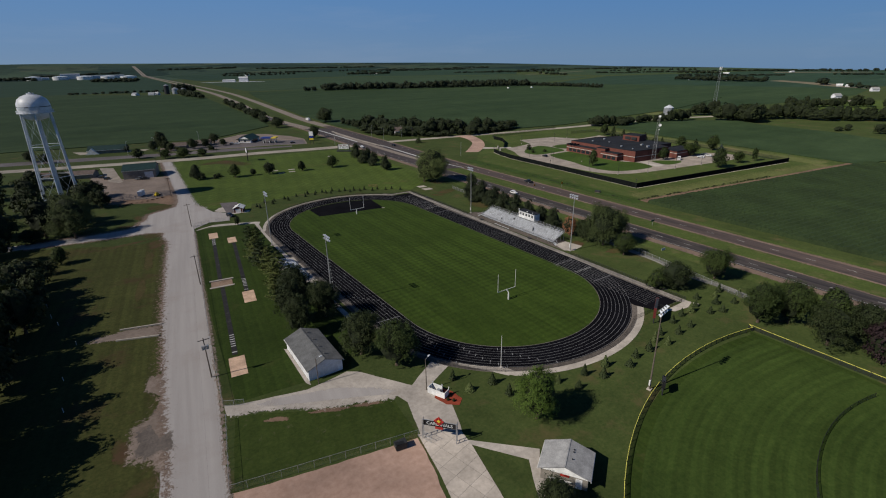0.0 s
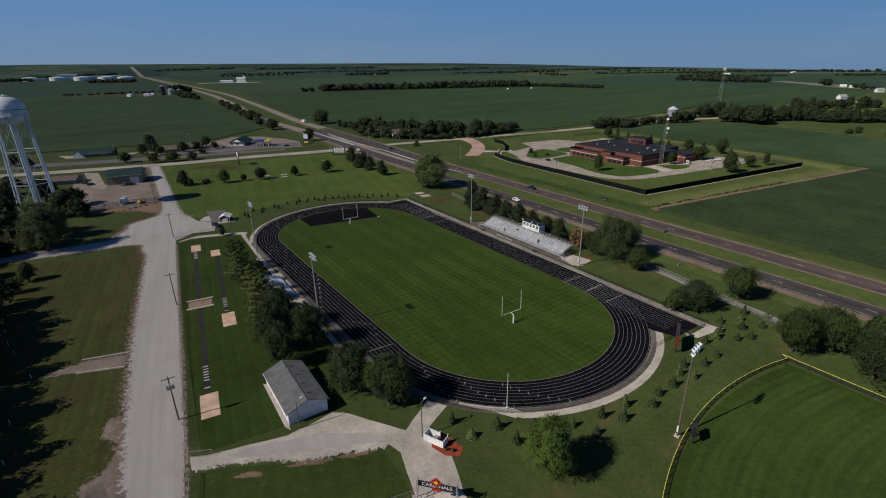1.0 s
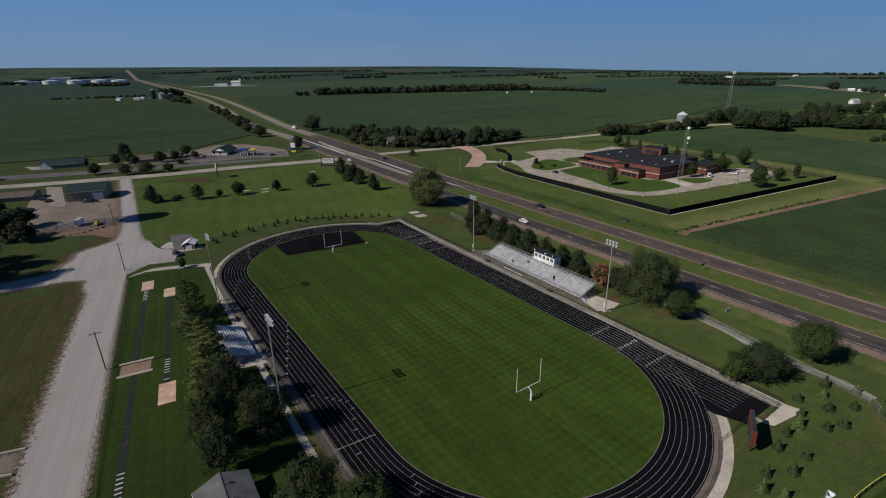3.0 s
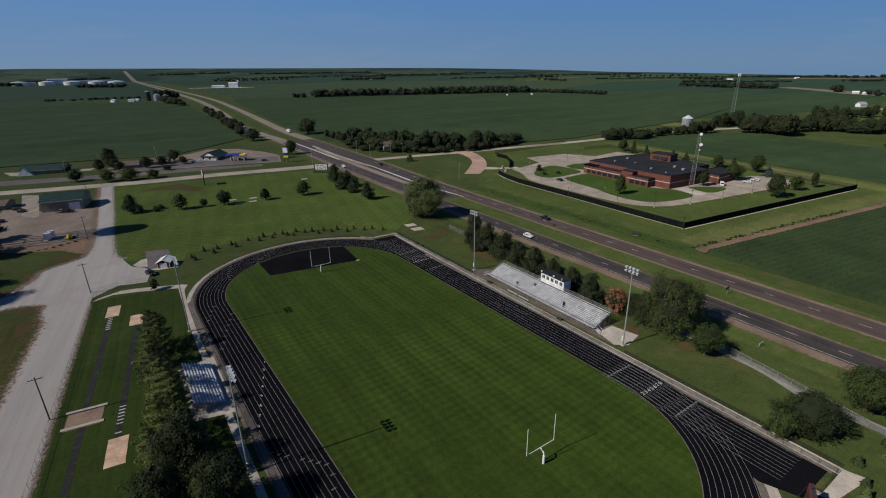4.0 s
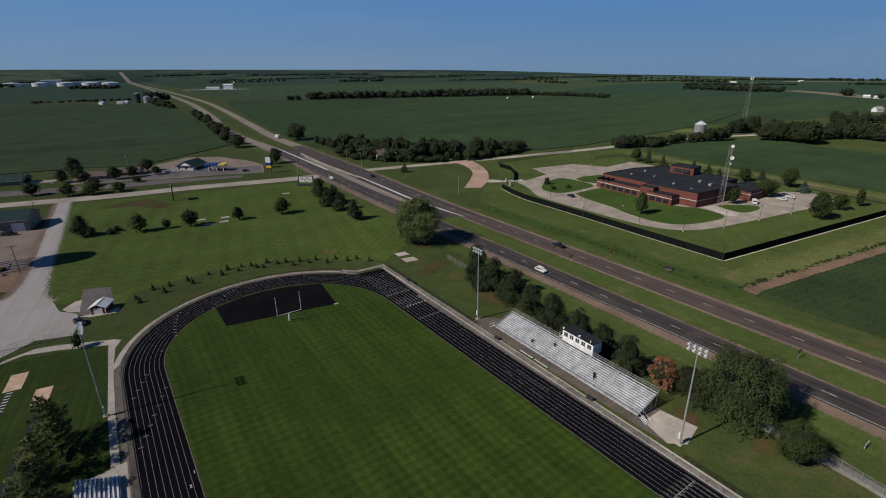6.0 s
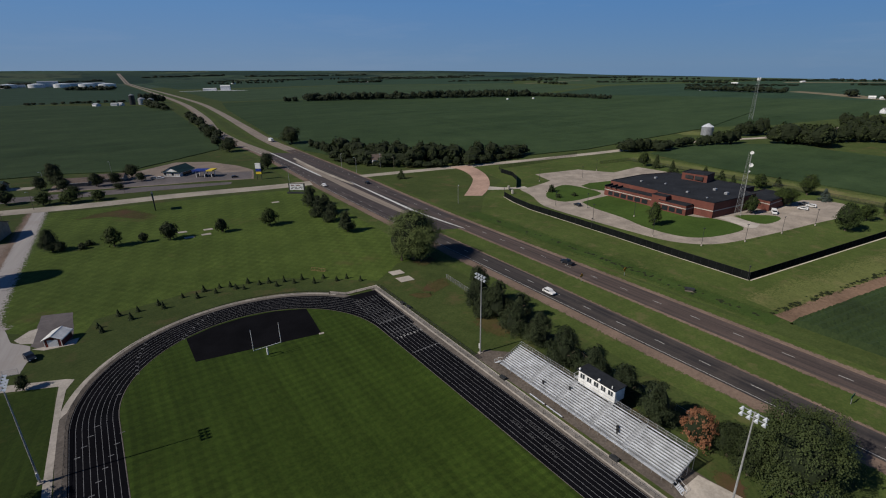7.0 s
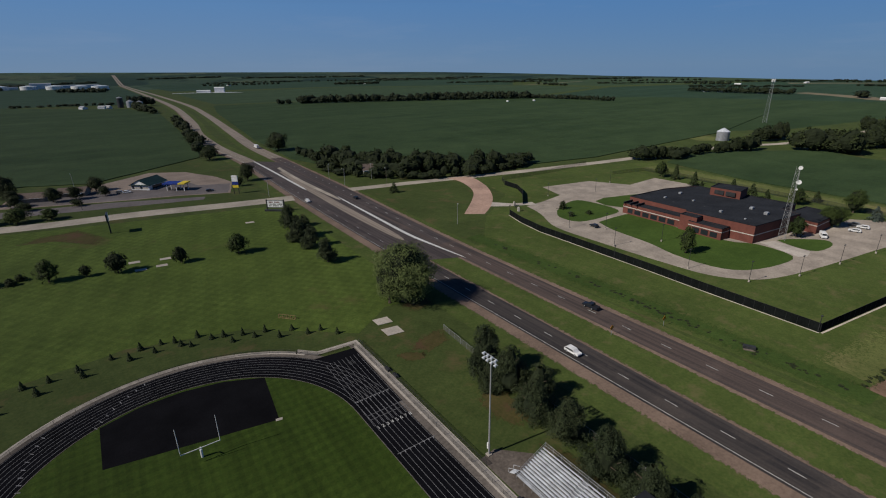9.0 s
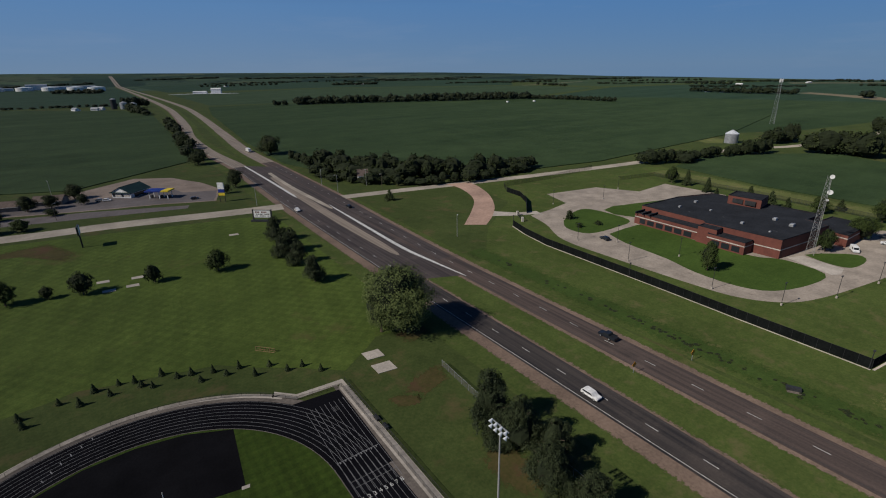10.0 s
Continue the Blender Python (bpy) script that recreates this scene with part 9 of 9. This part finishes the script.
vehicle("car", "suv", 178.6, 105.4, 80, "car_dark", "dark car parked before the brick building")
for x, y, rz, p, k, lb in ((-83, 216.5, -20, "car_grey", "pickup", "grey pickup parked before the barn"), (-80, 214.6, -20, "car_dark", "pickup", "dark pickup parked before the barn"), (-101, 232, 60, "car_dark", "suv", "dark car parked in the yard"), (-104, 240, 60, "car_dark", "suv", "dark car parked in the yard"), (-108, 214, 60, "car_dark", "suv", "dark car parked by the trees"),
                           (-52.2, 91.6, -70, "car_dark", "suv", "dark car parked beside the red hut"), (3.5, 330.5, -20, "car_white", "suv", "white car parked at the filling station"), (0, 333, -20, "car_grey", "suv", "silver car parked at the filling station"), (47, 301, 0, "car_dark", "suv", "dark car leaving the filling station"), (-176, 300, 20, "car_grey", "suv", "grey car on the side road")):
    vehicle("car" if k == "suv" else "pickup_truck", k, x, y, rz, p, lb)
tr = thing("box_trailer", "white box trailer in the yard", "trailer", pose(-85.4, 165.4, 0, 0, 0, 70))
bm = bmesh.new()
box(bm, -2.6, -1.2, 0.7, 2.6, 1.2, 3.4, bevel=0.08)
part("box", bm, "white", tr)
for s in (-1.1, 1.1):
    bm = bmesh.new()
    tube(bm, (0, s - 0.12, 0.4), (0, s + 0.12, 0.4), 0.4, n=12)
    part("wheel", bm, "rubber", tr)
ld = thing("skid_loader", "yellow skid loader in the yard", "loader", pose(-78.0, 160.4, 0, 0, 0, 40))
bm = bmesh.new()
box(bm, -1.4, -0.8, 0.5, 1.0, 0.8, 1.4, bevel=0.1)
box(bm, -0.9, -0.55, 1.4, 0.5, 0.55, 2.2, bevel=0.08)
part("body", bm, "yellow", ld)
bm = bmesh.new()
profile(bm, [(1.3, 0.1), (2.2, 0.1), (2.0, 0.8), (1.4, 1.0)], -0.9, 0.9)
part("bucket", bm, "dark_steel", ld)
for x in (-0.8, 0.7):
    for s in (-0.85, 0.85):
        bm = bmesh.new()
        tube(bm, (x, s - 0.13, 0.42), (x, s + 0.13, 0.42), 0.42, n=12)
        part("wheel", bm, "rubber", ld)
for k in range(9):
    o = thing("pallet_stack", "stack of weathered wooden pallets on bare earth", "pallets", pose(-76 - 2.6 * k, 153.6 - 0.75 * k + RNG.uniform(-0.6, 0.6), 0, 0, 0, RNG.uniform(-20, 20)), "pallets along the yard edge")
    for j in range(int(RNG.integers(2, 5))):
        bm = bmesh.new()
        for q in range(5):
            box(bm, -0.6, -0.5 + 0.22 * q, 0.15 * j + 0.10, 0.6, -0.38 + 0.22 * q, 0.15 * j + 0.125)
        for q in (-0.5, 0, 0.5):
            box(bm, q - 0.05, -0.5, 0.15 * j, q + 0.05, 0.5, 0.15 * j + 0.10)
        part("pallet", bm, "earth", o)

# ---- far buildings ----
sheet("farm_pad", [(247, 2062), (330, 2040), (460, 1936), (466, 1944), (420, 2010), (335, 2066), (250, 2076)], 0.05, "white_wall", "long white gravel pad of a farm far off", "yard", step=20, jag=1.5)
for x, y, sx, sy, h, lb in ((352, 2048, 24, 46, 9, "white farm shed far along the highway"), (404, 2024, 22, 34, 19, "white farm elevator far off")):
    gabled("farm_shed", pose(x, y, 0, 0, 0, 70), sx, sy, h * 0.8, h, "white_wall", "white", lb, "shed", 0.5)
for x, y in ((-380, 3480), (-255, 3400), (-142, 3280), (-34, 3130), (50, 2990)):
    o = thing("storage_tank", "large round white storage tank far off", "tank", pose(x, y, 0), "far white storage tanks")
    bm = bmesh.new()
    tube(bm, (0, 0, 0), (0, 0, 17), 37, 37, 28)
    part("shell", bm, "white", o)
    bm = bmesh.new()
    tube(bm, (0, 0, 17), (0, 0, 22), 37, 3, 28)
    part("roof", bm, "tank_leg", o)
for x, y, sx, sy, h in ((-215, 3600, 95, 40, 30), (-60, 3560, 230, 30, 17), (-400, 3640, 160, 30, 13)):
    gabled("plant_hall", pose(x, y, 0, 0, 0, 90), sy, sx, h * 0.86, h, "white_wall", "steel", "pale industrial hall far off", "hall", 0.5)
for x, y, r, h in ((50, 1308, 6, 21), (68, 1300, 7.5, 13), (86, 1296, 7, 11)):
    o = thing("silo", "tall dark farm silo" if h > 20 else "round grey grain bin on a farm", "silo", pose(x, y, 0))
    bm = bmesh.new()
    tube(bm, (0, 0, 0), (0, 0, h), r, r, 20)
    part("drum", bm, "dark_steel" if h > 20 else "steel", o)
    bm = bmesh.new()
    tube(bm, (0, 0, h), (0, 0, h + r * 0.45), r, 0.6, 20)
    part("roof", bm, "steel", o)
for x, y, s, wd, tn in ((-20, 1310, 22, 10, 20), (14, 1292, 14, 8, 60), (26, 1296, 12, 8, 40), (76, 1320, 16, 9, 80)):
    gabled("farm_shed", pose(x, y, 0, 0, 0, tn), wd, s, 4, 7, "white_wall", "steel", "pale farm shed beside the silos", "shed", 0.5)
for x, y, s, rf in ((157, 316, 15, "tank_leg"), (152, 284, 10, "roof_brown"), (150, 300, 9, "shingle_light"), (640, 118, 9, "white"), (902, 168, 11, "shingle_light"), (1115, 181, 12, "shingle_light"), (720, 150, 10, "shingle_light"), (560, 128, 8, "white")):
    gabled("farm_house", pose(x, y, 0, 0, 0, RNG.uniform(20, 80)), 9, s, 4.2, 7.6, "white_wall", rf, "white farm house half hidden by trees", "house", 0.5)
for x, y, s in ((1160, 2420, 34), (1190, 2400, 20), (1366, 651, 26), (1366, 692, 16), (1378, 591, 16), (1370, 563, 20), (1880, 854, 30), (2048, 1201, 26), (2120, 731, 34), (640, 2960, 34), (1255, 284, 16), (1236, 262, 12)):
    gabled("farm_shed", pose(x, y, 0, 0, 0, RNG.uniform(0, 90)), min(9, s * 0.5), s * 0.7, 3, 5, "white_wall", "white", "tiny white farm building far off", "shed", 0.5)
for x, y in ((745, 795), (800, 770)):
    o = gabled("field_shed", pose(x, y, 0), 3, 5, 2.4, 3.2, "white_wall", "white", "tiny white pump house in the field", "shed", 0.2)
